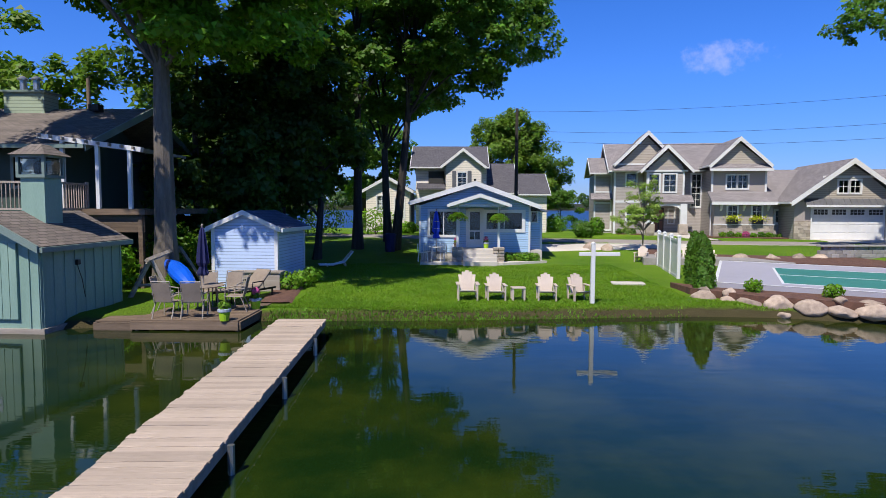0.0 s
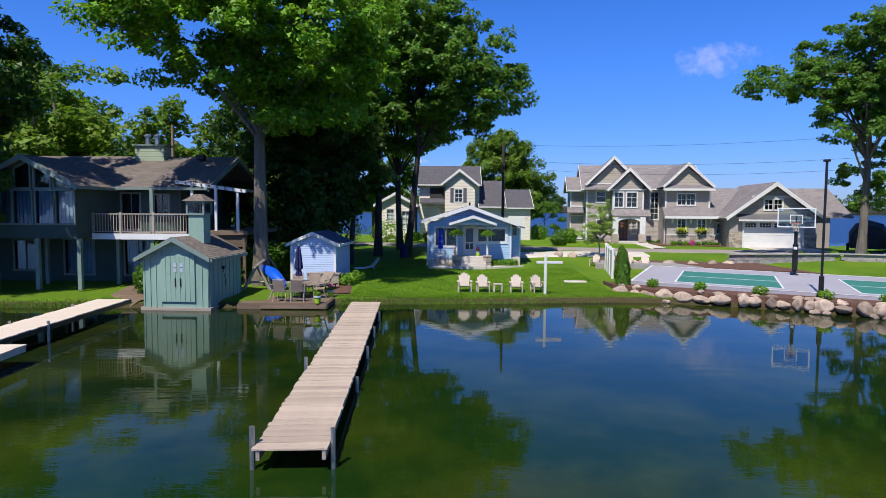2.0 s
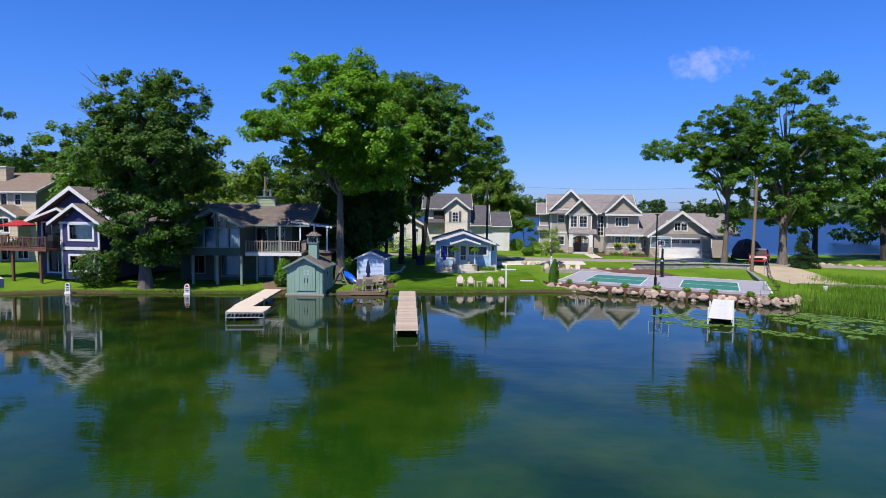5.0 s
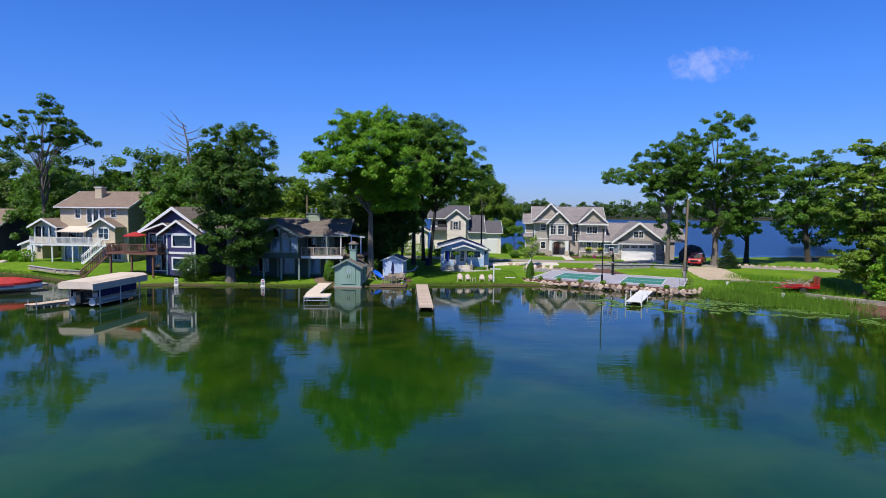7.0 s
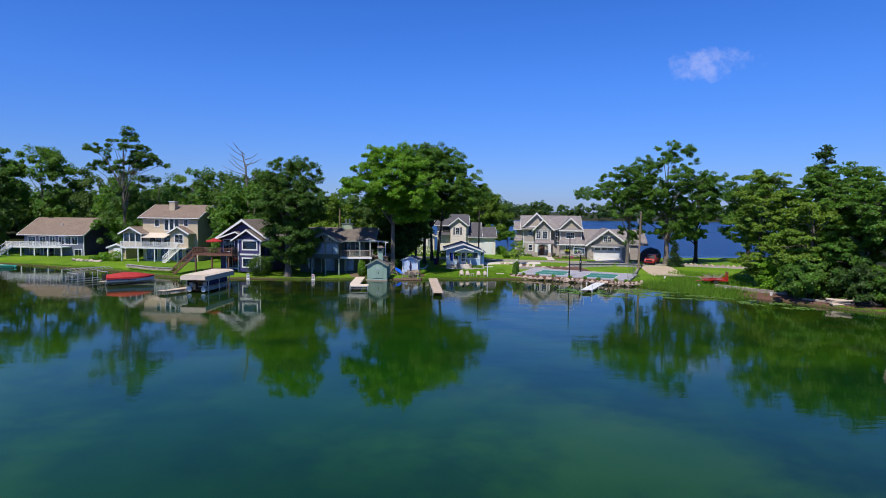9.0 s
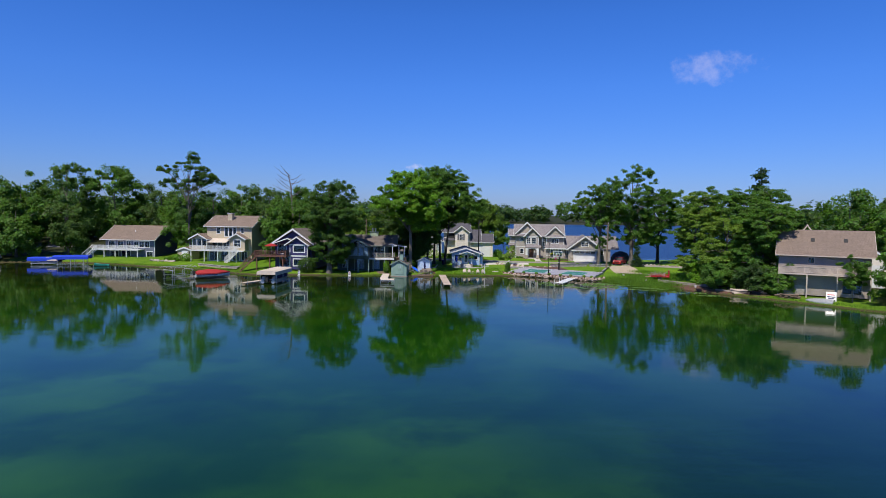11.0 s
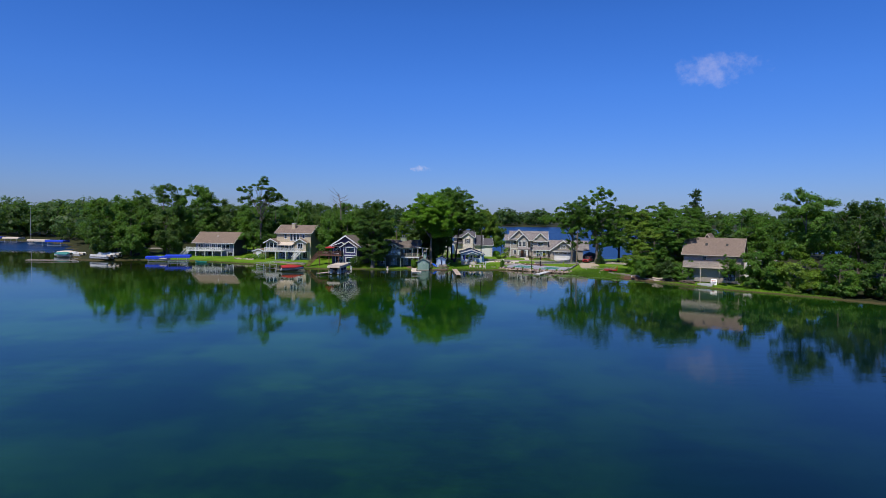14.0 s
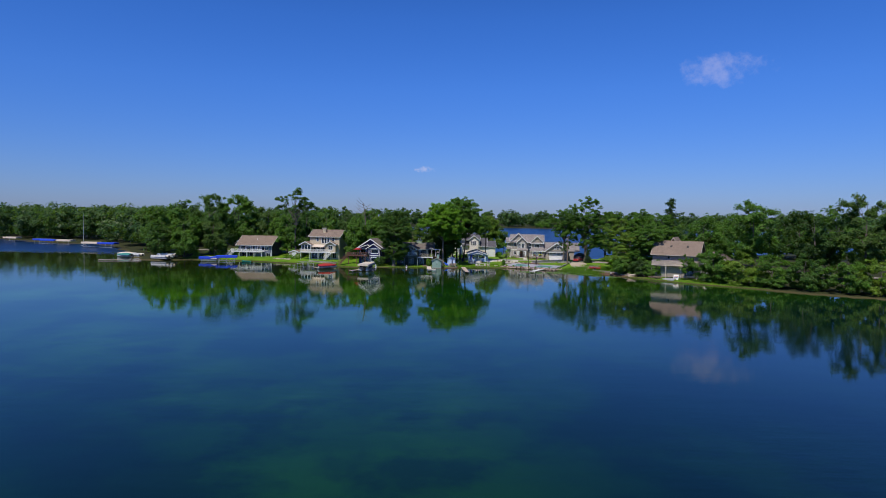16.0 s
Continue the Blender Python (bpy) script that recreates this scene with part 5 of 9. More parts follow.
def cream_lake_house():
    h = thing("tan_lake_house", -49, 33.5, 0, -8, "tall tan house with brown roof and white balcony", "house")
    g = 0.85
    W, S = M["white_paint"], M["tan_siding"]
    ops = [(-3.3, -2.6, 6.8, 7.95), (-1.55, -0.85, 6.2, 8.0), (-0.6, 0.1, 6.2, 8.0), (0.35, 1.05, 6.2, 8.0), (2.05, 2.7, 6.9, 7.95),
           (-4.4, -2.2, 3.5, 5.3), (-1.8, -0.6, 3.5, 5.4), (-5.0, -3.0, 1.0, 2.9), (-2.4, -0.8, 1.0, 3.0), (0.2, 1.6, 1.0, 3.0), (2.2, 3.4, 1.2, 3.0)]
    part("wall", wall_with_openings(-5.6, 4.5, g, 8.2, ops, 0), S, h)
    side_walls(h, -5.6, 4.5, 0.16, 9.0, g, 8.2, M["taupe_panel"], gable_z=10.3)
    for i, o in enumerate(ops):
        window(h, *o, 0, 1 if i < 5 else 2, 2 if i in (0, 4) else 1, 0.1, W)
    roof_along_x(h, -6.15, 5.0, -0.5, 9.6, 8.3, 10.55, M["roof_tan_x"], W)
    c = part("chimney", box(-2.0, -1.0, 2.2, 3.2, 8.9, 11.0), M["tan_siding"], h)
    part("chimney_cap", box(-2.1, -0.9, 2.1, 3.3, 11.0, 11.12), W, c)
    # screened porch and right bay with front gables
    part("porch_gable", prism([(-7.9, 5.6), (-4.6, 5.6), (-6.3, 6.5)], -2.0, -1.85), S, h)
    part("porch_sill", box(-7.9, -4.6, -2.0, -1.9, 3.3, 4.2), S, h)
    for x in (-7.9, -6.85, -5.75, -4.7):
        part("porch_post", box(x, x + 0.14, -2.02, -1.88, 3.3, 5.6), W, h)
    part("porch_screen", box(-7.8, -4.65, -1.85, -1.84, 4.2, 5.6), M["glass"], h)
    # back of the porch coloured dark for the shade inside
    part("porch_dark_sheet", box(-7.9, -5.62, 0.3, 0.4, 3.3, 5.6), M["dark_fill"], h)
    part("porch_side", box(-7.9, -7.8, -1.9, 0.3, 3.3, 5.6), S, h)
    roof_along_y(h, -8.5, -4.2, -2.5, 2.5, 5.6, 6.75, M["roof_tan_y"], W, ridge=-6.35, name="porch_roof", board=0.24)
    part("bay_wall", wall_with_openings(0.4, 3.7, 3.3, 5.7, [(1.3, 2.7, 4.05, 5.45)], -1.6, 0.16, (2.0, 6.7)), S, h)
    for xa in (0.4, 3.54):
        part("bay_wall", box(xa, xa + 0.16, -1.44, 0.0, 3.3, 5.7), S, h)
    window(h, 1.3, 2.7, 4.05, 5.45, -1.6, 2, 2, 0.12, W)
    roof_along_y(h, 0.0, 4.1, -2.1, 2.0, 5.7, 6.9, M["roof_tan_y"], W, ridge=2.0, name="bay_roof", board=0.24)
    part("awning", prism_x([(-2.6, 5.0), (-0.02, 5.7), (-0.02, 5.6), (-2.6, 4.9)], -4.4, 0.0), M["white_cloth"], h)
    part("deck_floor", box(-8.1, 3.9, -2.6, -0.02, 3.1, 3.3), W, h)
    railing(h, [(-8.05, -2.55), (-5.0, -2.55), (-2.0, -2.55), (0.6, -2.55), (2.2, -2.55)], 3.3, 0.95, W, solid=0.05)
    for x in (-7.9, -4.9, -1.9, 0.7, 2.2):
        part("deck_post", box(x - 0.08, x + 0.08, -2.5, -2.34, g - 0.2, 3.1), W, h)
    stair(h, (2.3, -2.0), (0.6, -3.9), 3.3, gz(-47, 30), 1.1, W)
    return h


def stair(root, top, bottom, z_top, z_bottom, width, material, name="stair"):
    """Open stairs with treads, two stringers and handrails."""
    k = max(3, int((z_top - z_bottom) / 0.19))
    a, b = Vector((*top, z_top)), Vector((*bottom, z_bottom))
    run = Vector((b.x - a.x, b.y - a.y, 0))
    side = Vector((-run.y, run.x, 0)).normalized()
    yaw = math.atan2(run.y, run.x)
    for i in range(k):
        p = a.lerp(b, (i + 0.5) / k)
        m = Matrix.Translation(p) @ Matrix.Rotation(yaw, 4, "Z")
        bm = bmesh.new()
        add_box(bm, -0.14, 0.14, -width / 2, width / 2, -0.03, 0.02, m)
        part("tread", bm, material, root)
    for s in (-1, 1):
        o = side * s * width / 2
        part("stringer", tube([a + o - Vector((0, 0, 0.1)), b + o - Vector((0, 0, 0.02))], 0.07, 4), material, root)
        part("handrail", tube([a + o + Vector((0, 0, 0.95)), b + o + Vector((0, 0, 0.95))], 0.05, 4), material, root)
        for i in range(k + 1):
            p = a.lerp(b, i / k) + o
            part("baluster", box(p.x - 0.02, p.x + 0.02, p.y - 0.02, p.y + 0.02, p.z, p.z + 0.95), material, root)


def navy_house():
    h = thing("navy_house", -34, 18.5, 0, -10, "navy blue lake house with white trim and brown deck", "house")
    g = 0.95
    W, S = M["white_paint"], M["navy_siding"]
    # big gable set back, small gable block in front
    ops = [(-1.9, -0.2, 3.6, 5.3), (-1.4, 0.4, g + 0.2, 3.0)]
    part("wall", wall_with_openings(-2.4, 5.0, g - 0.2, 5.6, ops, 1.4, 0.16, (1.4, 8.0)), S, h)
    side_walls(h, -2.4, 5.0, 1.56, 10.0, g - 0.2, 5.6, S)
    for o in ops:
        window(h, *o, 1.4, 2, 1, 0.1, W)
    roof_along_y(h, -3.0, 5.7, 0.7, 10.5, 5.5, 8.4, M["roof_brown_y"], W, ridge=1.4, board=0.3)
    fo = [(1.95, 4.05, 4.05, 5.2), (1.95, 4.05, 1.5, 2.65)]
    part("front_wall", wall_with_openings(1.2, 4.65, g - 0.2, 5.45, fo, 0.0, 0.16, (2.7, 6.7)), S, h)
    for xa in (1.2, 4.49):
        part("front_wall", box(xa, xa + 0.16, 0.16, 1.4, g - 0.2, 5.45), S, h)
    for o in fo:
        window(h, *o, 0.0, 1, 1, 0.14, W)
    part("band", box(1.16, 4.7, -0.06, 0.0, 3.15, 3.4), W, h)
    part("gable_band", box(1.0, 4.6, -0.08, -0.002, 5.3, 5.46), W, h)
    for x in (1.14, 4.55):
        part("corner_board", box(x, x + 0.16, -0.05, 0.05, g - 0.2, 5.3), W, h)
    roof_along_y(h, 0.3, 5.1, -0.5, 4.0, 5.35, 6.95, M["roof_brown_y"], W, ridge=2.7, name="front_roof", board=0.22)
    roof_along_y(h, -2.9, 3.0, 0.2, 1.4, 5.35, 6.6, M["roof_brown_y"], W, ridge=0.6, name="porch_roof", board=0.16, thick=0.1)
    # deck
    D = M["wood_red"]
    part("deck_floor", box(-5.2, 1.15, -1.6, 1.35, 3.1, 3.3), D, h)
    railing(h, [(-5.1, -1.5), (-3.0, -1.5), (-1.0, -1.5), (1.05, -1.5)], 3.3, 0.95, D)
    railing(h, [(-5.1, -1.5), (-5.1, 1.2)], 3.3, 0.95, D)
    for x in (-4.8, -2.2, 0.4):
        part("deck_post", box(x - 0.09, x + 0.09, -1.4, -1.22, g - 0.4, 3.1), D, h)
    stair(h, (-5.2, -0.8), (-7.6, -2.6), 3.2, gz(-42, 16.8), 1.2, D)
    return h


def slate_house():
    h = thing("slate_house", -76, 43.5, 0, -4, "slate blue lake house with tan roof and white balcony", "house")
    g = 0.5
    W, S = M["white_paint"], M["slate_siding"]
    ops = [(-4.8, -3.4, 2.8, 4.3), (-2.6, -1.4, 2.8, 4.3), (-0.6, 0.4, 2.7, 4.4), (1.2, 2.2, 3.0, 4.3), (2.5, 3.5, 3.0, 4.3), (3.8, 4.8, 3.0, 4.3), (-4.5, -2.6, g, 2.1), (-1.8, 0.2, g, 2.2), (4.2, 5.6, 0.8, 2.0)]
    part("wall", wall_with_openings(-5.6, 6.1, g - 0.2, 4.6, ops, 0), S, h)
    side_walls(h, -5.6, 6.1, 0.16, 10, g - 0.2, 4.6, M["navy_siding"], gable_z=7.5)
    for o in ops:
        window(h, *o, 0, 2, 1, 0.1, W)
    roof_along_x(h, -6.5, 6.6, -0.8, 11.0, 4.75, 7.9, M["roof_tan_x"], W)
    part("deck_floor", box(-7.2, 3.6, -2.6, -0.02, 2.4, 2.6), W, h)
    railing(h, [(-7.15, -2.55), (-4.5, -2.55), (-1.8, -2.55), (0.9, -2.55), (3.5, -2.55)], 2.6, 0.95, W, solid=0.06)
    for x in (-7.0, -4.4, -1.8, 0.8, 3.4):
        part("deck_post", box(x - 0.09, x + 0.09, -2.5, -2.32, g - 0.4, 2.4), W, h)
    stair(h, (-6.6, -2.6), (-7.2, -5.2), 2.5, gz(-83, 38.5), 1.3, W)
    part("vent_pipe", tube([(0.2, 2.4, 6.0), (0.2, 2.4, 6.9)], 0.09), W, h)
    part("corner_board", box(6.0, 6.14, -0.04, 0.06, g, 4.6), W, h)
    return h


def right_house():
    h = thing("beige_house", 47.6, -9.0, 0, -30, "beige lakeside house with brown roof and garage below", "house")
    g = 0.9
    W, S = M["beige_plastic"], M["beige_siding"]
    ops = [(-2.9, 0.1, g, 3.45), (0.2, 0.9, 5.2, 5.95), (5.6, 6.6, 4.2, 5.7), (4.4, 6.6, g + 0.2, 3.2)]
    part("wall", wall_with_openings(-3.5, 7.6, g - 0.3, 6.2, ops, 0), S, h)
    side_walls(h, -3.5, 7.6, 0.16, 8.5, g - 0.3, 6.2, S, gable_z=9.4)
    gd = part("garage_door", box(-2.9, 0.1, 0.1, 0.15, g, 3.45), M["block"], h)
    for i in range(5):
        part("door_panel", box(-2.85, 0.05, 0.08, 0.1, g + 0.03 + i * 0.5, g + 0.48 + i * 0.5, 0.005), M["block"], gd)
    for o in ops[1:]:
        window(h, *o, 0, 2, 1, 0.08, W)
    roof_along_x(h, -3.9, 8.1, -0.7, 9.2, 6.3, 9.8, M["roof_tan_x"], W)
    for x in (0.4, 4.4):
        part("skylight", prism_x([(1.9, 8.16), (2.5, 8.56), (2.5, 8.66), (1.9, 8.26)], x, x + 0.5), M["dark_fill"], h)
    part("balcony_floor", box(-3.5, 7.6, -1.3, -0.02, 3.55, 3.75), W, h)
    railing(h, [(-3.4, -1.25), (-0.2, -1.25), (3.7, -1.25), (7.5, -1.25)], 3.75, 0.95, W, solid=0.05)
    part("balcony_panel", box(-3.45, 2.2, -1.22, -1.18, 3.76, 4.62), S, h)
    for x in (-3.4, 0.1, 3.7, 7.5):
        part("balcony_post", box(x - 0.08, x + 0.08, -1.3, -1.14, g - 0.6, 3.55), W, h)
    part("rear_block", box(-2.5, 2.5, 8.5, 15, g, 6.0), S, h)
    roof_along_y(h, -3.0, 3.0, 8.0, 15.5, 6.0, 10.6, M["roof_tan_y"], W, name="rear_roof")
    return h


def hut(name, x, y, yaw, w, d, hgt, peak, wall, roof, label, category="shed"):
    h = thing(name, x, y, 0, yaw, label, category)
    g = gz(x, y) - 0.2
    part("wall", prism([(-w / 2, g), (w / 2, g), (w / 2, hgt), (0, peak - 0.1), (-w / 2, hgt)], 0, d), wall, h)
    roof_along_y(h, -w / 2 - 0.25, w / 2 + 0.25, -0.25, d + 0.25, hgt, peak, roof, M["white_paint"])
    part("door", box(-w * 0.2, w * 0.2, -0.05, -0.002, g + 0.25, hgt - 0.15), M["white_paint"], h)
    part("window_shutter", box(w * 0.28, w * 0.42, -0.04, -0.002, g + 1.2, hgt - 0.3), M["dark_fill"], h)
    return h


blue_cottage()
taupe_house()
cream_house_behind()
garden_shed()
boathouse()
green_house()
cream_lake_house()
navy_house()
slate_house()
right_house()
hut("small_shed", -60.6, 37.2, -8, 3.4, 3.0, 2.9, 3.6, M["tan_siding"], M["roof_tan_y"], "small tan garden shed with white door")
hut("far_cottage", 62, -2, -35, 7, 8, 4.6, 6.8, M["ivory_siding"], M["roof_tan_y"], "pale cottage with brown roof among trees", "house")
hut("far_cottage", 57, 9, -70, 8, 9, 4.5, 7.0, M["ivory_siding"], M["roof_tan_y"], "pale cottage with brown roof among trees", "house")


# ---- trees ----
def leaf_mesh(name, centres, normals, size, rng, material, aspect=1.5, corners=4):
    """Many small leaves, each a bent diamond or, on the big crowns, a three-cornered one."""
    k = len(centres)
    rnd = rng.normal(size=(k, 3))
    t = np.cross(normals, rnd)
    t /= np.linalg.norm(t, axis=1, keepdims=True) + 1e-9
    b = np.cross(normals, t)
    s = size * rng.uniform(0.6, 1.35, (k, 1))
    fold = normals * s * 0.25
    if corners == 3:
        v = np.stack([centres - t * s * aspect / 2, centres + t * s * aspect / 2 + fold, centres + b * s], 1).reshape(-1, 3)
    else:
        v = np.stack([centres - t * s * aspect / 2, centres + b * s * 0.5 + fold, centres + t * s * aspect / 2, centres - b * s * 0.5 + fold], 1).reshape(-1, 3)
    me = bpy.data.meshes.new(name)
    me.vertices.add(len(v))
    me.vertices.foreach_set("co", v.ravel().astype(np.float32))
    me.loops.add(corners * k)
    me.loops.foreach_set("vertex_index", np.arange(corners * k))
    me.polygons.add(k)
    me.polygons.foreach_set("loop_start", np.arange(k) * corners)
    me.update(calc_edges=True)
    me.materials.append(material)
    return me


def clump_points(blobs, count, rng, hollow=0.55):
    """Clump centres inside a union of ellipsoids (x, y, z, rx, ry, rz), most of them near the skin."""
    vol = np.array([b[3] * b[4] * b[5] for b in blobs]) ** 0.7
    which = rng.choice(len(blobs), count, p=vol / vol.sum())
    d = rng.normal(size=(count, 3))
    d /= np.linalg.norm(d, axis=1, keepdims=True)
    r = hollow + (1 - hollow) * rng.uniform(0, 1, (count, 1)) ** 0.6
    bl = np.array(blobs)[which]
    return bl[:, :3] + d * r * bl[:, 3:6], d


def sprays(centres, k, reach, rng, flat=0.45):
    """Several tufts round each spray, wider than high, the outer ones hanging a little lower."""
    o = rng.normal(size=(len(centres), k, 3))
    o *= rng.uniform(0.15, 1.0, (len(centres), k, 1)) ** 0.6 / (np.linalg.norm(o, axis=2, keepdims=True) + 1e-9)
    o *= reach * np.array([1.0, 1.0, flat])
    o[:, :, 2] -= 0.12 * np.hypot(o[:, :, 0], o[:, :, 1])
    return (centres[:, None, :] + o).reshape(-1, 3)


def tree(name, x, y, height, blobs, trunk_r, leaf, bark="bark", clumps=90, per=260, size=0.3, clump_r=1.15, seed=1, label="", limbs=16, lean=(0, 0), fork=0.35, group="", hollow=0.42, flat=0.62, fill=1.0, bend=1.0):
    """A tapered trunk with limbs that reach for the sprays, and a crown of tufts of small leaves with gaps between them."""
    rng = np.random.default_rng(seed)
    per, size = max(12, int(per * 1.2 * fill)), size * 0.70
    z0 = gz(x, y) - 0.15
    root = thing(name, x, y, z0, 0, label, "tree", group)
    cp, cd = clump_points(blobs, max(6, int(clumps * 0.46)), rng, hollow)
    cp = cp + cd * np.abs(rng.normal(size=(len(cp), 1))) * 0.3 * clump_r
    cp = cp[cp[:, 2] > 0.4]
    mid_axis = np.array([lean[0] * 0.6, lean[1] * 0.6, height * 0.45])
    tufts = sprays(cp, 3, clump_r * 1.35, rng, 0.6)
    offs = rng.normal(size=(len(tufts), per, 3))
    offs *= (rng.uniform(0.05, 1.0, (len(tufts), per, 1)) ** 0.5) / (np.linalg.norm(offs, axis=2, keepdims=True) + 1e-9)
    radius = clump_r * rng.uniform(0.42, 1.0, (len(tufts), 1, 1))
    pts = tufts[:, None, :] + offs * radius * np.array([1.0, 1.0, flat])
    pts[:, :, 2] -= 0.18 * (offs[:, :, 0] ** 2 + offs[:, :, 1] ** 2) * radius[:, :, 0]
    out = tufts - mid_axis
    out /= np.linalg.norm(out, axis=1, keepdims=True) + 1e-9
    nrm = (offs * 0.35 + out[:, None, :] * 0.45 + np.array([-0.05, -0.15, 0.55]) + rng.normal(size=offs.shape) * 0.55).reshape(-1, 3)
    nrm /= np.linalg.norm(nrm, axis=1, keepdims=True)
    pts = pts.reshape(-1, 3)
    ok = pts[:, 2] > 0.25
    crown = new("crown", leaf_mesh("crown", pts[ok], nrm[ok], size, rng, M[leaf], 1.5, 3))
    crown.parent = root
    bm = bmesh.new()
    line, radii = [], []
    steps = 9
    top = height * 0.86
    sway = rng.normal(size=2) * 0.02 * height * bend
    for i in range(steps + 1):
        f = i / steps
        line.append((lean[0] * f + sway[0] * math.sin(f * 3.1), lean[1] * f + sway[1] * math.sin(f * 2.6), top * f))
        radii.append(trunk_r * ((1.35 if i == 0 else 1.0) * (1 - f) ** 0.8 + 0.05))
    add_tube(bm, line, radii, 9)
    part("trunk", bm, M[bark], root)
    if limbs:
        order = rng.permutation(len(cp))[:limbs]
        for i in order:
            bm = bmesh.new()
            end = Vector(cp[i])
            f = min(0.92, max(fork * 0.8, (end.z / top) * rng.uniform(0.62, 0.9)))
            a = Vector(line[int(f * steps)])
            mid = a.lerp(end, 0.5) + Vector((rng.normal() * 0.4, rng.normal() * 0.4, 0.2 * (end - a).length))
            r = trunk_r * (1 - f) ** 0.8 * 0.36 + 0.025
            add_tube(bm, [a, a.lerp(mid, 0.5) + Vector((0, 0, 0.1)), mid, mid.lerp(end, 0.6), end], [r, r * 0.8, r * 0.6, r * 0.4, r * 0.15], 6)
            for tuft in tufts[i * 3:i * 3 + 3]:
                add_tube(bm, [mid.lerp(end, 0.7), tuft], [r * 0.32, 0.01], 4, False)
            part("limb", bm, M[bark], root)
    return root


def conifer(name, x, y, height, radius, leaf="needle", seed=1, label="", size=0.16, layers=12, per=220, bark="dark_bark", droop=0.25, sparse=0.0, group=""):
    """A straight trunk with whorls of drooping boughs."""
    rng = np.random.default_rng(seed)
    z0 = gz(x, y) - 0.1
    root = thing(name, x, y, z0, 0, label, "tree", group)
    part("trunk", tube([(0, 0, 0), (0, 0, height * 0.5), (0, 0, height * 0.97)], [radius * 0.09 + 0.04, radius * 0.06 + 0.02, 0.015]), M[bark], root)
    pts = []
    bm = bmesh.new()
    for i in range(layers):
        f = i / layers
        z = height * (0.08 + 0.9 * f)
        r = radius * (1 - f) ** 0.85 + 0.08
        for k in range(max(4, int(9 * (1 - f) + 3))):
            if rng.random() < sparse:
                continue
            a = rng.uniform(0, 2 * math.pi)
            rr = r * rng.uniform(0.75, 1.15)
            add_tube(bm, [(0, 0, z), (math.cos(a) * rr, math.sin(a) * rr, z - droop * rr)], [0.02 + 0.01 * radius, 0.006], 4)
            u = rng.uniform(0.15, 1.0, per // 8) ** 0.7
            spread = rng.normal(size=(per // 8, 3)) * (0.09 * radius + 0.04)
            base = np.stack([np.cos(a) * rr * u, np.sin(a) * rr * u, z - droop * rr * u], -1)
            pts.append(base + spread * np.array([1, 1, 0.6]))
    part("boughs", bm, M[bark], root)
    pts = np.concatenate(pts)
    nrm = rng.normal(size=pts.shape) + np.array([0, 0, 0.8])
    nrm /= np.linalg.norm(nrm, axis=1, keepdims=True)
    crown = new("crown", leaf_mesh("crown", pts, nrm, size, rng, M[leaf], 2.2))
    crown.parent = root
    return root


def bush(name, x, y, r, h, leaf, seed, label, per=900, size=0.09, category="shrub", z=None, group=""):
    rng = np.random.default_rng(seed)
    root = thing(name, x, y, (gz(x, y) if z is None else z) - 0.03, 0, label, category, group)
    d = rng.normal(size=(per, 3))
    d /= np.linalg.norm(d, axis=1, keepdims=True)
    lump = 1 + 0.22 * np.sin(d[:, :1] * 5 + seed) * np.cos(d[:, 1:2] * 6)
    p = d * rng.uniform(0.45, 1.0, (per, 1)) ** 0.5 * np.array([r, r, h * 0.52]) * lump + np.array([0, 0, h * 0.5])
    p[:, 2] = np.maximum(p[:, 2], 0.02)
    n = d + rng.normal(size=d.shape) * 0.5
    n /= np.linalg.norm(n, axis=1, keepdims=True)
    f = new("foliage", leaf_mesh("foliage", p, n, size, rng, M[leaf]))
    f.parent = root
    bm = bmesh.new()
    for k in range(5):
        a = k * 1.26 + seed
        add_tube(bm, [(0, 0, 0), (math.cos(a) * r * 0.4, math.sin(a) * r * 0.4, h * 0.6)], [0.02 + 0.01 * r, 0.008], 5)
    part("stems", bm, M["dark_bark"], root)
    return root


# large shade trees between the houses
tree("maple_tree", -10.4, 20.8, 19.5, [(-1.5, -0.8, 14.6, 5.4, 5.0, 4.6), (1.8, -0.6, 13.4, 5.0, 4.8, 4.6), (-0.5, -0.5, 16.6, 4.2, 4.2, 3.0), (-5.0, -0.6, 13.2, 3.0, 3.2, 2.6), (3.6, -0.4, 10.6, 2.6, 3, 2.4), (0.2, 0.3, 10.0, 2.2, 2.2, 1.6)], 0.38, "leaf_maple", clumps=500, per=130, size=0.225, clump_r=0.92, seed=3, label="tall maple with bright green crown beside the boathouse", limbs=16, fork=0.62, bend=0.0, fill=0.9)
tree("oak_tree", -6.1, 35.4, 21, [(0, 0, 14, 4.5, 4.5, 5.5), (-2.0, -3, 11.5, 3.5, 3.5, 3), (0.5, -1, 18, 3.5, 3.5, 3)], 0.28, "leaf_oak", "dark_bark", clumps=230, per=110, size=0.25, clump_r=0.9, seed=5, label="tall shade oak behind the lawn", limbs=26, fork=0.5)
tree("oak_tree", -4.8, 40.0, 21, [(1.5, 0, 14.5, 5, 5, 5.5), (0.5, 0, 18, 4, 4, 3.0), (1, -3, 10, 3.0, 3.0, 2.2)], 0.26, "leaf_oak", "dark_bark", clumps=230, per=110, size=0.25, clump_r=0.9, seed=6, label="tall shade oak behind the lawn", limbs=26, fork=0.5)
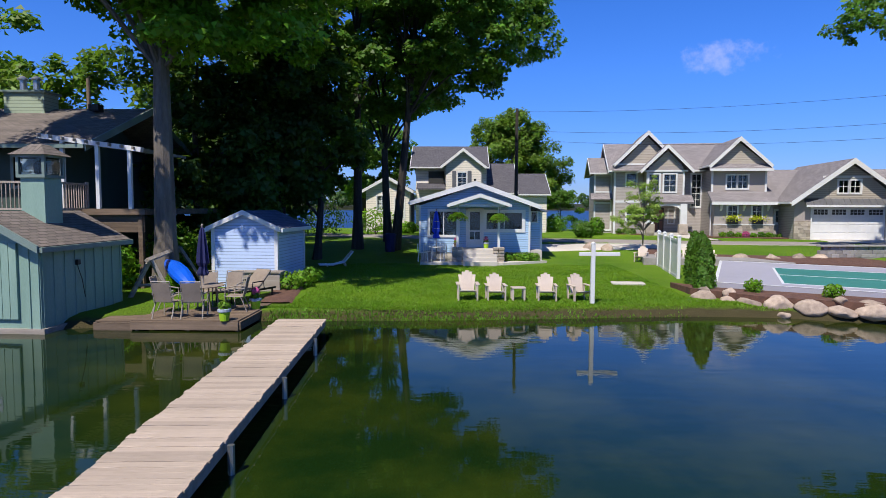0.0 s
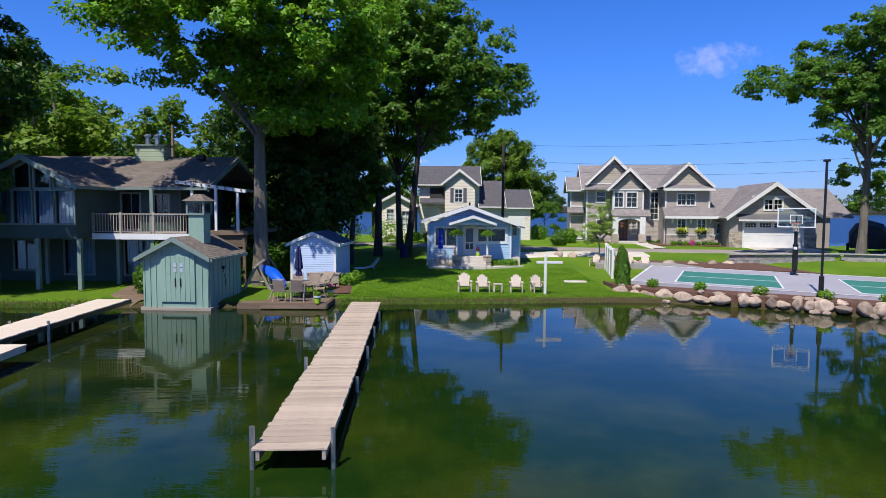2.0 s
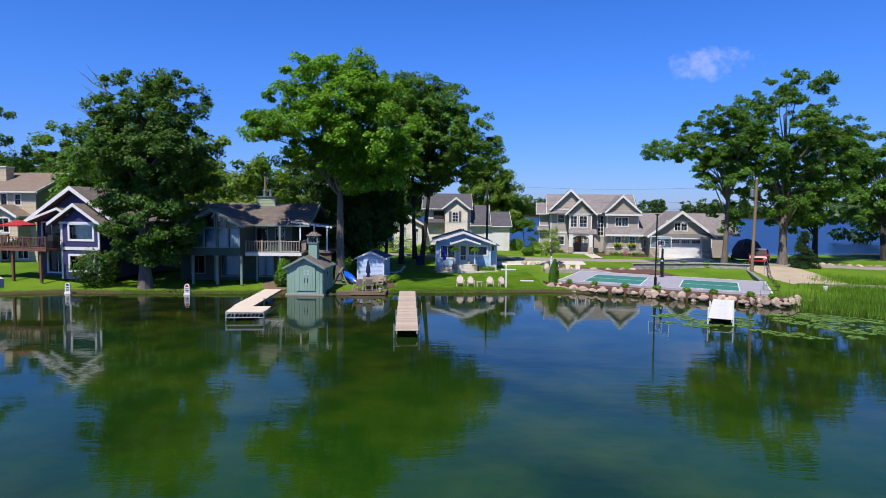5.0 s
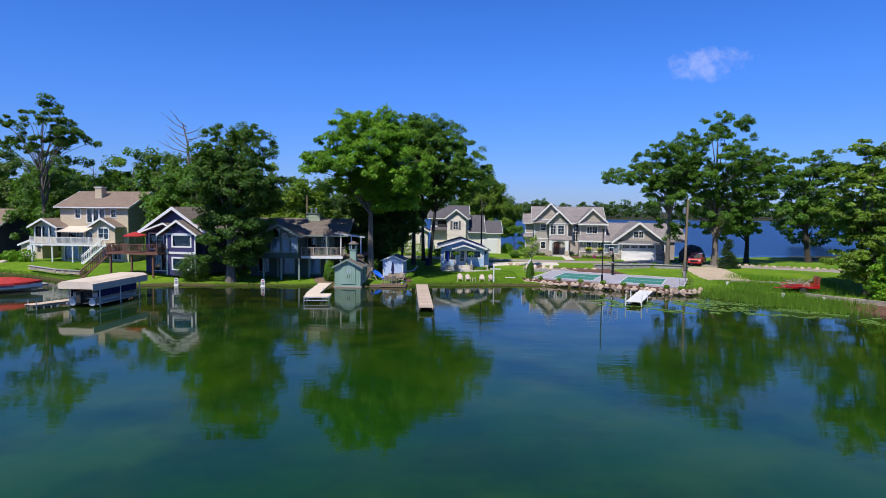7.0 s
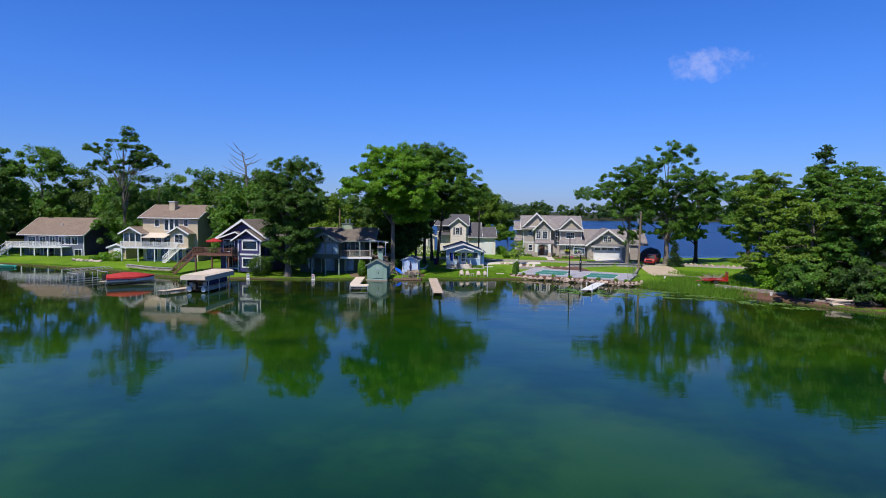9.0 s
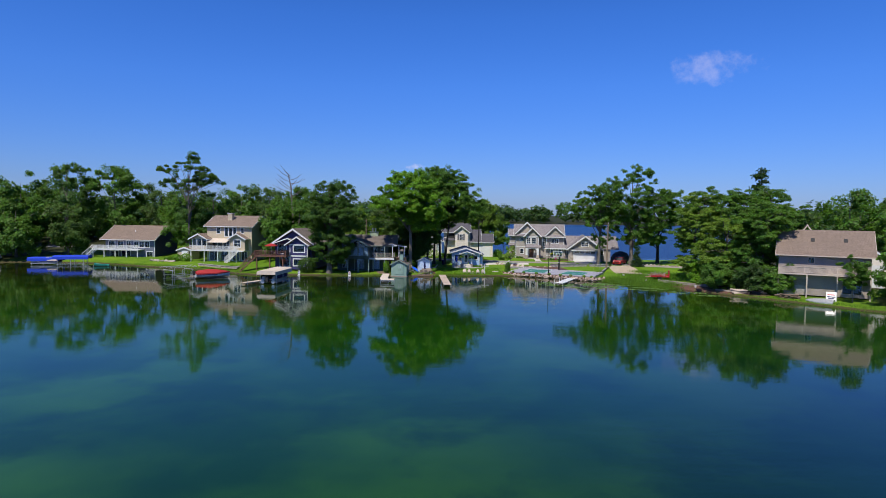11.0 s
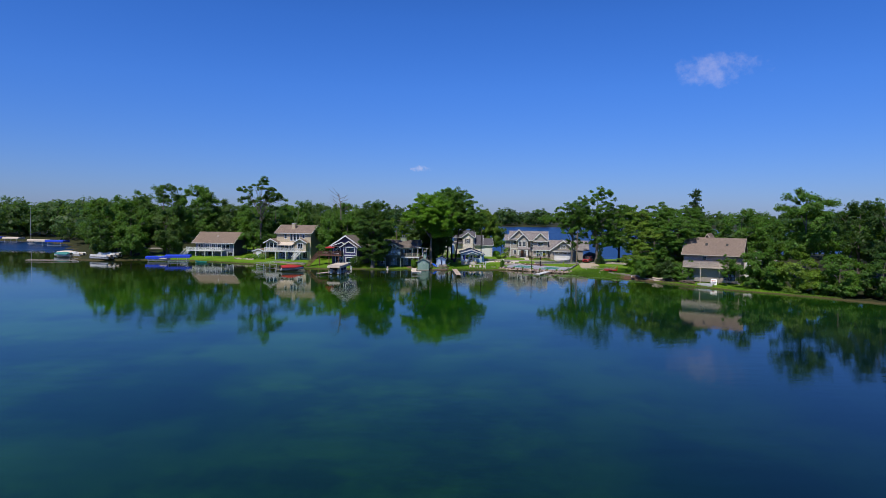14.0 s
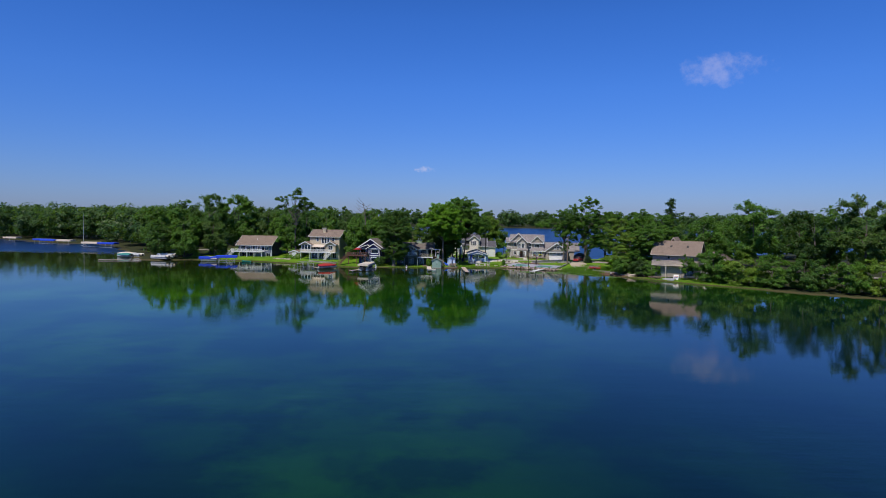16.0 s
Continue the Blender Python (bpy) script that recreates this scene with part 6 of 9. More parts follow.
tree("oak_tree", -3.9, 35.2, 20, [(3.0, -1.0, 13.5, 4.6, 4.6, 4.2), (5.8, -1.5, 12.2, 2.9, 3.4, 2.6), (1.2, -1.0, 17, 4.0, 4.0, 3.0)], 0.27, "leaf_oak", "dark_bark", clumps=300, per=105, size=0.23, clump_r=0.8, seed=7, label="leaning shade oak overhanging the cottage", limbs=26, fork=0.6, lean=(1.6, -0.4))
# dark evergreens; leaf_dark also carries the shade under the crowns as colour
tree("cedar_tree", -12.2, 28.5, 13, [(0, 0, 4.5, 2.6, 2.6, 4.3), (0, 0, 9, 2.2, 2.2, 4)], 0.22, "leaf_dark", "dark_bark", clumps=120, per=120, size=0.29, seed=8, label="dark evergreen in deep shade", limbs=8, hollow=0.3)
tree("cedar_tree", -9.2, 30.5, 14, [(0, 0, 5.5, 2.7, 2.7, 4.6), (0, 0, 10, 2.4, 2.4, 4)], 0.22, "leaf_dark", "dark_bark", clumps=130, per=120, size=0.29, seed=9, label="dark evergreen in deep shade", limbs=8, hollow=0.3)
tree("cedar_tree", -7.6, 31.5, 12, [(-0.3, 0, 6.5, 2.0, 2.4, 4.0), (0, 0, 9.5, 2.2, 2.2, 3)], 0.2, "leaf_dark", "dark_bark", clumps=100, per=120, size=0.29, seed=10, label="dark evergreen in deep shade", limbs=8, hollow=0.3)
tree("ash_tree", -25.1, 16.4, 18.0, [(0.4, 0, 5.2, 3.6, 3.0, 3.0), (0.8, 0, 10, 4.7, 4.2, 4.6), (0.6, 0.4, 14.0, 3.8, 3.4, 3.6), (-2.2, 0, 11.0, 2.2, 2.4, 2.6)], 0.46, "leaf_deep", clumps=520, per=112, size=0.225, clump_r=0.85, seed=11, label="dense ash tree at the water's edge", limbs=26, fork=0.2)
bush("dogwood_shrub", -29.3, 16.9, 1.7, 2.9, "leaf_dark", 3, "dense dark green shrub by the shore", 2600, 0.14)
# oaks beside the garage
tree("oak_tree", 28.9, 34.0, 18.5, [(-0.8, 0, 14.2, 3.8, 3.8, 3.0), (0.6, 0, 10.0, 2.8, 2.8, 2.8), (-4.6, -0.5, 13.0, 2.4, 2.2, 1.3), (-7.6, -0.6, 12.2, 2.2, 1.8, 1.1), (0.8, 0, 6.0, 2.2, 2.2, 2.0), (1.5, 0, 15.8, 2.6, 2.6, 2.0), (-1.6, -0.4, 10.6, 2.6, 2.4, 2.0), (2.4, 0.4, 12, 2.4, 2.4, 2.6)], 0.30, "leaf_oak", clumps=420, per=80, size=0.22, clump_r=0.68, seed=12, label="open-crowned oak beside the garage", limbs=34, fork=0.42)
tree("oak_tree", 36.5, 36.3, 21.5, [(0, 0, 16.5, 5.4, 5.0, 3.4), (1.5, 0, 20, 3.0, 3.0, 1.6), (-3.0, 0, 12.5, 3.6, 3.4, 3.0), (3.4, 0, 12.2, 3.6, 3.4, 3.2), (6.2, 0, 15.6, 2.6, 2.4, 1.3), (-0.5, 0, 8.0, 4.0, 3.6, 2.6), (0.6, 0, 5.6, 3.0, 3.0, 1.6), (4.6, 0, 9.0, 2.6, 2.6, 2.2)], 0.44, "leaf_oak", clumps=500, per=86, size=0.24, clump_r=0.78, seed=13, label="broad old oak by the lane", limbs=40, fork=0.36)
tree("oak_tree", 45.2, 44.7, 17.5, [(0, 0, 12, 4.8, 4.8, 3.8), (-1, 0, 7.2, 3.8, 3.8, 2.4), (2, 0, 15, 3, 3, 2)], 0.35, "leaf_oak", "dark_bark", clumps=170, per=95, size=0.30, clump_r=0.95, seed=14, label="shade oak on the far lawn", limbs=30)
tree("oak_tree", 58.2, 50.2, 18.5, [(0, 0, 12.5, 5.6, 5.6, 4.5), (-2, 0, 7.5, 4.0, 4.0, 2.4), (2, 0, 16, 3, 3, 2)], 0.45, "leaf_oak", "dark_bark", clumps=170, per=95, size=0.33, clump_r=1.05, seed=15, label="shade oak on the far lawn", limbs=30)
conifer("spruce_tree", 36.6, 32.4, 4.2, 1.45, seed=4, label="young blue-green spruce beside the ramp", size=0.11, layers=13, per=320)
# maples over the right-hand bank
for i, (x, y, hh, blobs) in enumerate((
        (40.5, 11.0, 15.5, [(0, 0, 9.5, 4.2, 4.2, 5.2), (-1.2, -2, 4.2, 3.4, 3.2, 2.8), (0, 0, 13, 3, 3, 2.4)]),
        (46.0, 7.0, 16.5, [(0, 0, 10, 4.8, 4.8, 5.2), (0, -3, 5.0, 3.6, 3.6, 3.2), (0, 0, 13.5, 3.6, 3.6, 2.6)]),
        (41.5, 2.0, 13.0, [(0, 0, 7.5, 4.2, 4.2, 4.2), (-1, -1, 3.6, 3.4, 3.4, 2.4)]),
        (43.4, -3.6, 14.5, [(1.0, 0.6, 10.4, 3.8, 3.8, 3.6), (-0.6, 2.0, 6.0, 3.0, 3.0, 2.2)]),
        (53.0, 12.0, 17.0, [(0, 0, 10.5, 5.0, 5.0, 5.5)]))):
    tree("maple_tree", x, y, hh, blobs, 0.28, "leaf_lime" if i in (0, 2) else "leaf_oak", clumps=250, per=95, size=0.26, clump_r=1.0, seed=20 + i, label="spreading maple over the wooded bank", limbs=20, fork=0.25, flat=0.3)
for i, (x, y, r, hh) in enumerate(((39.6, -1.4, 3.0, 6.0), (39.6, 5.2, 2.2, 4.4), (42.6, -4.6, 2.8, 5.4), (45.2, -6.4, 2.2, 4.6), (47.0, 0.0, 3.0, 7.0))):
    tree("maple_thicket", x, y, hh, [(0, 0, hh * 0.55, r, r, hh * 0.45), (-r * 0.4, -r * 0.4, hh * 0.32, r * 0.8, r * 0.8, hh * 0.3)], 0.12, ("leaf_oak", "leaf_maple", "leaf_dark")[i % 3], "dark_bark", clumps=110, per=90, size=0.25, clump_r=0.8, seed=170 + i, label="low maple boughs hanging over the bank", limbs=8, group="boughs over the bank")
conifer("pine_tree", 65.2, 38.6, 22.5, 5.2, seed=6, label="tall ragged pine behind the houses", size=0.34, layers=17, per=620, droop=-0.05, sparse=0.38)
# thicket along the right-hand shore
for i, (x, y, r, hh) in enumerate(((55.5, -18.5, 3.6, 7.5), (60.0, -23.5, 3.8, 7.6), (64.5, -28.0, 4.0, 8.2), (69.5, -32.5, 4.2, 7.8), (74.5, -37.0, 4.0, 7.4), (80.0, -41.0, 4.2, 8.0), (86.0, -45.0, 4.4, 8.4), (58.0, -14.0, 3.2, 7.0), (94.0, -50.0, 4.6, 9.0), (104.0, -57.0, 5.0, 9.4))):
    tree("willow_thicket", x, y, hh, [(0, 0, hh * 0.52, r, r, hh * 0.48), (r * 0.3, -r * 0.4, hh * 0.3, r * 0.8, r * 0.8, hh * 0.28)], 0.14, ("leaf_oak", "leaf_lime", "leaf_oak", "leaf_deep")[i % 4], clumps=90, per=105, size=0.33, clump_r=1.05, seed=40 + i, label="leafy thicket leaning over the shore", limbs=8, group="shore thicket")
for i, (x, y, hh, r) in enumerate(((70, -8, 20, 5.5), (79, -18, 19, 5.5), (88, -24, 22, 6.0), (98, -30, 23, 6.0), (62, 4, 15, 5), (84, -4, 18, 6), (110, -38, 23, 6.5), (72, 14, 15, 5.5), (96, 0, 17, 6), (122, -48, 21, 6.5), (64, 26, 14, 5), (80, 28, 14, 5.5), (100, 24, 16, 6), (125, -20, 18, 6))):
    tree("oak_tree", x, y, hh, [(0, 0, hh * 0.62, r, r, hh * 0.34), (r * 0.4, 0, hh * 0.4, r * 0.8, r * 0.8, hh * 0.25)], 0.3, ("leaf_oak", "leaf_dark", "leaf_ash", "leaf_oak")[i % 4], clumps=int(105 * (hh / 17) ** 1.6), per=74, size=0.44, clump_r=1.4, flat=0.8, seed=60 + i, label="tall broadleaf tree in the wood beyond the beige house", limbs=8, group="right-hand wood")
# woods behind the left-hand houses
k = 0
for x, y, hh, r in ((-31, 36, 16, 5), (-38, 42, 17, 5.5), (-45, 48, 17, 5.5), (-52, 50, 17, 5.5), (-60, 52, 16, 5.5), (-68, 56, 16, 5.5), (-76, 60, 18, 6), (-86, 56, 22.5, 6.5), (-94, 50, 23, 6.5), (-101, 44, 19.5, 6), (-90, 44, 14, 4.5), (-98, 38, 12, 4.5), (-106, 36, 12, 4.5), (-108, 44, 19, 6), (-114, 52, 16, 6), (-64, 46.5, 13, 4.5), (-22, 36, 11.5, 4.0), (-28, 30, 12, 3.6), (-16, 42, 15, 4.5), (-40, 36, 13, 4.2), (-118, 62, 18, 6.5), (-124, 72, 18, 6.5), (-130, 84, 18, 7), (-138, 96, 18, 7)):
    k += 1
    tree("hardwood_tree", x, y, hh, [(0, 0, hh * 0.60, r, r, hh * 0.36), (r * 0.3, -r * 0.3, hh * 0.34, r * 0.85, r * 0.85, hh * 0.26)], 0.28, "leaf_lime" if k in (1, 17, 18) else ("leaf_oak", "leaf_deep", "leaf_oak", "leaf_ash")[k % 4], clumps=int(112 * (hh / 15) ** 1.6), per=76, size=0.40, clump_r=1.3, flat=0.8, seed=90 + k, label="broadleaf tree in the wood behind the lake houses", limbs=10, group="left-hand wood")
tree("poplar_tree", -61.0, 41.5, 25.0, [(0.5, 0, 21.8, 3.4, 3.0, 2.6), (-4.4, 0, 18.6, 3.2, 3.0, 2.2), (3.8, 0, 18.2, 3.2, 3.0, 2.0), (0.5, 0, 16.0, 3.4, 3.0, 2.2), (0, 0, 9.0, 4.4, 3.8, 4.6)], 0.30, "leaf_deep", clumps=150, per=90, size=0.30, clump_r=0.9, seed=130, label="tall thin-crowned tree above the tan house", limbs=40)
tree("willow_tree", 7.4, 80.0, 17.0, [(-1.5, 0, 10, 4.8, 4.6, 4.8), (3.2, 0, 8.2, 3.4, 3.2, 4.4), (0, 0, 13.8, 3.6, 3.4, 2.8)], 0.35, "leaf_lime", clumps=330, per=90, size=0.30, clump_r=0.9, seed=131, label="pale green willow by the far shore", limbs=16, flat=1.1, fill=1.3, hollow=0.3)
tree("lakeside_tree", 13.0, 77.0, 5.5, [(0, 0, 3.4, 1.9, 1.9, 2.0)], 0.09, "leaf_oak", clumps=40, per=110, size=0.22, clump_r=0.7, seed=132, label="small round-headed tree by the far shore", limbs=12)
tree("young_tree", 10.5, 35.6, 4.7, [(0, 0, 3.2, 1.1, 1.1, 1.3), (-0.8, 0, 2.0, 0.75, 0.75, 0.6), (0.6, 0, 2.4, 0.7, 0.7, 0.7)], 0.045, "leaf_light", clumps=100, per=60, size=0.085, clump_r=0.32, seed=133, label="slender light green young tree in mulch", limbs=24, fork=0.25)
tree("hardwood_tree", -9.5, 62, 15, [(0, 0, 9, 4, 4, 5)], 0.3, "leaf_oak", "dark_bark", clumps=90, per=120, size=0.4, clump_r=1.3, seed=134, label="tree beside the cream house", limbs=8)


def dead_tree():
    rng = np.random.default_rng(4)
    root = thing("dead_tree", -36.0, 32.5, gz(-36, 32.5) - 0.2, 0, "bare dead tree with forked branches", "tree")
    part("trunk", tube([(0, 0, 0), (0.3, 0, 8), (-0.2, 0, 16), (-0.8, 0, 18.5)], [0.26, 0.2, 0.12, 0.07], 7), M["bark"], root)
    for i in range(12):
        z = 13.5 + i * 0.42
        a = rng.uniform(0, 6.28)
        r = rng.uniform(1.6, 4.2)
        p = Vector((-0.3, 0, z))
        q = p + Vector((math.cos(a) * r, math.sin(a) * r * 0.5, rng.uniform(0.8, 2.4)))
        mid = p.lerp(q, 0.5) + Vector((0, 0, -0.25))
        bm = bmesh.new()
        add_tube(bm, [p, mid, q], [0.07, 0.045, 0.012], 5)
        add_tube(bm, [mid, mid + Vector((math.cos(a + 0.8), math.sin(a + 0.8) * 0.5, 0.8)) * r * 0.35], [0.03, 0.008], 4)
        part("branch", bm, M["bark"], root)


dead_tree()


def woods(name, line, count, depth, hlo, hhi, size, seed, label, leaf="leaf_far", per=70):
    """A far wood: many crowns of clumped leaves as one sheet of foliage."""
    rng = np.random.default_rng(seed)
    per, size = int(per * 1.9), size * 0.74
    seg = np.array(line, float)
    lens = np.hypot(*(seg[1:] - seg[:-1]).T)
    pts, nrm = [], []
    for i in range(count):
        s = rng.uniform(0, lens.sum())
        j = int(np.searchsorted(np.cumsum(lens), s))
        f = (s - (np.cumsum(lens)[j] - lens[j])) / lens[j]
        base = seg[j] * (1 - f) + seg[j + 1] * f
        x, y = base + np.array([rng.normal() * 3, rng.uniform(0, depth)])
        h = rng.uniform(hlo, hhi)
        r = h * rng.uniform(0.28, 0.42)
        c = np.array([x, y, gz(x, y) + h * 0.5])
        lumps = 16
        ld = rng.normal(size=(lumps, 3))
        ld /= np.linalg.norm(ld, axis=1, keepdims=True)
        lc = c + ld * rng.uniform(0.55, 0.95, (lumps, 1)) * np.array([r, r, h * 0.46])
        d = rng.normal(size=(lumps, per // lumps, 3))
        d *= rng.uniform(0.5, 1.0, (lumps, per // lumps, 1)) / (np.linalg.norm(d, axis=2, keepdims=True) + 1e-9)
        pts.append((lc[:, None, :] + d * rng.uniform(0.25, 0.5, (lumps, 1, 1)) * r * np.array([1, 1, 0.6])).reshape(-1, 3))
        nrm.append((d * 0.5 + ld[:, None, :] * 0.6 + np.array([0, -0.1, 0.5]) + rng.normal(size=d.shape) * 0.4).reshape(-1, 3))
    pts, nrm = np.concatenate(pts), np.concatenate(nrm)
    nrm /= np.linalg.norm(nrm, axis=1, keepdims=True)
    ob = new(name, leaf_mesh(name, pts, nrm, size, rng, M[leaf], 1.3, 3))
    return tagged(ob, label, "woods", kind="stuff")


woods("far_woods", [(x, 712 + 40 * math.sin(x * 0.006) + 25 * math.sin(x * 0.017 + 1)) for x in range(-900, 1401, 50)], 540, 150, 17, 28, 2.8, 1, "wooded far shore across the lake", per=165)
woods("left_woods", [(-420, 245), (-300, 186), (-248, 161), (-195, 128), (-172, 133), (-150, 99), (-128, 66), (-120, 52)], 230, 50, 13, 21, 1.15, 2, "dense wood along the left-hand shore", per=330)
woods("left_woods", [(-900, 440), (-420, 280)], 150, 80, 15, 24, 2.1, 5, "dense wood along the left-hand shore", per=180)
woods("left_woods", [(-140, 120), (-100, 90), (-60, 72), (-30, 62)], 90, 26, 12, 17, 1.0, 6, "dense wood behind the lake houses", per=420)
woods("right_woods", [(95, 60), (150, 30), (220, -30), (330, -110), (600, -250)], 190, 50, 14, 22, 1.2, 3, "dense wood along the right-hand shore", per=320)
woods("right_woods", [(130, -58), (200, -98), (330, -170)], 120, 40, 13, 22, 1.2, 7, "dense wood along the right-hand shore", per=300)
tree("hardwood_tree", -33.4, 28.4, 13.5, [(0, 0, 8.5, 4.4, 3.6, 4.6), (-3, 0, 6.5, 2.8, 2.6, 3.2)], 0.28, "leaf_oak", clumps=120, per=90, size=0.40, clump_r=1.1, seed=135, label="broadleaf tree behind the navy house", limbs=10)


# ---- docks ----
def plank_dock(name, x, y, yaw, width, length, z, material, label, plank=0.14, posts=(), skirt="wood_grey", post_mat="grey_metal", post_h=0.55, bearers=True):
    """A dock that runs along its own y, plank by plank across."""
    d = thing(name, x, y, 0, yaw, label, "dock")
    rng = random.Random(int(length * 10))
    meshes = []
    for k in range(4):
        bm = box(-width / 2 - 0.012 * k, width / 2 + 0.01 * (k % 3), 0.003, plank - 0.006, z - 0.035, z, 0.003)
        me = bpy.data.meshes.new("plank")
        bmesh.ops.recalc_face_normals(bm, faces=bm.faces)
        bm.to_mesh(me)
        bm.free()
        me.materials.append(M[material])
        meshes.append(me)
    for i in range(int(length / plank)):
        o = new("plank", rng.choice(meshes))
        o.parent = d
        o.location = (0, i * plank, rng.uniform(-0.006, 0.006))
        o.rotation_euler = (0, rng.uniform(-0.006, 0.006), rng.uniform(-0.006, 0.006))
    if bearers:
        for s in (-1, 1):
            part("stringer", box(s * (width / 2 - 0.06) - 0.03, s * (width / 2 - 0.06) + 0.03, 0.02, length, z - 0.2, z - 0.04), M[skirt], d)
    for px, py, *own in posts:
        part("post", tube([(px, py, -1.4), (px, py, z + (own[0] if own else post_h))], 0.045, 8), M[post_mat], d)
    return d


plank_dock("wooden_dock", -3.38, -0.56, 3.2, 1.18, 15.6, 0.42, "wood_pale", "long weathered grey plank dock from the lawn", posts=[(-0.66, 0.2, 0.3), (0.66, 0.2, 0.26), (-0.66, 5.2, 0.22), (0.66, 4.4, -0.06), (0.66, 7.6, -0.06), (0.66, 10.5, -0.06), (0.66, 13.5, -0.06)])
plank_dock("section_dock", -14.0, 5.9, 2.6, 1.25, 8.6, 0.56, "white_cloth", "pale L-shaped sectional dock on metal legs", plank=0.3, posts=[(-0.6, 3.0), (0.6, 3.0), (-0.6, 6.5)], skirt="black_metal", post_h=0.1)
plank_dock("section_dock", -13.2, 3.9, 4.6, 2.25, 2.1, 0.56, "white_cloth", "pale end platform of the sectional dock", plank=0.3, posts=[(-1.1, 0.06), (1.1, 0.06), (-1.1, 2.0)], skirt="aluminium", post_h=0.05)
plank_dock("white_dock", 14.85, 3.85, -25.5, 1.3, 8.8, 0.40, "white_plastic", "narrow white dock on posts by the boulders", plank=0.4, posts=[(-0.68, 0.1), (0.68, 0.1), (-0.68, 3.0), (0.68, 4.2)], skirt="aluminium", post_mat="white_plastic", post_h=0.62)
truss = thing("dock_truss", -13.2, 3.88, 0, 4.6, "white metal truss on the front of the dock", "dock")
part("rail", box(-1.1, 1.1, -0.06, -0.03, 0.47, 0.52), M["aluminium"], truss)
part("rail", box(-1.1, 1.1, -0.06, -0.03, 0.2, 0.25), M["aluminium"], truss)
for i in range(9):
    part("strut", tube([(-1.05 + i * 0.23, -0.045, 0.25), (-0.94 + i * 0.23, -0.045, 0.47)], 0.016, 5), M["aluminium"], truss)


# ---- lawn furniture ----
def adirondack(material):
    c = thing("lawn_chair", 0, 0, 0, 0, "beige plastic fan-back lawn chair on the grass", "chair", "chairs in a row on the lawn")
    m = M[material]
    seat = bmesh.new()
    for i in range(5):
        y = -0.30 + i * 0.115
        z = 0.37 - i * 0.028
        add_box(seat, -0.27, 0.27, y, y + 0.105, z - 0.02, z)
    part("seat", seat, m, c)
    for i in range(5):
        a = (i - 2) * 0.085
        top = 0.97 - 0.05 * abs(i - 2) ** 1.6
        bm = bmesh.new()
        vs = [(-0.05 + (i - 2) * 0.092, 0.24, 0.28), (0.05 + (i - 2) * 0.092, 0.24, 0.28), (0.06 + (i - 2) * 0.122, 0.46, top), (-0.06 + (i - 2) * 0.122, 0.46, top)]
        a1 = [bm.verts.new(v) for v in vs]
        b1 = [bm.verts.new((x, y + 0.025, z)) for x, y, z in vs]
        bm.faces.new(a1)
        bm.faces.new(b1[::-1])
        for j in range(4):
            bm.faces.new([a1[j], b1[j], b1[(j + 1) % 4], a1[(j + 1) % 4]])
        part("back_slat", bm, m, c)
    for s in (-1, 1):
        part("armrest", box(s * 0.34 - 0.06, s * 0.34 + 0.06, -0.36, 0.34, 0.55, 0.585, 0.01), m, c)
        part("front_leg", prism_x([(-0.34, 0), (-0.24, 0), (-0.22, 0.55), (-0.35, 0.55)], s * 0.32 - 0.025, s * 0.32 + 0.025), m, c)
        part("rear_leg", prism_x([(0.26, 0), (0.36, 0), (0.42, 0.55), (0.3, 0.55)], s * 0.32 - 0.025, s * 0.32 + 0.025), m, c)
        part("side_rail", prism_x([(-0.3, 0.30), (0.32, 0.14), (0.32, 0.2), (-0.3, 0.36)], s * 0.29 - 0.02, s * 0.29 + 0.02), m, c)
    part("back_brace", box(-0.26, 0.26, 0.41, 0.435, 0.6, 0.66), m, c)
    return c


first = adirondack("beige_plastic")
spots = [(-0.05, 19.1, 2), (0.84, 19.15, 4), (2.45, 19.2, -2), (3.5, 19.25, 12), (9.2, 31.6, -30), (10.2, 31.4, -24), (11.3, 31.0, -28), (12.3, 30.6, -20)]
SMALL = Matrix.Scale(0.92, 4)
first.matrix_world = pose(spots[0][0], spots[0][1], gz(*spots[0][:2]), 0, 0, spots[0][2]) @ SMALL
for x, y, a in spots[1:]:
    c = copy_thing(first, pose(x, y, gz(x, y), 0, 0, a) @ SMALL)
    if y > 25:
        tagged(c, "pale plastic fan-back chair by the court", group="chairs by the court")


def lawn_table():
    t = thing("side_table", 1.55, 19.2, gz(1.55, 19.2), 3, "small beige plastic side table on the grass", "table")
    top = bmesh.new()
    for i in range(4):
        add_box(top, -0.22, 0.22, -0.2 + i * 0.1, -0.108 + i * 0.1, 0.38, 0.41)
    part("tabletop", top, M["beige_plastic"], t)
    for x in (-0.18, 0.18):
        for y in (-0.16, 0.16):
            part("leg", box(x - 0.03, x + 0.03, y - 0.02, y + 0.02, 0, 0.38), M["beige_plastic"], t)


lawn_table()


def sign_post():
    s = thing("sign_post", 3.7, 18.35, gz(3.7, 18.35) - 0.05, 0, "white wooden sign post with an empty arm", "sign post")
    part("upright", box(-0.06, 0.06, -0.06, 0.06, 0, 1.86, 0.006), M["white_paint"], s)
    part("arm", box(-0.42, 0.80, -0.05, 0.05, 1.50, 1.61, 0.006), M["white_paint"], s)
    part("cap", lathe([(0.08, 1.86), (0.08, 1.88), (0.01, 1.93)], 4), M["white_paint"], s)


sign_post()


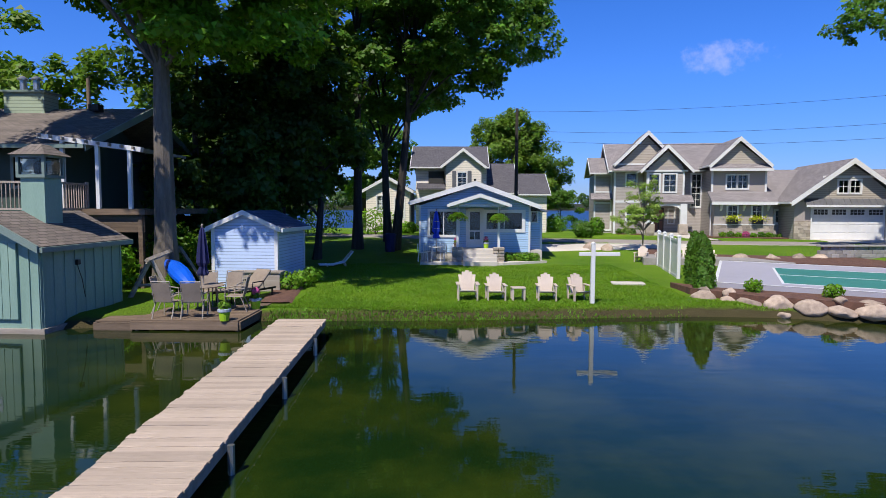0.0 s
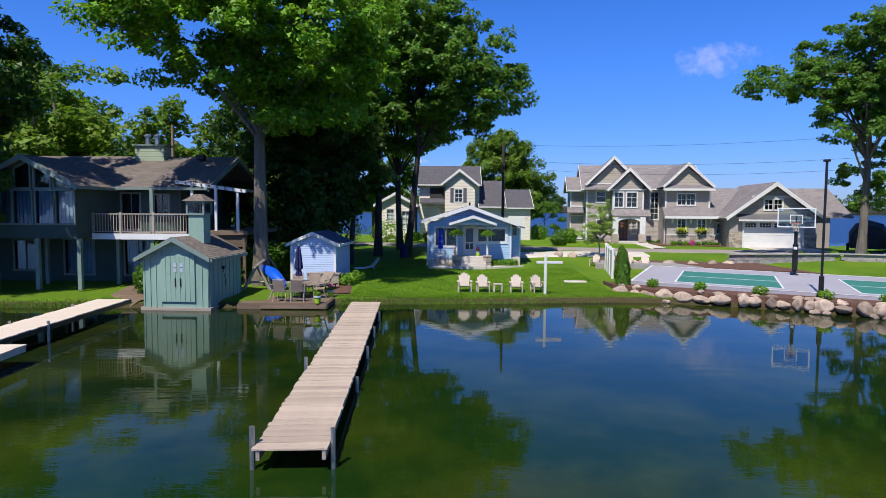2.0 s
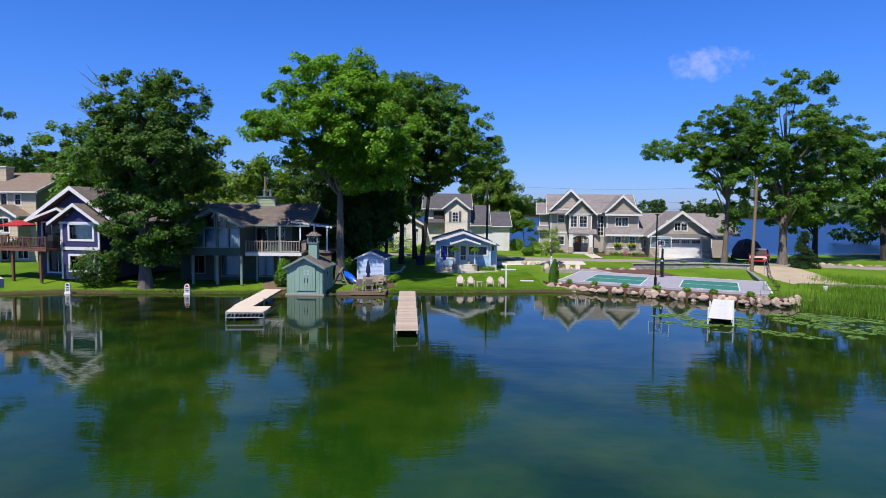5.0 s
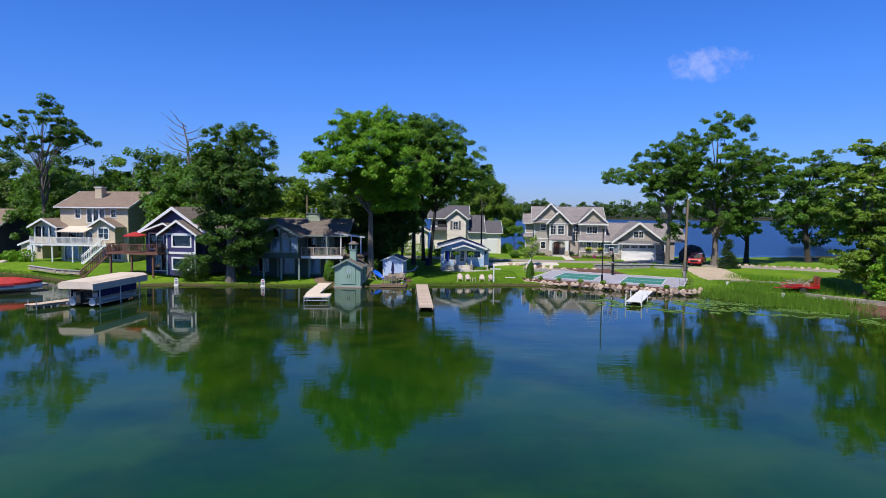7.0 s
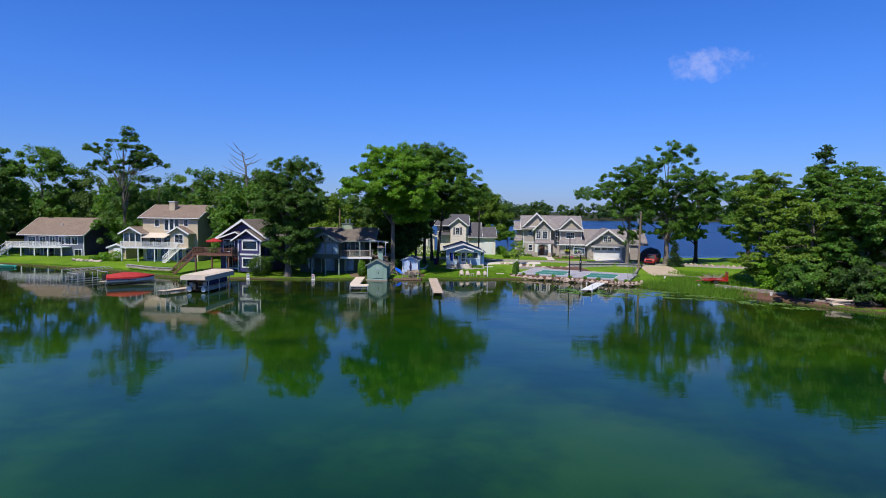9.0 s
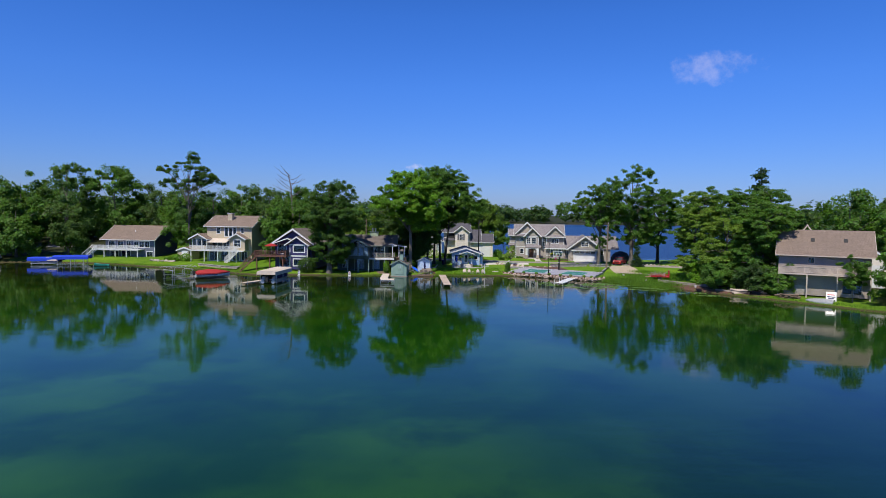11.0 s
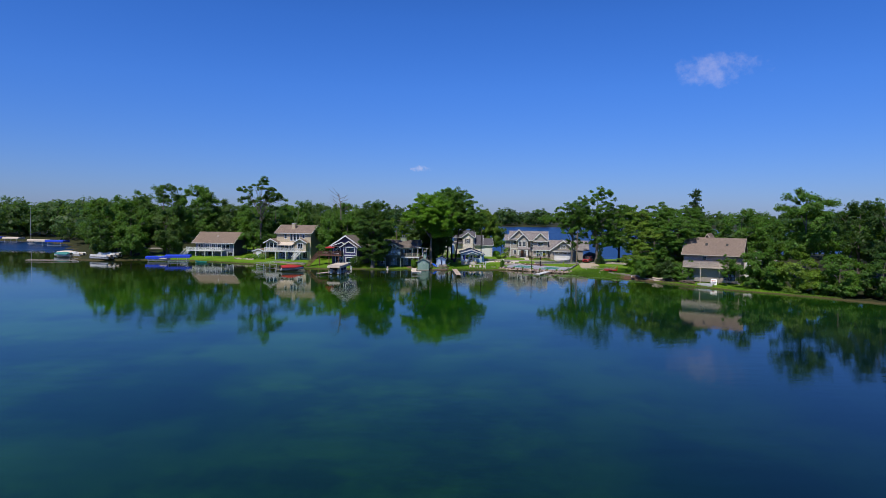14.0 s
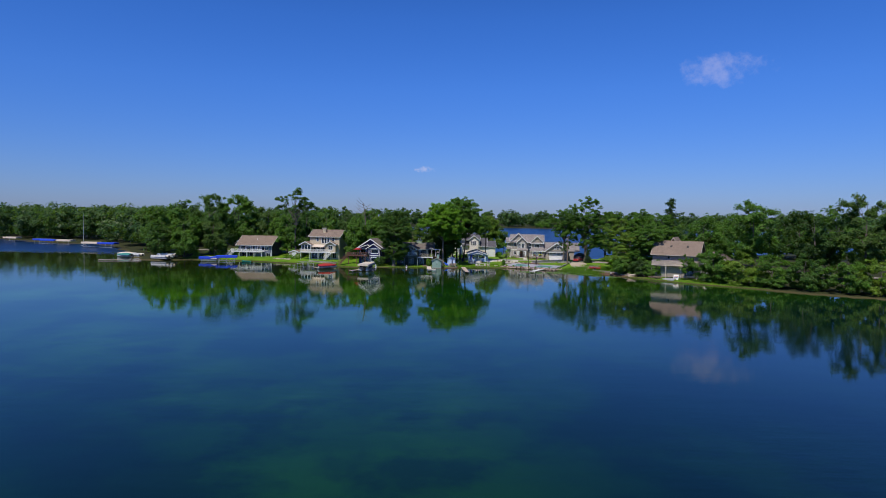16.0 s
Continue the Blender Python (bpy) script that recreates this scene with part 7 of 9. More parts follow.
def patio_chair():
    c = thing("sling_chair", 0, 0, 0, 0, "bronze metal patio chair with tan mesh sling", "chair", "chairs round the deck table")
    m, cloth = M["wood_grey"], M["beige_sling"]
    part("sling_seat", box(-0.23, 0.23, -0.22, 0.22, 0.42, 0.435), cloth, c)
    bm = bmesh.new()
    add_box(bm, -0.23, 0.23, 0, 0.015, 0, 0.52, Matrix.Translation((0, 0.22, 0.44)) @ Matrix.Rotation(radians(-14), 4, "X"))
    part("sling_back", bm, cloth, c)
    for s in (-1, 1):
        part("side_frame", tube([(s * 0.26, -0.24, 0), (s * 0.26, -0.25, 0.43), (s * 0.26, 0.22, 0.42), (s * 0.25, 0.36, 0.98)], 0.016, 6), m, c)
        part("rear_leg", tube([(s * 0.26, 0.16, 0.42), (s * 0.27, 0.33, 0)], 0.016, 6), m, c)
        part("armrest", tube([(s * 0.27, 0.27, 0.64), (s * 0.3, 0.0, 0.66), (s * 0.28, -0.24, 0.62), (s * 0.26, -0.25, 0.43)], 0.02, 6), m, c)
    part("top_bar", tube([(-0.25, 0.36, 0.98), (0.25, 0.36, 0.98)], 0.016, 6), m, c)
    return c


M["beige_sling"] = plain("tan_mesh_sling", (0.30, 0.24, 0.19), (0.22, 0.175, 0.14), 3, 0.8)


# the low deck before the shed
def low_deck():
    d = thing("low_deck", -7.75, 15.35, 0, 0, "weathered brown two-level deck at the water's edge", "deck")
    rng = random.Random(8)
    for i in range(23):
        x0, x1 = (-1.0, 1.75)
        part("plank", box(x0 + rng.uniform(-0.02, 0.02), x1, i * 0.142, i * 0.142 + 0.132, 0.25, 0.285), M["wood_brown"], d)
    for i in range(20):
        part("plank", box(-2.0, -1.02 + rng.uniform(-0.02, 0.0), 0.1 + i * 0.142, 0.232 + i * 0.142, 0.2, 0.235), M["wood_brown"], d)
    part("front_beam", box(-1.02, 1.76, -0.05, 0.0, 0.04, 0.25), M["wood_brown"], d)
    part("front_beam", box(-2.02, -1.02, 0.03, 0.09, 0.0, 0.2), M["wood_brown"], d)
    part("side_beam", box(1.755, 1.81, 0.0, 3.7, 0.04, 0.25), M["wood_brown"], d)
    for x in (-1.9, -0.9, 0.4, 1.7):
        part("pile", tube([(x, 0.1, -0.9), (x, 0.1, 0.2)], 0.07, 7), M["wood_brown"], d)


low_deck()
dz = 0.285
pc = patio_chair()
deck_spots = [(-8.0, 15.8, 175), (-7.3, 15.8, 188), (-8.42, 16.6, 100), (-7.8, 17.75, 5), (-7.1, 17.8, -6), (-6.6, 16.9, -80)]
pc.matrix_world = pose(deck_spots[0][0], deck_spots[0][1], dz, 0, 0, deck_spots[0][2])
for x, y, a in deck_spots[1:]:
    copy_thing(pc, pose(x, y, dz, 0, 0, a))


def round_table(x, y, z, r, h, name, label, mat):
    t = thing(name, x, y, z, 0, label, "table")
    part("tabletop", lathe([(r - 0.02, h - 0.03), (r, h - 0.02), (r, h - 0.005), (r - 0.02, h)], 24), mat, t)
    for k in range(4):
        a = k * math.pi / 2 + 0.78
        part("leg", tube([(math.cos(a) * r * 0.75, math.sin(a) * r * 0.75, 0), (math.cos(a) * r * 0.6, math.sin(a) * r * 0.6, h - 0.03)], 0.02, 6), mat, t)
    return t


def closed_umbrella(x, y, z, h, mat, label, r=0.15, bands=()):
    u = thing("patio_umbrella", x, y, z, 0, label, "umbrella")
    part("pole", tube([(0, 0, 0), (0, 0, h)], 0.022, 8), M["wood_grey"], u)
    bm = bmesh.new()
    segs = 16
    prof = [(0.03, h - 0.02), (0.07, h - 0.15), (r * 0.8, h - 0.6), (r, h - 1.0), (r * 0.55, h - 1.12), (r * 0.9, h - 1.3), (r * 0.7, h - 1.36)]
    rings = []
    for rr, z1 in prof:
        rings.append([bm.verts.new((rr * (1 + 0.28 * math.cos(k * math.pi)) * math.cos(2 * math.pi * k / segs), rr * (1 + 0.28 * math.cos(k * math.pi)) * math.sin(2 * math.pi * k / segs), z1)) for k in range(segs)])
    for a, b in zip(rings, rings[1:]):
        for k in range(segs):
            bm.faces.new([a[k], a[(k + 1) % segs], b[(k + 1) % segs], b[k]])
    bm.faces.new(rings[0][::-1])
    bm.faces.new(rings[-1])
    c = part("canopy", bm, mat, u)
    for z1, rr in bands:
        part("white_stripe", lathe([(rr, z1), (rr + 0.008, z1 + 0.02), (rr, z1 + 0.04)], 14), M["white_cloth"], c)
    part("finial", lathe([(0.02, h), (0.035, h + 0.04), (0.01, h + 0.08)], 8), M["wood_grey"], u)


round_table(-7.5, 16.85, dz, 0.58, 0.72, "deck_table", "round tan patio table on the deck", M["beige_sling"])
closed_umbrella(-7.5, 16.85, dz, 2.35, M["navy_cloth"], "closed navy umbrella through the deck table")


def flower_pot(x, y, z, flower, label, s=1.0, pot="green_pot"):
    p = thing("flower_pot", x, y, z, 0, label, "plant pot")
    part("pot", lathe([(0.11 * s, 0), (0.15 * s, 0.24 * s), (0.16 * s, 0.25 * s), (0.16 * s, 0.29 * s), (0.13 * s, 0.29 * s)], 14), M[pot], p)
    part("rim", lathe([(0.163 * s, 0.23 * s), (0.17 * s, 0.24 * s), (0.17 * s, 0.3 * s), (0.163 * s, 0.31 * s)], 14), M["curtain"] if pot == "green_pot" else M[pot], p)
    rng = np.random.default_rng(int(abs(x * 10)))
    for nm, mt, zz, rr, k in (("foliage", "fern", 0.36, 0.16, 130), ("blossom", flower, 0.5, 0.15, 120)):
        if mt is None:
            continue
        d = rng.normal(size=(k, 3))
        d /= np.linalg.norm(d, axis=1, keepdims=True)
        o = new(nm, leaf_mesh(nm, (d * rr * rng.uniform(0.4, 1, (k, 1)) + np.array([0, 0, zz])) * s, d, 0.055 * s, rng, M[mt]))
        o.parent = p


flower_pot(-6.35, 15.35, dz, None, "lime green pot with small leafy plant")
flower_pot(-6.15, 17.2, dz, "pink_flower", "lime green pot with pink flowers")


def lounger(x, y, z, yaw):
    c = thing("chaise_lounge", x, y, z, yaw, "tan cushioned chaise lounge on the mulch", "lounge chair")
    part("seat_cushion", box(-0.3, 0.3, -1.1, 0.25, 0.32, 0.42, 0.03), M["beige_sling"], c)
    bm = box(-0.3, 0.3, 0, 0.72, 0, 0.1, 0.03)
    b = part("back_cushion", bm, M["beige_sling"], c)
    b.location, b.rotation_euler = (0, 0.25, 0.34), (radians(42), 0, 0)
    for s in (-1, 1):
        part("side_rail", box(s * 0.33 - 0.02, s * 0.33 + 0.02, -1.1, 0.9, 0.26, 0.32), M["black_metal"], c)
        part("armrest", tube([(s * 0.36, -0.2, 0.3), (s * 0.36, -0.15, 0.55), (s * 0.36, 0.3, 0.55), (s * 0.36, 0.35, 0.3)], 0.02, 6), M["black_metal"], c)
        for yy in (-1.0, 0.75):
            part("leg", box(s * 0.3 - 0.02, s * 0.3 + 0.02, yy, yy + 0.04, 0, 0.26), M["black_metal"], c)


lounger(-6.95, 18.9, gz(-6.95, 18.9), -25)
tb = thing("storage_bench", -7.1, 20.6, gz(-7.1, 20.6), -3, "weathered wooden bench box against the shed", "bench")
part("box", box(-0.85, 0.75, -0.2, 0.25, 0, 0.62), M["wood_grey"], tb)
part("lid", box(-0.9, 0.8, -0.24, 0.27, 0.62, 0.67), M["wood_grey"], tb)


def swing_frame():
    s = thing("timber_frame", -9.2, 19.2, gz(-9.2, 19.6) - 0.05, 0, "weathered timber swing frame holding a kayak", "swing frame")
    W = M["wood_grey"]
    a0, a1 = Vector((-0.85, -0.2, 1.25)), Vector((-1.0, 2.2, 1.45))
    for p, q in ((a0, (-1.5, -0.3, 0)), (a0, (-0.25, -0.1, 0)), (a1, (-1.8, 2.1, 0)), (a1, (-0.1, 2.3, 0))):
        part("leg", tube([p, q], 0.075, 4), W, s)
    part("ridge_beam", tube([a0 + (a0 - a1) * 0.12, a1], 0.08, 4), W, s)
    part("cross_brace", tube([(-1.32, -0.27, 0.42), (-0.45, -0.14, 0.44)], 0.045, 4), W, s)


swing_frame()


def kayak():
    k = thing("kayak", -8.55, 19.2, 1.0, 0, "bright blue plastic kayak leaning on the frame", "kayak")
    bm = bmesh.new()
    rings, n = [], 13
    for i in range(n):
        f = i / (n - 1)
        w = 0.30 * math.sin(math.pi * (0.04 + 0.92 * f)) ** 0.6
        y = (f - 0.5) * 2.3
        rise = 0.22 * (2 * f - 1) ** 2
        rings.append([bm.verts.new((w * math.cos(2 * math.pi * j / 12), y, rise + 0.17 * math.sin(2 * math.pi * j / 12) * (0.5 if 0 < j < 6 else 1.0))) for j in range(12)])
    for a, b in zip(rings, rings[1:]):
        for j in range(12):
            bm.faces.new([a[j], a[(j + 1) % 12], b[(j + 1) % 12], b[j]])
    bm.faces.new(rings[0][::-1])
    bm.faces.new(rings[-1])
    h = part("hull", bm, M["blue_plastic"], k)
    part("cockpit", lathe([(0.22, 0.075), (0.24, 0.105), (0.2, 0.11), (0.18, 0.08)], 14), M["black_metal"], k)
    turn = Vector((1.4, -1.3, -0.71)).to_track_quat("Y", "Z").to_matrix().to_4x4()
    k.matrix_world = Matrix.Translation((-9.5, 19.75, 1.05)) @ turn @ pose(0, 0, 0, 0, 205, 0)


kayak()

# ---- before the cottage ----
slab("patio", [(-2.1, 29.3), (1.9, 29.3), (3.0, 29.9), (4.2, 30.6), (3.6, 31.2), (-2.2, 31.4)], 0.2, 0.545, M["concrete"], "pale concrete patio before the porch", "patio")
bistro = round_table(-1.35, 29.95, 0.545, 0.42, 0.72, "bistro_table", "white metal table on the patio", M["white_plastic"])
closed_umbrella(-1.35, 29.95, 0.545, 2.5, M["blue_cloth"], "closed blue umbrella with white stripes", 0.16, ((1.6, 0.15), (1.95, 0.12)))


def plastic_chair():
    c = thing("patio_chair", 0, 0, 0, 0, "white moulded plastic chair on the patio", "chair", "chairs round the patio table")
    m = M["white_plastic"]
    part("seat", box(-0.22, 0.22, -0.22, 0.22, 0.42, 0.45, 0.01), m, c)
    bm = bmesh.new()
    for i in range(7):
        a = radians(-75 + i * 25)
        add_box(bm, math.sin(a) * 0.25 - 0.022, math.sin(a) * 0.25 + 0.022, 0.03 + math.cos(a) * 0.22, 0.05 + math.cos(a) * 0.22, 0.45, 0.62 + 0.24 * math.cos(a) ** 0.7)
    part("backrest", bm, m, c)
    for x in (-0.2, 0.2):
        for y in (-0.2, 0.2):
            part("leg", tube([(x, y, 0.42), (x * 1.2, y * 1.2, 0)], 0.022, 5), m, c)
    return c


pl = plastic_chair()
pl.matrix_world = pose(-2.0, 29.85, 0.545, 0, 0, 95)
for x, y, a in ((-0.75, 29.9, -95), (-1.75, 30.6, 20), (-1.1, 30.65, -15)):
    copy_thing(pl, pose(x, y, 0.545, 0, 0, a))


def hanging_fern(x, y, z, seed):
    f = thing("hanging_fern", x, y, z, 0, "bright green fern in a hanging basket", "hanging plant", "porch ferns")
    part("hook", tube([(0, 0, 0.35), (0, 0, 0.75)], 0.012, 5), M["black_metal"], f)
    part("basket", lathe([(0.08, 0.1), (0.17, 0.22), (0.18, 0.3), (0.15, 0.31)], 12), M["mulch"], f)
    rng = np.random.default_rng(seed)
    pts, nr = [], []
    for k in range(46):
        a = rng.uniform(0, 6.283)
        r = rng.uniform(0.3, 0.52)
        t = np.linspace(0.1, 1, 16)[:, None]
        out = np.array([math.cos(a), math.sin(a), 0])
        p = out * r * t + np.array([0, 0, 0.34]) + np.array([0, 0, 1]) * (0.22 * t - 0.55 * t ** 2) * rng.uniform(0.6, 1.1)
        pts.append(p + rng.normal(size=p.shape) * 0.018)
        nr.append(rng.normal(size=p.shape) * 0.4 + np.array([0, 0, 1]))
    pts, nr = np.concatenate(pts), np.concatenate(nr)
    nr /= np.linalg.norm(nr, axis=1, keepdims=True)
    o = new("fronds", leaf_mesh("fronds", pts, nr, 0.07, rng, M["fern"], 1.8))
    o.parent = f


hanging_fern(-0.28, 29.75, 2.55, 1)
hanging_fern(1.74, 29.75, 2.5, 2)
flower_pot(1.15, 30.9, 1.14, "pink_flower", "pot of purple flowers beside the door", 0.95)
flower_pot(-0.35, 30.9, 1.14, "pink_flower", "pot of purple flowers beside the door", 0.9, "wood_brown")
for i, x in enumerate((2.25, 2.7, 3.15, 3.5)):
    bush("fern_clump", x, 30.55 + 0.1 * (i % 2), 0.36, 0.55, "fern", 30 + i, "bright green leafy clump along the cottage", 420, 0.08, group="cottage border")
for i, (x, y) in enumerate(((-6.1, 20.7), (-5.9, 21.5), (-5.75, 22.4))):
    bush("daylily_clump", x, y, 0.42, 0.6, "fern", 40 + i, "yellow-green daylily clump beside the shed", 420, 0.09, group="shed border")
hm = thing("sun_lounger", -5.9, 28.6, gz(-5.9, 28.6), -70, "pale curved sun lounger on the shaded grass", "lounger")
part("sling", prism_x([(-0.95, 0.12), (-0.3, 0.1), (0.2, 0.22), (0.62, 0.72), (0.66, 0.7), (0.24, 0.17), (-0.3, 0.05), (-0.95, 0.07)], -0.3, 0.3), M["white_plastic"], hm)
for yy in (-0.6, 0.25):
    part("foot", box(-0.28, 0.28, yy, yy + 0.05, 0, 0.12), M["white_plastic"], hm)
bn = thing("waste_bin", -4.1, 34.6, gz(-4.1, 34.6), 8, "dark blue wheeled bin in the shade", "bin")
part("body", lathe([(0.27, 0), (0.33, 0.85), (0.34, 0.95), (0.3, 0.95)], 8), M["navy_cloth"], bn)
part("lid", lathe([(0.36, 0.95), (0.36, 1.0), (0.2, 1.06)], 8), M["navy_cloth"], bn)
slab("stepping_slab", [(5.4, 22.6), (6.6, 22.5), (6.7, 23.2), (5.5, 23.3)], 0.3, gz(6, 23) + 0.04, M["concrete"], "flat pale stone slab in the lawn", "slab")


# ---- fence, hedge, boulders ----
def vinyl_fence():
    f = thing("vinyl_fence", 8.45, 24.3, gz(8.6, 25) - 0.1, 79.5, "white vinyl privacy fence with flat posts", "fence")
    n = 4
    for i in range(n):
        x = i * 1.83
        part("post", box(x - 0.065, x + 0.065, -0.065, 0.065, 0, 1.75, 0.008), M["white_paint"], f)
        part("post_cap", lathe([(0.1, 1.75), (0.1, 1.78), (0.01, 1.84)], 4, x, 0), M["white_paint"], f)
        if i < n - 1:
            for k in range(10):
                part("slat", box(x + 0.07 + k * 0.169, x + 0.233 + k * 0.169, -0.02, 0.02, 0.12, 1.55), M["white_paint"], f)
            part("rail", box(x + 0.06, x + 1.77, -0.035, 0.035, 1.55, 1.65), M["white_paint"], f)
            part("rail", box(x + 0.06, x + 1.77, -0.035, 0.035, 0.08, 0.2), M["white_paint"], f)


vinyl_fence()


def arborvitae(x, y, h, seed):
    root = thing("arborvitae", x, y, gz(x, y) - 0.05, 0, "dense green arborvitae beside the white fence", "shrub", "arborvitae row")
    rng = np.random.default_rng(seed)
    k = 3800
    z = rng.uniform(0.02, 1, k) ** 0.85
    r = 0.36 * np.sqrt(np.clip(1 - z ** 2.2, 0.0, 1)) * (0.75 + 0.25 * np.clip(z * 6, 0, 1))
    a = rng.uniform(0, 6.283, k)
    lump = 1 + 0.12 * np.sin(a * 5 + z * 14 + seed)
    rr = r * rng.uniform(0.7, 1.02, k) * lump
    p = np.stack([np.cos(a) * rr, np.sin(a) * rr, z * h], -1)
    n = np.stack([np.cos(a), np.sin(a), 0.4 + 0 * a], -1) + rng.normal(size=(k, 3)) * 0.4
    n /= np.linalg.norm(n, axis=1, keepdims=True)
    o = new("foliage", leaf_mesh("foliage", p, n, 0.062, rng, M["leaf_oak"], 2.0))
    o.parent = root
    part("stem", tube([(0, 0, 0), (0, 0, h * 0.8)], [0.05, 0.02]), M["dark_bark"], root)


for i, (x, y, h) in enumerate(((8.0, 20.7, 1.95), (8.25, 21.5, 2.0), (8.45, 22.3, 1.9), (8.6, 23.1, 2.0))):
    arborvitae(x, y, h, 70 + i)

court_o = Vector((8.45, 21.0))
cu, cv = Vector((math.cos(radians(-30.5)), math.sin(radians(-30.5)))), Vector((math.sin(radians(24.5)), math.cos(radians(24.5))))


def court_xy(u, v):
    p = court_o + cu * u + cv * v
    return p.x, p.y


def court():
    zc = 0.68
    slab("court", [court_xy(0, 0), court_xy(16.6, 0), court_xy(16.6, 9.6), court_xy(0, 9.6)], -0.2, zc, M["court_grey"], "grey tiled sports court with green playing boxes", "sports court")
    lines = []

    def rect(name, u0, u1, v0, v1, dz, mat, label, cat):
        return slab(name, [court_xy(u0, v0), court_xy(u1, v0), court_xy(u1, v1), court_xy(u0, v1)], zc - 0.02, zc + dz, mat, label, cat)
    for u0, u1 in ((2.2, 6.9), (10.0, 14.3)):
        rect("court_box", u0, u1, 0.95, 6.9, 0.004, M["court_green"], "green playing box of the court", "sports court")
        w = 0.09
        for a in ((u0 - w, u0, 0.95 - w, 6.9 + w), (u1, u1 + w, 0.95 - w, 6.9 + w), (u0, u1, 0.95 - w, 0.95), (u0, u1, 6.9, 6.9 + w)):
            rect("court_line", *a, 0.006, M["white_paint"], "white court line", "court line")
        rect("court_line", u0, u1, 3.9, 3.98, 0.009, M["white_paint"], "white court line", "court line")
    for a in ((0.0, 16.6, 0.0, 0.12), (0.0, 0.12, 0.12, 9.6), (16.48, 16.6, 0.12, 9.6), (0.12, 16.48, 9.48, 9.6)):
        rect("court_line", *a, 0.006, M["white_paint"], "white court edge line", "court line")


court()
# mulch between the boulders and the court, and behind it
slab("mulch_bed", [(7.5, 20.6), (8.9, 18.8), (11.7, 17.3), (15.8, 15.0), (18.2, 13.2), (22.4, 11.1), (24.5, 13.0), *[court_xy(16.9, 0.1)], *[court_xy(0, -0.15)], (7.4, 22.2)], -0.1, 0.52, M["mulch"], "dark red-brown mulch bed above the boulders", "flower bed")
slab("mulch_bed", [court_xy(1.2, 9.75), court_xy(9.5, 9.75), (20.2, 31.6), (12.4, 33.6)], 0.3, 0.72, M["mulch"], "mulch bed behind the court", "flower bed")
slab("paver_patio", [court_xy(0.0, 9.65), court_xy(3.2, 9.65), (14.4, 30.9), (9.6, 33.0), (8.9, 30.2)], 0.3, 0.735, M["block"], "grey paver terrace behind the court", "patio")


def boulder(x, y, z, sx, sy, sz, yaw, seed, name="boulder", label="pale rounded boulder in the shore wall", mat="stone", group="boulders along the shore"):
    bm = bmesh.new()
    bmesh.ops.create_icosphere(bm, subdivisions=3, radius=1)
    off = Vector((seed * 3.1, seed * 1.7, seed * 0.9))
    cut = random.Random(seed)
    planes = [(Vector((cut.uniform(-1, 1), cut.uniform(-1, 1), cut.uniform(-0.3, 1))).normalized(), cut.uniform(0.52, 0.88)) for _ in range(11)]
    for v in bm.verts:
        d = v.co.copy()
        for nv, lim in planes:
            over = d.dot(nv) - lim
            if over > 0:
                d -= nv * over * 0.97
        k = 1.08 + 0.16 * noise.noise(d * 1.3 + off) + 0.07 * noise.noise(d * 3.4 + off)
        v.co = Vector((d.x * sx, d.y * sy, d.z * sz)) * k
    for f in bm.faces:
        f.smooth = True
    me = bpy.data.meshes.new(name)
    bm.to_mesh(me)
    bm.free()
    me.materials.append(M[mat])
    o = new(name, me)
    o.matrix_world = pose(x, y, z, 0, 0, yaw)
    return tagged(o, label, "boulder", group)


rng_b = random.Random(12)
path_b = [(7.7, 20.0), (8.7, 18.9), (9.5, 18.2), (11.6, 17.2), (13.5, 16.2), (15.7, 14.9), (18.1, 13.1), (20.2, 11.9), (22.5, 10.9), (23.9, 11.8), (24.8, 13.2)]
s, total = 0.0, sum(math.dist(a, b) for a, b in zip(path_b, path_b[1:]))
i = 0
while s < total:
    q, acc = s, 0
    for a, b in zip(path_b, path_b[1:]):
        L = math.dist(a, b)
        if q <= L:
            x, y = a[0] + (b[0] - a[0]) * q / L, a[1] + (b[1] - a[1]) * q / L
            ang = math.degrees(math.atan2(b[1] - a[1], b[0] - a[0]))
            break
        q -= L
    w = rng_b.choice((0.22, 0.30, 0.36, 0.43, 0.52))
    flat = rng_b.random() < 0.25
    boulder(x, y + rng_b.uniform(-0.1, 0.1), 0.27 + (0.0 if flat else 0.06), w, rng_b.uniform(0.28, 0.38), 0.17 if flat else rng_b.uniform(0.22, 0.33), ang + rng_b.uniform(-12, 12), i)
    if rng_b.random() < 0.6:
        out = rng_b.uniform(0.2, 0.32)
        boulder(x + 0.5 * out, y + out, 0.46 + rng_b.uniform(0, 0.06), rng_b.uniform(0.18, 0.32), 0.24, rng_b.uniform(0.14, 0.2), ang + rng_b.uniform(-30, 30), 500 + i, label="smaller pale stone stacked in the shore wall")
    if rng_b.random() < 0.35:
        boulder(x + rng_b.uniform(-0.2, 0.2), y - 0.38, 0.08, rng_b.uniform(0.14, 0.22), 0.2, 0.13, ang + rng_b.uniform(-30, 30), 600 + i, label="small wet stone at the foot of the shore wall")
    s += w * 1.72 + rng_b.uniform(0, 0.08)
    i += 1
for i, (x, y, w) in enumerate(((12.0, 31.9, 0.5), (14.1, 31.2, 0.75), (15.6, 31.0, 0.5), (17.0, 31.2, 0.6), (18.2, 31.4, 0.45), (7.6, 36.4, 0.4), (8.6, 36.1, 0.45))):
    boulder(x, y, gz(x, y) + 0.12, w, 0.4, 0.33, i * 20, 100 + i, label="pale boulder in the mulch behind the court", group="boulders behind the court")
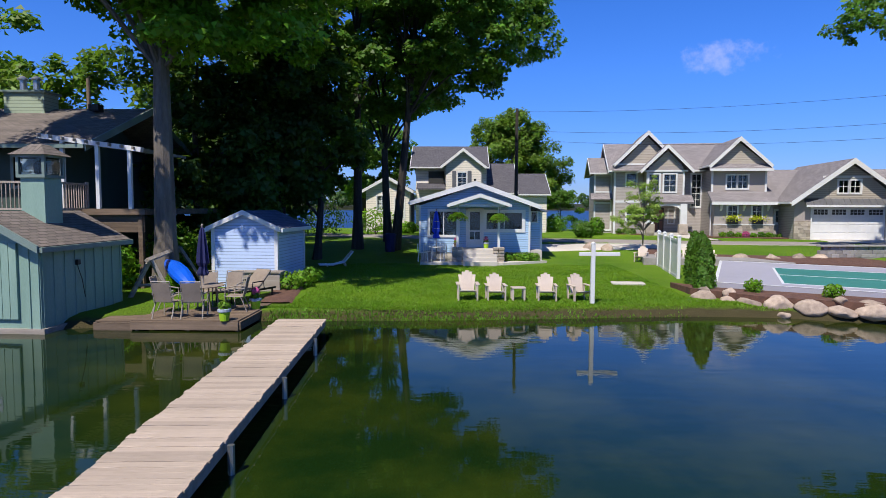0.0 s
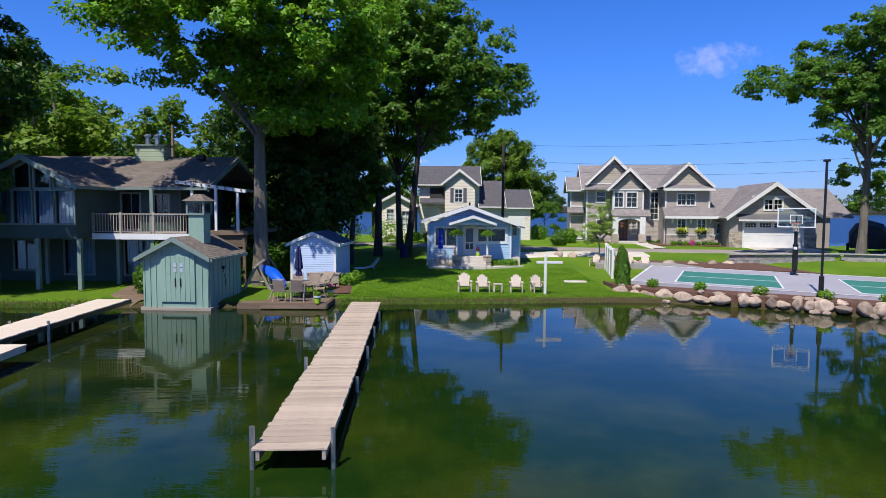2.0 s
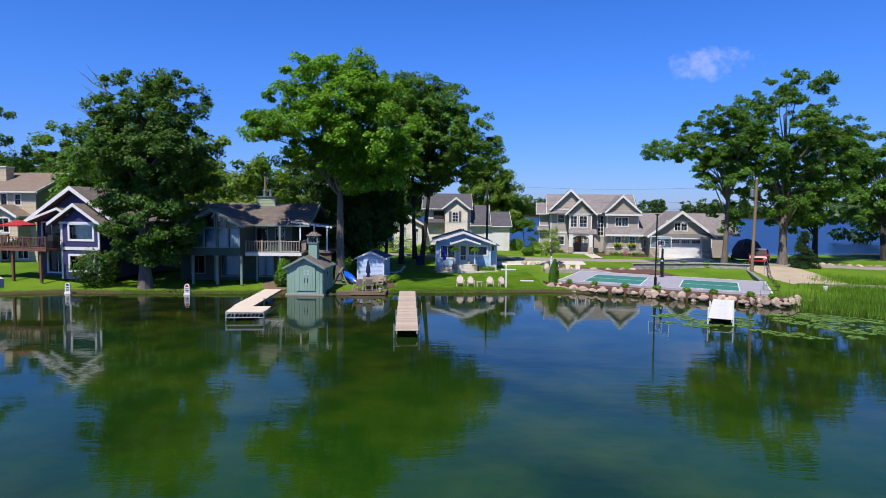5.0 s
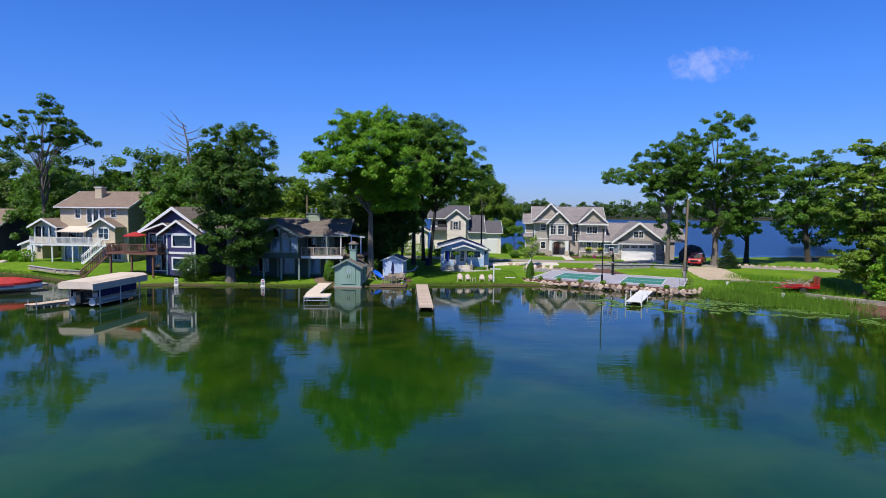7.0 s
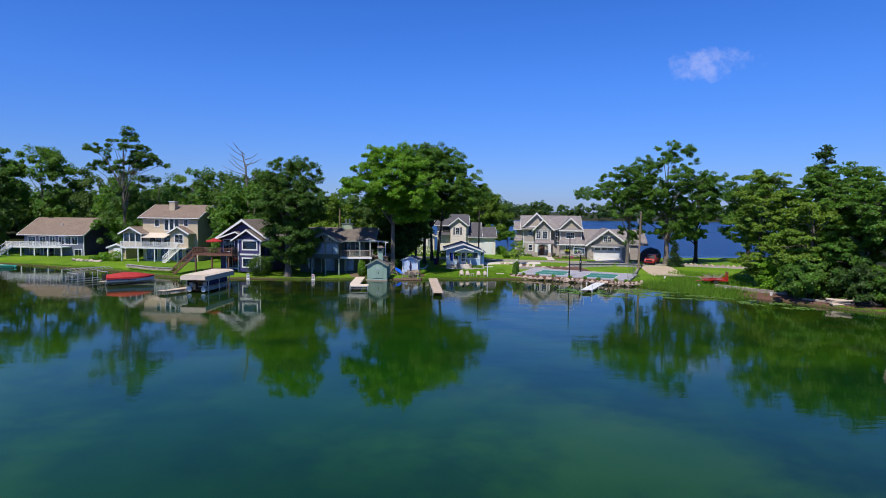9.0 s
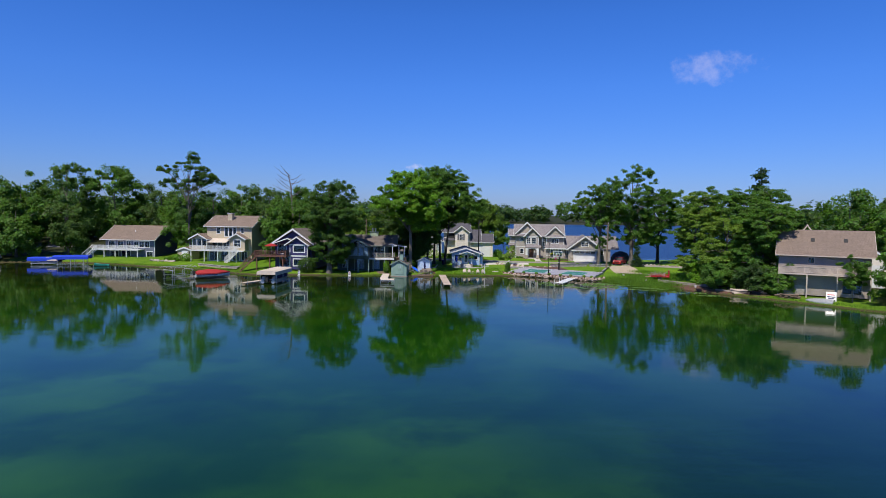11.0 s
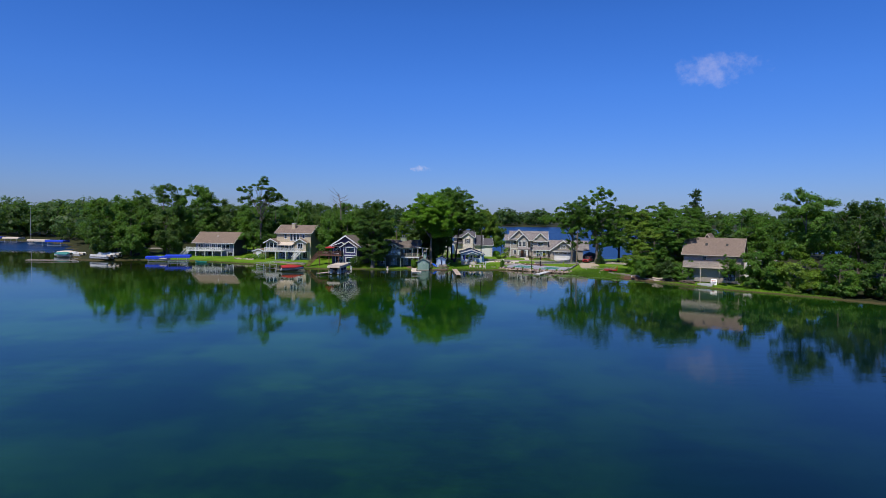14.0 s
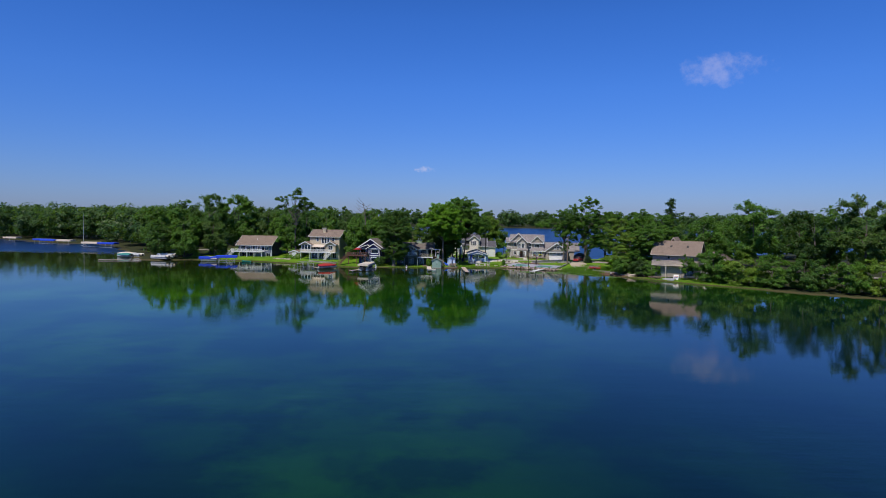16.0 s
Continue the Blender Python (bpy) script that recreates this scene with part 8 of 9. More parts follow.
for i, (u, v) in enumerate(((1.2, -0.7), (3.4, -0.7), (5.9, -0.75), (8.4, -0.8), (10.6, -0.85), (12.5, -0.9), (15.0, -0.95), (16.4, -1.2))):
    x, y = court_xy(u, v)
    bush("boxwood_shrub", x, y, 0.3, 0.42, "leaf_maple", 80 + i, "small yellow-green shrub in the mulch", 330, 0.065, z=0.52, group="shrubs by the court")


# block retaining wall behind the court, block by block
def block_wall(x0, y0, x1, y1, z0, courses, label, bw=0.42, bh=0.19, mat="block"):
    L = math.dist((x0, y0), (x1, y1))
    w = thing("block_wall", x0, y0, z0, math.degrees(math.atan2(y1 - y0, x1 - x0)), label, "retaining wall")
    rng = random.Random(int(L * 10))
    meshes = []
    for k in range(4):
        bm = box(0.006, bw - 0.006, -0.02 + 0.012 * k, 0.24, 0.004, bh - 0.004, 0.012)
        me = bpy.data.meshes.new("block")
        bm.to_mesh(me)
        bm.free()
        me.materials.append(M[mat])
        meshes.append(me)
    for c in range(courses):
        for j in range(int(L / bw)):
            o = new("block", rng.choice(meshes))
            o.parent = w
            o.location = (j * bw + (bw / 2 if c % 2 else 0), c * 0.02, c * bh)
    part("capstone", box(-0.03, L + 0.1, -0.06, 0.32, courses * bh, courses * bh + 0.08, 0.01), M["block"], w)


block_wall(18.2, 31.3, 26.4, 32.4, 0.52, 4, "grey block retaining wall along the lane")
block_wall(26.5, 32.4, 30.4, 31.2, 0.52, 4, "grey block retaining wall along the lane")
block_wall(26.6, 21.6, 30.0, 30.6, 0.2, 3, "grey block retaining wall by the ramp")


# ---- court equipment ----
def basketball_hoop():
    h = thing("basketball_hoop", 18.75, 24.4, 0.68, -30.5, "black basketball stand with clear framed backboard", "basketball hoop")
    B = M["black_metal"]
    part("pole", box(-0.09, 0.09, -0.09, 0.09, 0, 2.6, 0.01), B, h)
    part("base_plate", box(-0.2, 0.2, -0.2, 0.2, 0, 0.05), B, h)
    part("padding", box(-0.14, 0.14, -0.15, 0.12, 0.25, 1.75, 0.02), B, h)
    part("padding_label", box(-0.09, 0.09, -0.158, -0.15, 1.45, 1.6), M["white_plastic"], h)
    part("arm", tube([(0, 0, 2.4), (0, -0.75, 3.05)], 0.05, 6), B, h)
    part("arm", tube([(0, 0, 2.6), (0, -0.75, 3.4)], 0.04, 6), B, h)
    bb = part("backboard", box(-0.9, 0.9, -0.84, -0.82, 2.72, 3.76), M["glass"], h, "clear backboard with white border")
    bb.visible_shadow = False
    bm = bmesh.new()
    for a in ((-0.92, 0.92, 2.70, 2.76), (-0.92, 0.92, 3.72, 3.78), (-0.92, -0.86, 2.76, 3.72), (0.86, 0.92, 2.76, 3.72), (-0.31, 0.31, 2.92, 2.96), (-0.31, 0.31, 3.36, 3.40), (-0.31, -0.27, 2.96, 3.36), (0.27, 0.31, 2.96, 3.36)):
        add_box(bm, a[0], a[1], -0.86, -0.845, a[2], a[3])
    part("board_border", bm, M["white_paint"], bb)
    ring = [(0.23 * math.cos(k * math.pi / 8), -1.12 + 0.23 * math.sin(k * math.pi / 8), 2.95) for k in range(17)]
    part("rim", tube(ring, 0.016, 6), M["red_paint"], h)
    bm = bmesh.new()
    for k in range(12):
        a = k * math.pi / 6
        add_tube(bm, [(0.23 * math.cos(a), -1.12 + 0.23 * math.sin(a), 2.95), (0.15 * math.cos(a + 0.4), -1.12 + 0.15 * math.sin(a + 0.4), 2.72), (0.13 * math.cos(a + 0.1), -1.12 + 0.13 * math.sin(a + 0.1), 2.5)], 0.008, 4)
    part("net", bm, M["white_cloth"], h)


basketball_hoop()
lp = thing("light_pole", 15.3, 16.25, 0.5, -30, "thin black lamp pole at the court edge", "lamp post")
part("pole", box(-0.05, 0.05, -0.05, 0.05, 0, 5.9), M["black_metal"], lp)
part("padding", box(-0.1, 0.1, -0.1, 0.1, 0.15, 1.0, 0.02), M["black_metal"], lp)
part("lamp_head", box(-0.14, 0.14, -0.1, 0.16, 5.9, 6.0, 0.02), M["black_metal"], lp)
part("base", box(-0.16, 0.16, -0.16, 0.16, 0, 0.16, 0.02), M["black_metal"], lp)


def goal_net():
    g = thing("goal_net", 24.2, 16.6, 0.68, 58, "metal-framed sports goal with dark netting at the court end", "sports net")
    a = [(-1.6, 0, 0), (-1.6, 0, 2.2), (1.6, 0, 2.2), (1.6, 0, 0)]
    part("frame", tube(a, 0.025, 6), M["grey_metal"], g)
    part("ground_bar", tube([(-1.6, 0, 0.03), (-1.6, -1.0, 0.03), (1.6, -1.0, 0.03), (1.6, 0, 0.03)], 0.02, 6), M["black_metal"], g)
    bm = bmesh.new()
    for i in range(17):
        x = -1.6 + i * 0.2
        add_tube(bm, [(x, 0, 2.2), (x, -0.3, 0.9), (x, -1.0, 0.03)], 0.006, 3)
    for i in range(1, 10):
        f = i / 10
        y, z = (-0.3 * f * 2, 2.2 - 1.3 * f * 2) if f < 0.5 else (-0.3 - 0.7 * (f - 0.5) * 2, 0.9 - 0.87 * (f - 0.5) * 2)
        add_tube(bm, [(-1.6, y, z), (1.6, y, z)], 0.006, 3)
    part("netting", bm, M["black_metal"], g)


goal_net()


# ---- poles and wires ----
def utility_pole(x, y, h, r, label, mat, box_on=True, lean=0.0):
    p = thing("utility_pole", x, y, gz(x, y) - 0.2, 0, label, "utility pole")
    part("pole", tube([(0, 0, 0), (lean * 0.5, 0, h * 0.5), (lean, 0, h)], [r, r * 0.9, r * 0.75], 10), M[mat], p)
    if box_on:
        part("transformer", lathe([(0.18, h - 1.75), (0.22, h - 1.7), (0.22, h - 1.05), (0.12, h - 0.95)], 12, lean - 0.4, 0), M["grey_metal"], p)
        part("bracket", box(lean - 0.25, lean, -0.04, 0.04, h - 1.4, h - 1.32), M["grey_metal"], p)
        part("insulator", lathe([(0.05, h), (0.07, h + 0.08), (0.03, h + 0.2)], 8, lean, 0), M["white_plastic"], p)


utility_pole(29.2, 28.6, 9.6, 0.17, "brown wooden utility pole with a grey transformer", "pole_wood", True, 0.15)
utility_pole(3.9, 43.3, 9.4, 0.14, "dark wooden utility pole behind the cottage", "dark_bark", False)
utility_pole(-20.5, 33.5, 9.6, 0.13, "wooden utility pole behind the green house", "pole_wood", False)


def wire(a, b, sag, r=0.008):
    pts = [Vector(a).lerp(Vector(b), i / 14) - Vector((0, 0, sag * 4 * (i / 14) * (1 - i / 14))) for i in range(15)]
    o = part("overhead_wire", tube(pts, r, 4), M["black_metal"], None)
    tagged(o, "thin sagging overhead wire between utility poles", "wire")


wire((3.9, 43.3, 9.9), (29.3, 28.6, 9.4), 0.5)
wire((3.9, 43.3, 8.6), (29.3, 28.6, 8.0), 0.6)
wire((3.9, 43.3, 8.0), (29.3, 28.6, 7.3), 0.7)
wire((29.3, 28.6, 9.2), (66, 6, 9.5), 0.9)
wire((29.3, 28.6, 7.6), (66, 6, 8.0), 0.9)


# ---- vehicles ----
def loft(sections, mat, name, parent, close=True):
    """A skin over rings of points."""
    bm = bmesh.new()
    rings = [[bm.verts.new(p) for p in ring] for ring in sections]
    n = len(rings[0])
    for a, b in zip(rings, rings[1:]):
        for k in range(n):
            bm.faces.new([a[k], a[(k + 1) % n], b[(k + 1) % n], b[k]])
    if close:
        bm.faces.new(rings[0][::-1])
        bm.faces.new(rings[-1])
    return part(name, bm, mat, parent)


def car(x, y, yaw):
    c = thing("red_car", x, y, gz(x, y) + 0.05, yaw, "red family estate car parked by the boat ramp", "car")
    prof = [(-2.2, 0.35), (-2.25, 0.7), (-2.1, 0.95), (-1.1, 1.02), (1.9, 1.05), (2.2, 0.95), (2.25, 0.4)]
    body = bmesh.new()
    add_prism_x(body, [(y0, z0) for y0, z0 in prof], -0.88, 0.88)
    bmesh.ops.bevel(body, geom=list(body.edges), offset=0.07, segments=2, affect="EDGES")
    part("body", body, M["red_paint"], c)
    cab = [[(-0.82, -1.15, 1.0), (0.82, -1.15, 1.0), (0.82, 2.0, 1.03), (-0.82, 2.0, 1.03)], [(-0.66, -0.45, 1.55), (0.66, -0.45, 1.55), (0.66, 1.7, 1.58), (-0.66, 1.7, 1.58)]]
    loft(cab, M["dark_fill"], "glasshouse", c)
    part("roof", box(-0.68, 0.68, -0.42, 1.72, 1.55, 1.62, 0.02), M["red_paint"], c)
    part("grille", box(-0.5, 0.5, -2.27, -2.23, 0.55, 0.78), M["black_metal"], c)
    part("bumper", box(-0.86, 0.86, -2.3, -2.22, 0.35, 0.52, 0.02), M["red_paint"], c)
    for s in (-1, 1):
        part("headlight", box(s * 0.68 - 0.12, s * 0.68 + 0.12, -2.26, -2.2, 0.70, 0.82, 0.02), M["aluminium"], c)
        part("mirror", box(s * 0.95 - 0.08, s * 0.95 + 0.08, -0.75, -0.65, 1.0, 1.15), M["red_paint"], c)
        part("pillar", tube([(s * 0.8, -1.1, 1.02), (s * 0.66, -0.45, 1.57)], 0.03, 4), M["red_paint"], c)
        for yy in (-1.4, 1.4):
            w = part("wheel", prism_x([(yy + 0.33 * math.cos(k * math.pi / 9), 0.33 + 0.33 * math.sin(k * math.pi / 9)) for k in range(18)], s * 0.78 - 0.1, s * 0.78 + 0.1), M["tyre"], c)
            part("rim", prism_x([(yy + 0.19 * math.cos(k * math.pi / 9), 0.33 + 0.19 * math.sin(k * math.pi / 9)) for k in range(18)], s * 0.885 - 0.01, s * 0.885 + 0.01), M["grey_metal"], w)


car(34.3, 37.0, -32)


def covered_boat(x, y, yaw):
    b = thing("covered_boat", x, y, gz(x, y), yaw, "large dark-tarped boat parked behind the car", "boat")
    secs = []
    for f, w, h in ((-3.0, 0.7, 1.6), (-2.2, 1.3, 2.3), (0, 1.45, 2.7), (2.0, 1.4, 2.5), (3.0, 1.2, 2.0)):
        secs.append([(-w, f, 0.3), (-w * 1.02, f, h * 0.6), (-w * 0.7, f, h * 0.88), (0, f, h), (w * 0.7, f, h * 0.88), (w * 1.02, f, h * 0.6), (w, f, 0.3)])
    loft(secs, plain("charcoal_tarp", (0.045, 0.04, 0.045), (0.03, 0.028, 0.03), 1.5, 0.8), "tarp", b)
    for yy in (-0.8, 0.3):
        for s in (-1, 1):
            part("trailer_wheel", prism_x([(yy + 0.32 * math.cos(k * math.pi / 8), 0.3 + 0.32 * math.sin(k * math.pi / 8)) for k in range(16)], s * 1.5 - 0.1, s * 1.5 + 0.1), M["tyre"], b)


covered_boat(36.4, 44.2, -34)


def trailer():
    t = thing("utility_trailer", 34.2, 11.4, gz(34.2, 11.4), -12, "red metal utility trailer heaped with branches", "trailer")
    R = M["red_paint"]
    part("bed", box(-1.7, 1.3, -0.8, 0.8, 0.5, 0.58), R, t)
    for yy in (-0.82, 0.8):
        part("side_rail", box(-1.7, 1.3, yy, yy + 0.04, 0.58, 0.66), R, t)
        part("side_rail", box(-1.7, 1.3, yy, yy + 0.04, 0.86, 0.92), R, t)
        for x in (-1.7, -0.9, -0.1, 0.7, 1.25):
            part("stake", box(x, x + 0.05, yy, yy + 0.04, 0.58, 0.92), R, t)
    for k in range(8):
        part("gate_bar", box(1.32, 1.36, -0.78 + k * 0.215, -0.74 + k * 0.215, 0.5, 1.65), R, t)
    part("gate_rail", box(1.31, 1.37, -0.8, 0.8, 1.65, 1.72), R, t)
    part("gate_mesh", box(1.33, 1.35, -0.76, 0.76, 0.55, 1.62), R, t)
    for s in (-1, 1):
        w = part("wheel", prism([(-0.2 + 0.3 * math.cos(k * math.pi / 8), 0.3 + 0.3 * math.sin(k * math.pi / 8)) for k in range(16)], s * 0.95 - 0.09, s * 0.95 + 0.09), M["tyre"], t)
        part("mudguard", box(-0.65, 0.25, s * 0.95 - 0.12, s * 0.95 + 0.12, 0.66, 0.7), R, t)
    part("drawbar", tube([(-1.7, 0, 0.5), (-2.6, 0, 0.42)], 0.05, 6), R, t)
    br = thing("branch_heap", 33.9, 11.5, gz(34.2, 11.4) + 0.58, 0, "heap of bare grey branches in the trailer", "branches", kind="stuff")
    rng = random.Random(3)
    bm = bmesh.new()
    for k in range(46):
        p = Vector((rng.uniform(-1.4, 1.2), rng.uniform(-0.6, 0.6), rng.uniform(0, 0.35)))
        q = p + Vector((rng.uniform(-1.2, 1.2), rng.uniform(-0.6, 0.6), rng.uniform(-0.1, 0.75)))
        add_tube(bm, [p, p.lerp(q, 0.5) + Vector((0, 0, 0.08)), q], [0.04, 0.03, 0.01], 5)
    part("branch_tangle", bm, M["wood_grey"], br)


trailer()


# ---- right-hand bank: reeds, lilies, timbers ----
def reeds(line, count, h, seed, name="reed_bed", label="bright green reeds at the water's edge", mat="reed", wide=1.2):
    rng = np.random.default_rng(seed)
    seg = np.array(line, float)
    lens = np.hypot(*(seg[1:] - seg[:-1]).T)
    cum = np.concatenate([[0], np.cumsum(lens)])
    s = rng.uniform(0, cum[-1], count)
    j = np.clip(np.searchsorted(cum, s) - 1, 0, len(lens) - 1)
    f = ((s - cum[j]) / lens[j])[:, None]
    p = seg[j] * (1 - f) + seg[j + 1] * f + rng.normal(size=(count, 2)) * wide
    z = np.maximum(ground_height(p[:, 0], p[:, 1]), -0.1)
    hh = h * rng.uniform(0.5, 1.2, count)
    a = rng.uniform(0, 6.283, count)
    side = np.stack([np.cos(a), np.sin(a), 0 * a], -1) * 0.025
    lean = np.stack([rng.normal(size=count) * 0.22, rng.normal(size=count) * 0.22, np.ones(count)], -1) * hh[:, None]
    base = np.stack([p[:, 0], p[:, 1], z], -1)
    v = np.stack([base - side, base + side, base + lean], 1).reshape(-1, 3)
    me = bpy.data.meshes.new(name)
    me.vertices.add(len(v))
    me.vertices.foreach_set("co", v.ravel())
    me.loops.add(3 * count)
    me.loops.foreach_set("vertex_index", np.arange(3 * count))
    me.polygons.add(count)
    me.polygons.foreach_set("loop_start", np.arange(count) * 3)
    me.update(calc_edges=True)
    me.materials.append(M[mat])
    return tagged(new(name, me), label, "reeds", kind="stuff")


reeds([(25.0, 12.0), (27.5, 9.5), (30.5, 5.6), (33, 2.0)], 7000, 0.7, 1, wide=1.3)
reeds([(27.5, 6.8), (29.2, 4.2), (31.5, 1.8)], 2600, 0.8, 2, wide=0.8)
reeds([(-5.6, 16.85), (0, 17.1), (6.6, 17.7)], 9000, 0.08, 3, "bank_grass", "rough grass along the lawn's edge", wide=0.16)
reeds([(-26.5, 15.1), (-20, 15.2), (-15, 15.6)], 4500, 0.09, 4, "bank_grass", "rough grass along the bank", wide=0.18)
reeds([(39, -7.6), (44, -13.5), (50, -20.5), (56, -25), (62, -31)], 4500, 0.22, 5, "bank_grass", "rough yellow-green grass along the bank", wide=1.2)
reeds([(-74, 32), (-60, 27), (-48, 21), (-40, 15.6), (-36, 14.2)], 3500, 0.22, 6, "bank_grass", "rough grass along the bank", wide=0.5)
reeds([(34, 24.5), (37, 20.5), (40, 17)], 2600, 0.6, 7, "flower_border", "leafy green border beside the ramp", "fern", 1.0)


def lily_pads(cx, cy, rx, ry, count, seed, yaw=0.0):
    rng = random.Random(seed)
    bm = bmesh.new()
    for k in range(count):
        a, r = rng.uniform(0, 6.283), math.sqrt(rng.random())
        px, py = r * math.cos(a) * rx, r * math.sin(a) * ry
        if noise.noise(Vector((px * 0.45, py * 0.6, seed))) < -0.02:
            continue
        x = cx + px * math.cos(yaw) - py * math.sin(yaw)
        y = cy + px * math.sin(yaw) + py * math.cos(yaw)
        s, t0 = rng.uniform(0.09, 0.19), rng.uniform(0, 6.283)
        ring = [bm.verts.new((x + s * math.cos(t0 + 0.25 + j * 5.78 / 9), y + s * math.sin(t0 + 0.25 + j * 5.78 / 9), 0.012 + rng.uniform(0, 0.012))) for j in range(10)]
        mid = bm.verts.new((x, y, 0.008))
        bm.faces.new([mid, *ring])
    me = bpy.data.meshes.new("lily_pads")
    bm.to_mesh(me)
    bm.free()
    me.materials.append(M["lily"])
    return tagged(new("lily_pads", me), "floating green lily pads by the white dock", "lily pads", kind="stuff")


reeds([(30.5, 16.5), (33.5, 13.5), (36.5, 10.5)], 5200, 0.42, 8, "rough_weeds", "rough weeds on the bank below the ramp", "reed", 1.7)
reeds([(30.0, 18.5), (34.5, 16.5), (38.5, 13.5)], 1800, 0.5, 9, "flower_border", "leafy border with yellow flowers on the bank", "fern", 1.1)
lily_pads(17.0, 4.0, 6.0, 3.2, 900, 1, -0.5)
lily_pads(25.0, 3.0, 6.5, 3.5, 1100, 2, -0.6)
lily_pads(22.0, 7.0, 3.0, 1.6, 260, 3, -0.5)
lily_pads(33.0, -4.0, 5.0, 2.2, 420, 4, -0.9)


def timbers(x, y, yaw, length, rows, label):
    t = thing("timber_wall", x, y, gz(x, y) - 0.1, yaw, label, "retaining wall")
    rng = random.Random(int(x))
    for r in range(rows):
        u = 0.0
        while u < length:
            w = min(rng.uniform(1.8, 2.6), length - u)
            part("sleeper", box(u, u + w - 0.02, r * 0.03, 0.2 + r * 0.03, r * 0.19, r * 0.19 + 0.18, 0.015), M["wood_grey"], t)
            u += w


timbers(32.6, 8.2, -54, 9.0, 3, "weathered timber sleepers holding the bank")
timbers(30.9, 19.6, -14, 6.5, 2, "weathered timber edging below the ramp")
timbers(37.6, -2.6, -52, 5.0, 2, "dark timber sleepers under the trees")


def bucket(x, y):
    b = thing("white_bucket", x, y, gz(x, y), 0, "white plastic bucket on the bank", "bucket", "buckets on the bank")
    part("body", lathe([(0.14, 0), (0.17, 0.36), (0.18, 0.37), (0.18, 0.4), (0.16, 0.4)], 12), M["white_plastic"], b)
    part("handle", tube([(-0.17, 0, 0.36), (-0.12, 0.1, 0.5), (0.12, 0.1, 0.5), (0.17, 0, 0.36)], 0.008, 5), M["grey_metal"], b)


for x, y in ((29.4, 17.2), (30.6, 8.3), (33.0, 5.8), (36.0, 0.8)):
    bucket(x, y)


def log_pile(x, y, yaw, n, length, label, mat="wood_brown"):
    p = thing("log_pile", x, y, gz(x, y), yaw, label, "logs")
    rng = random.Random(int(x * 3))
    for k in range(n):
        r = rng.uniform(0.07, 0.14)
        a = rng.uniform(-0.5, 0.5)
        c = Vector((rng.uniform(-0.8, 0.8), rng.uniform(-0.5, 0.5), r + (k % 3) * 0.2))
        d = Vector((math.cos(a), math.sin(a), rng.uniform(-0.08, 0.12))) * length * rng.uniform(0.35, 0.55)
        part("log", tube([c - d, c + d], [r, r * 0.85], 8), M[mat], p)


log_pile(44.0, -10.9, -30, 16, 1.8, "heap of cut logs on the bank")
log_pile(39.9, -6.0, -20, 18, 1.6, "heap of pale split logs on the bank", "wood_pale")
log_pile(38.6, -1.8, -50, 10, 2.4, "dark old logs under the maples", "dark_bark")
log_pile(41.5, -6.8, -45, 10, 2.2, "dark old logs under the maples", "dark_bark")


def beached_boat(x, y, yaw, label, hull, name="rowing_boat", L=3.4, w=0.75, tilt=0.0, z=None):
    b = thing(name, x, y, (gz(x, y) if z is None else z), yaw, label, "boat")
    secs = []
    for f in (0.0, 0.15, 0.4, 0.7, 0.9, 1.0):
        ww = w * (0.75 + 0.25 * min(1, f * 3)) * (1 - max(0, f - 0.55) ** 2 * 4.4)
        yy, lift = (f - 0.5) * L, 0.22 * max(0, f - 0.5) ** 2 * 4
        secs.append([(-max(ww, 0.03), yy, 0.5 + lift), (-max(ww, 0.03) * 0.8, yy, 0.14 + lift), (0, yy, 0.0 + lift), (max(ww, 0.03) * 0.8, yy, 0.14 + lift), (max(ww, 0.03), yy, 0.5 + lift), (max(ww, 0.02) * 0.85, yy, 0.46 + lift), (0, yy, 0.12 + lift), (-max(ww, 0.02) * 0.85, yy, 0.46 + lift)])
    loft(secs, hull, "hull", b)
    for f in (-0.2, 0.15):
        part("thwart", box(-w * 0.8, w * 0.8, f * L - 0.12, f * L + 0.12, 0.36, 0.4), M["wood_grey"], b)
    b.rotation_euler = (b.rotation_euler[0], radians(tilt), radians(yaw))
    return b


beached_boat(46.2, -14.6, 40, "overturned grey rowing boat on the grass", M["aluminium"], tilt=160, z=gz(46.2, -14.6) + 0.5)
bd = thing("propped_board", 48.5, -13.4, gz(48.5, -13.4), -30, "white sign board with red and dark bars leaning on the bank", "sign")
bd.scale = (0.8, 0.8, 0.8)
part("board", prism_x([(-0.35, 0.0), (0.35, 1.5), (0.41, 1.47), (-0.29, -0.03)], -0.75, 0.75), M["white_plastic"], bd)
for z0, mt, w in ((0.95, "red_paint", 0.55), (0.62, "navy_cloth", 0.6), (0.38, "navy_cloth", 0.45)):
    part("writing_bar", prism_x([(-0.36 + z0 * 0.467, z0), (-0.36 + (z0 + 0.16) * 0.467, z0 + 0.16), (-0.34 + (z0 + 0.16) * 0.467, z0 + 0.15), (-0.34 + z0 * 0.467, z0 - 0.01)], -w, w), M[mt], bd)
ch = thing("garden_chair", 42.4, -6.9, gz(42.4, -6.9), 20, "pale plastic garden chair on the bank", "chair")
part("seat", box(-0.24, 0.24, -0.22, 0.22, 0.4, 0.44), M["curtain"], ch)
part("backrest", box(-0.24, 0.24, 0.2, 0.24, 0.44, 0.88), M["curtain"], ch)
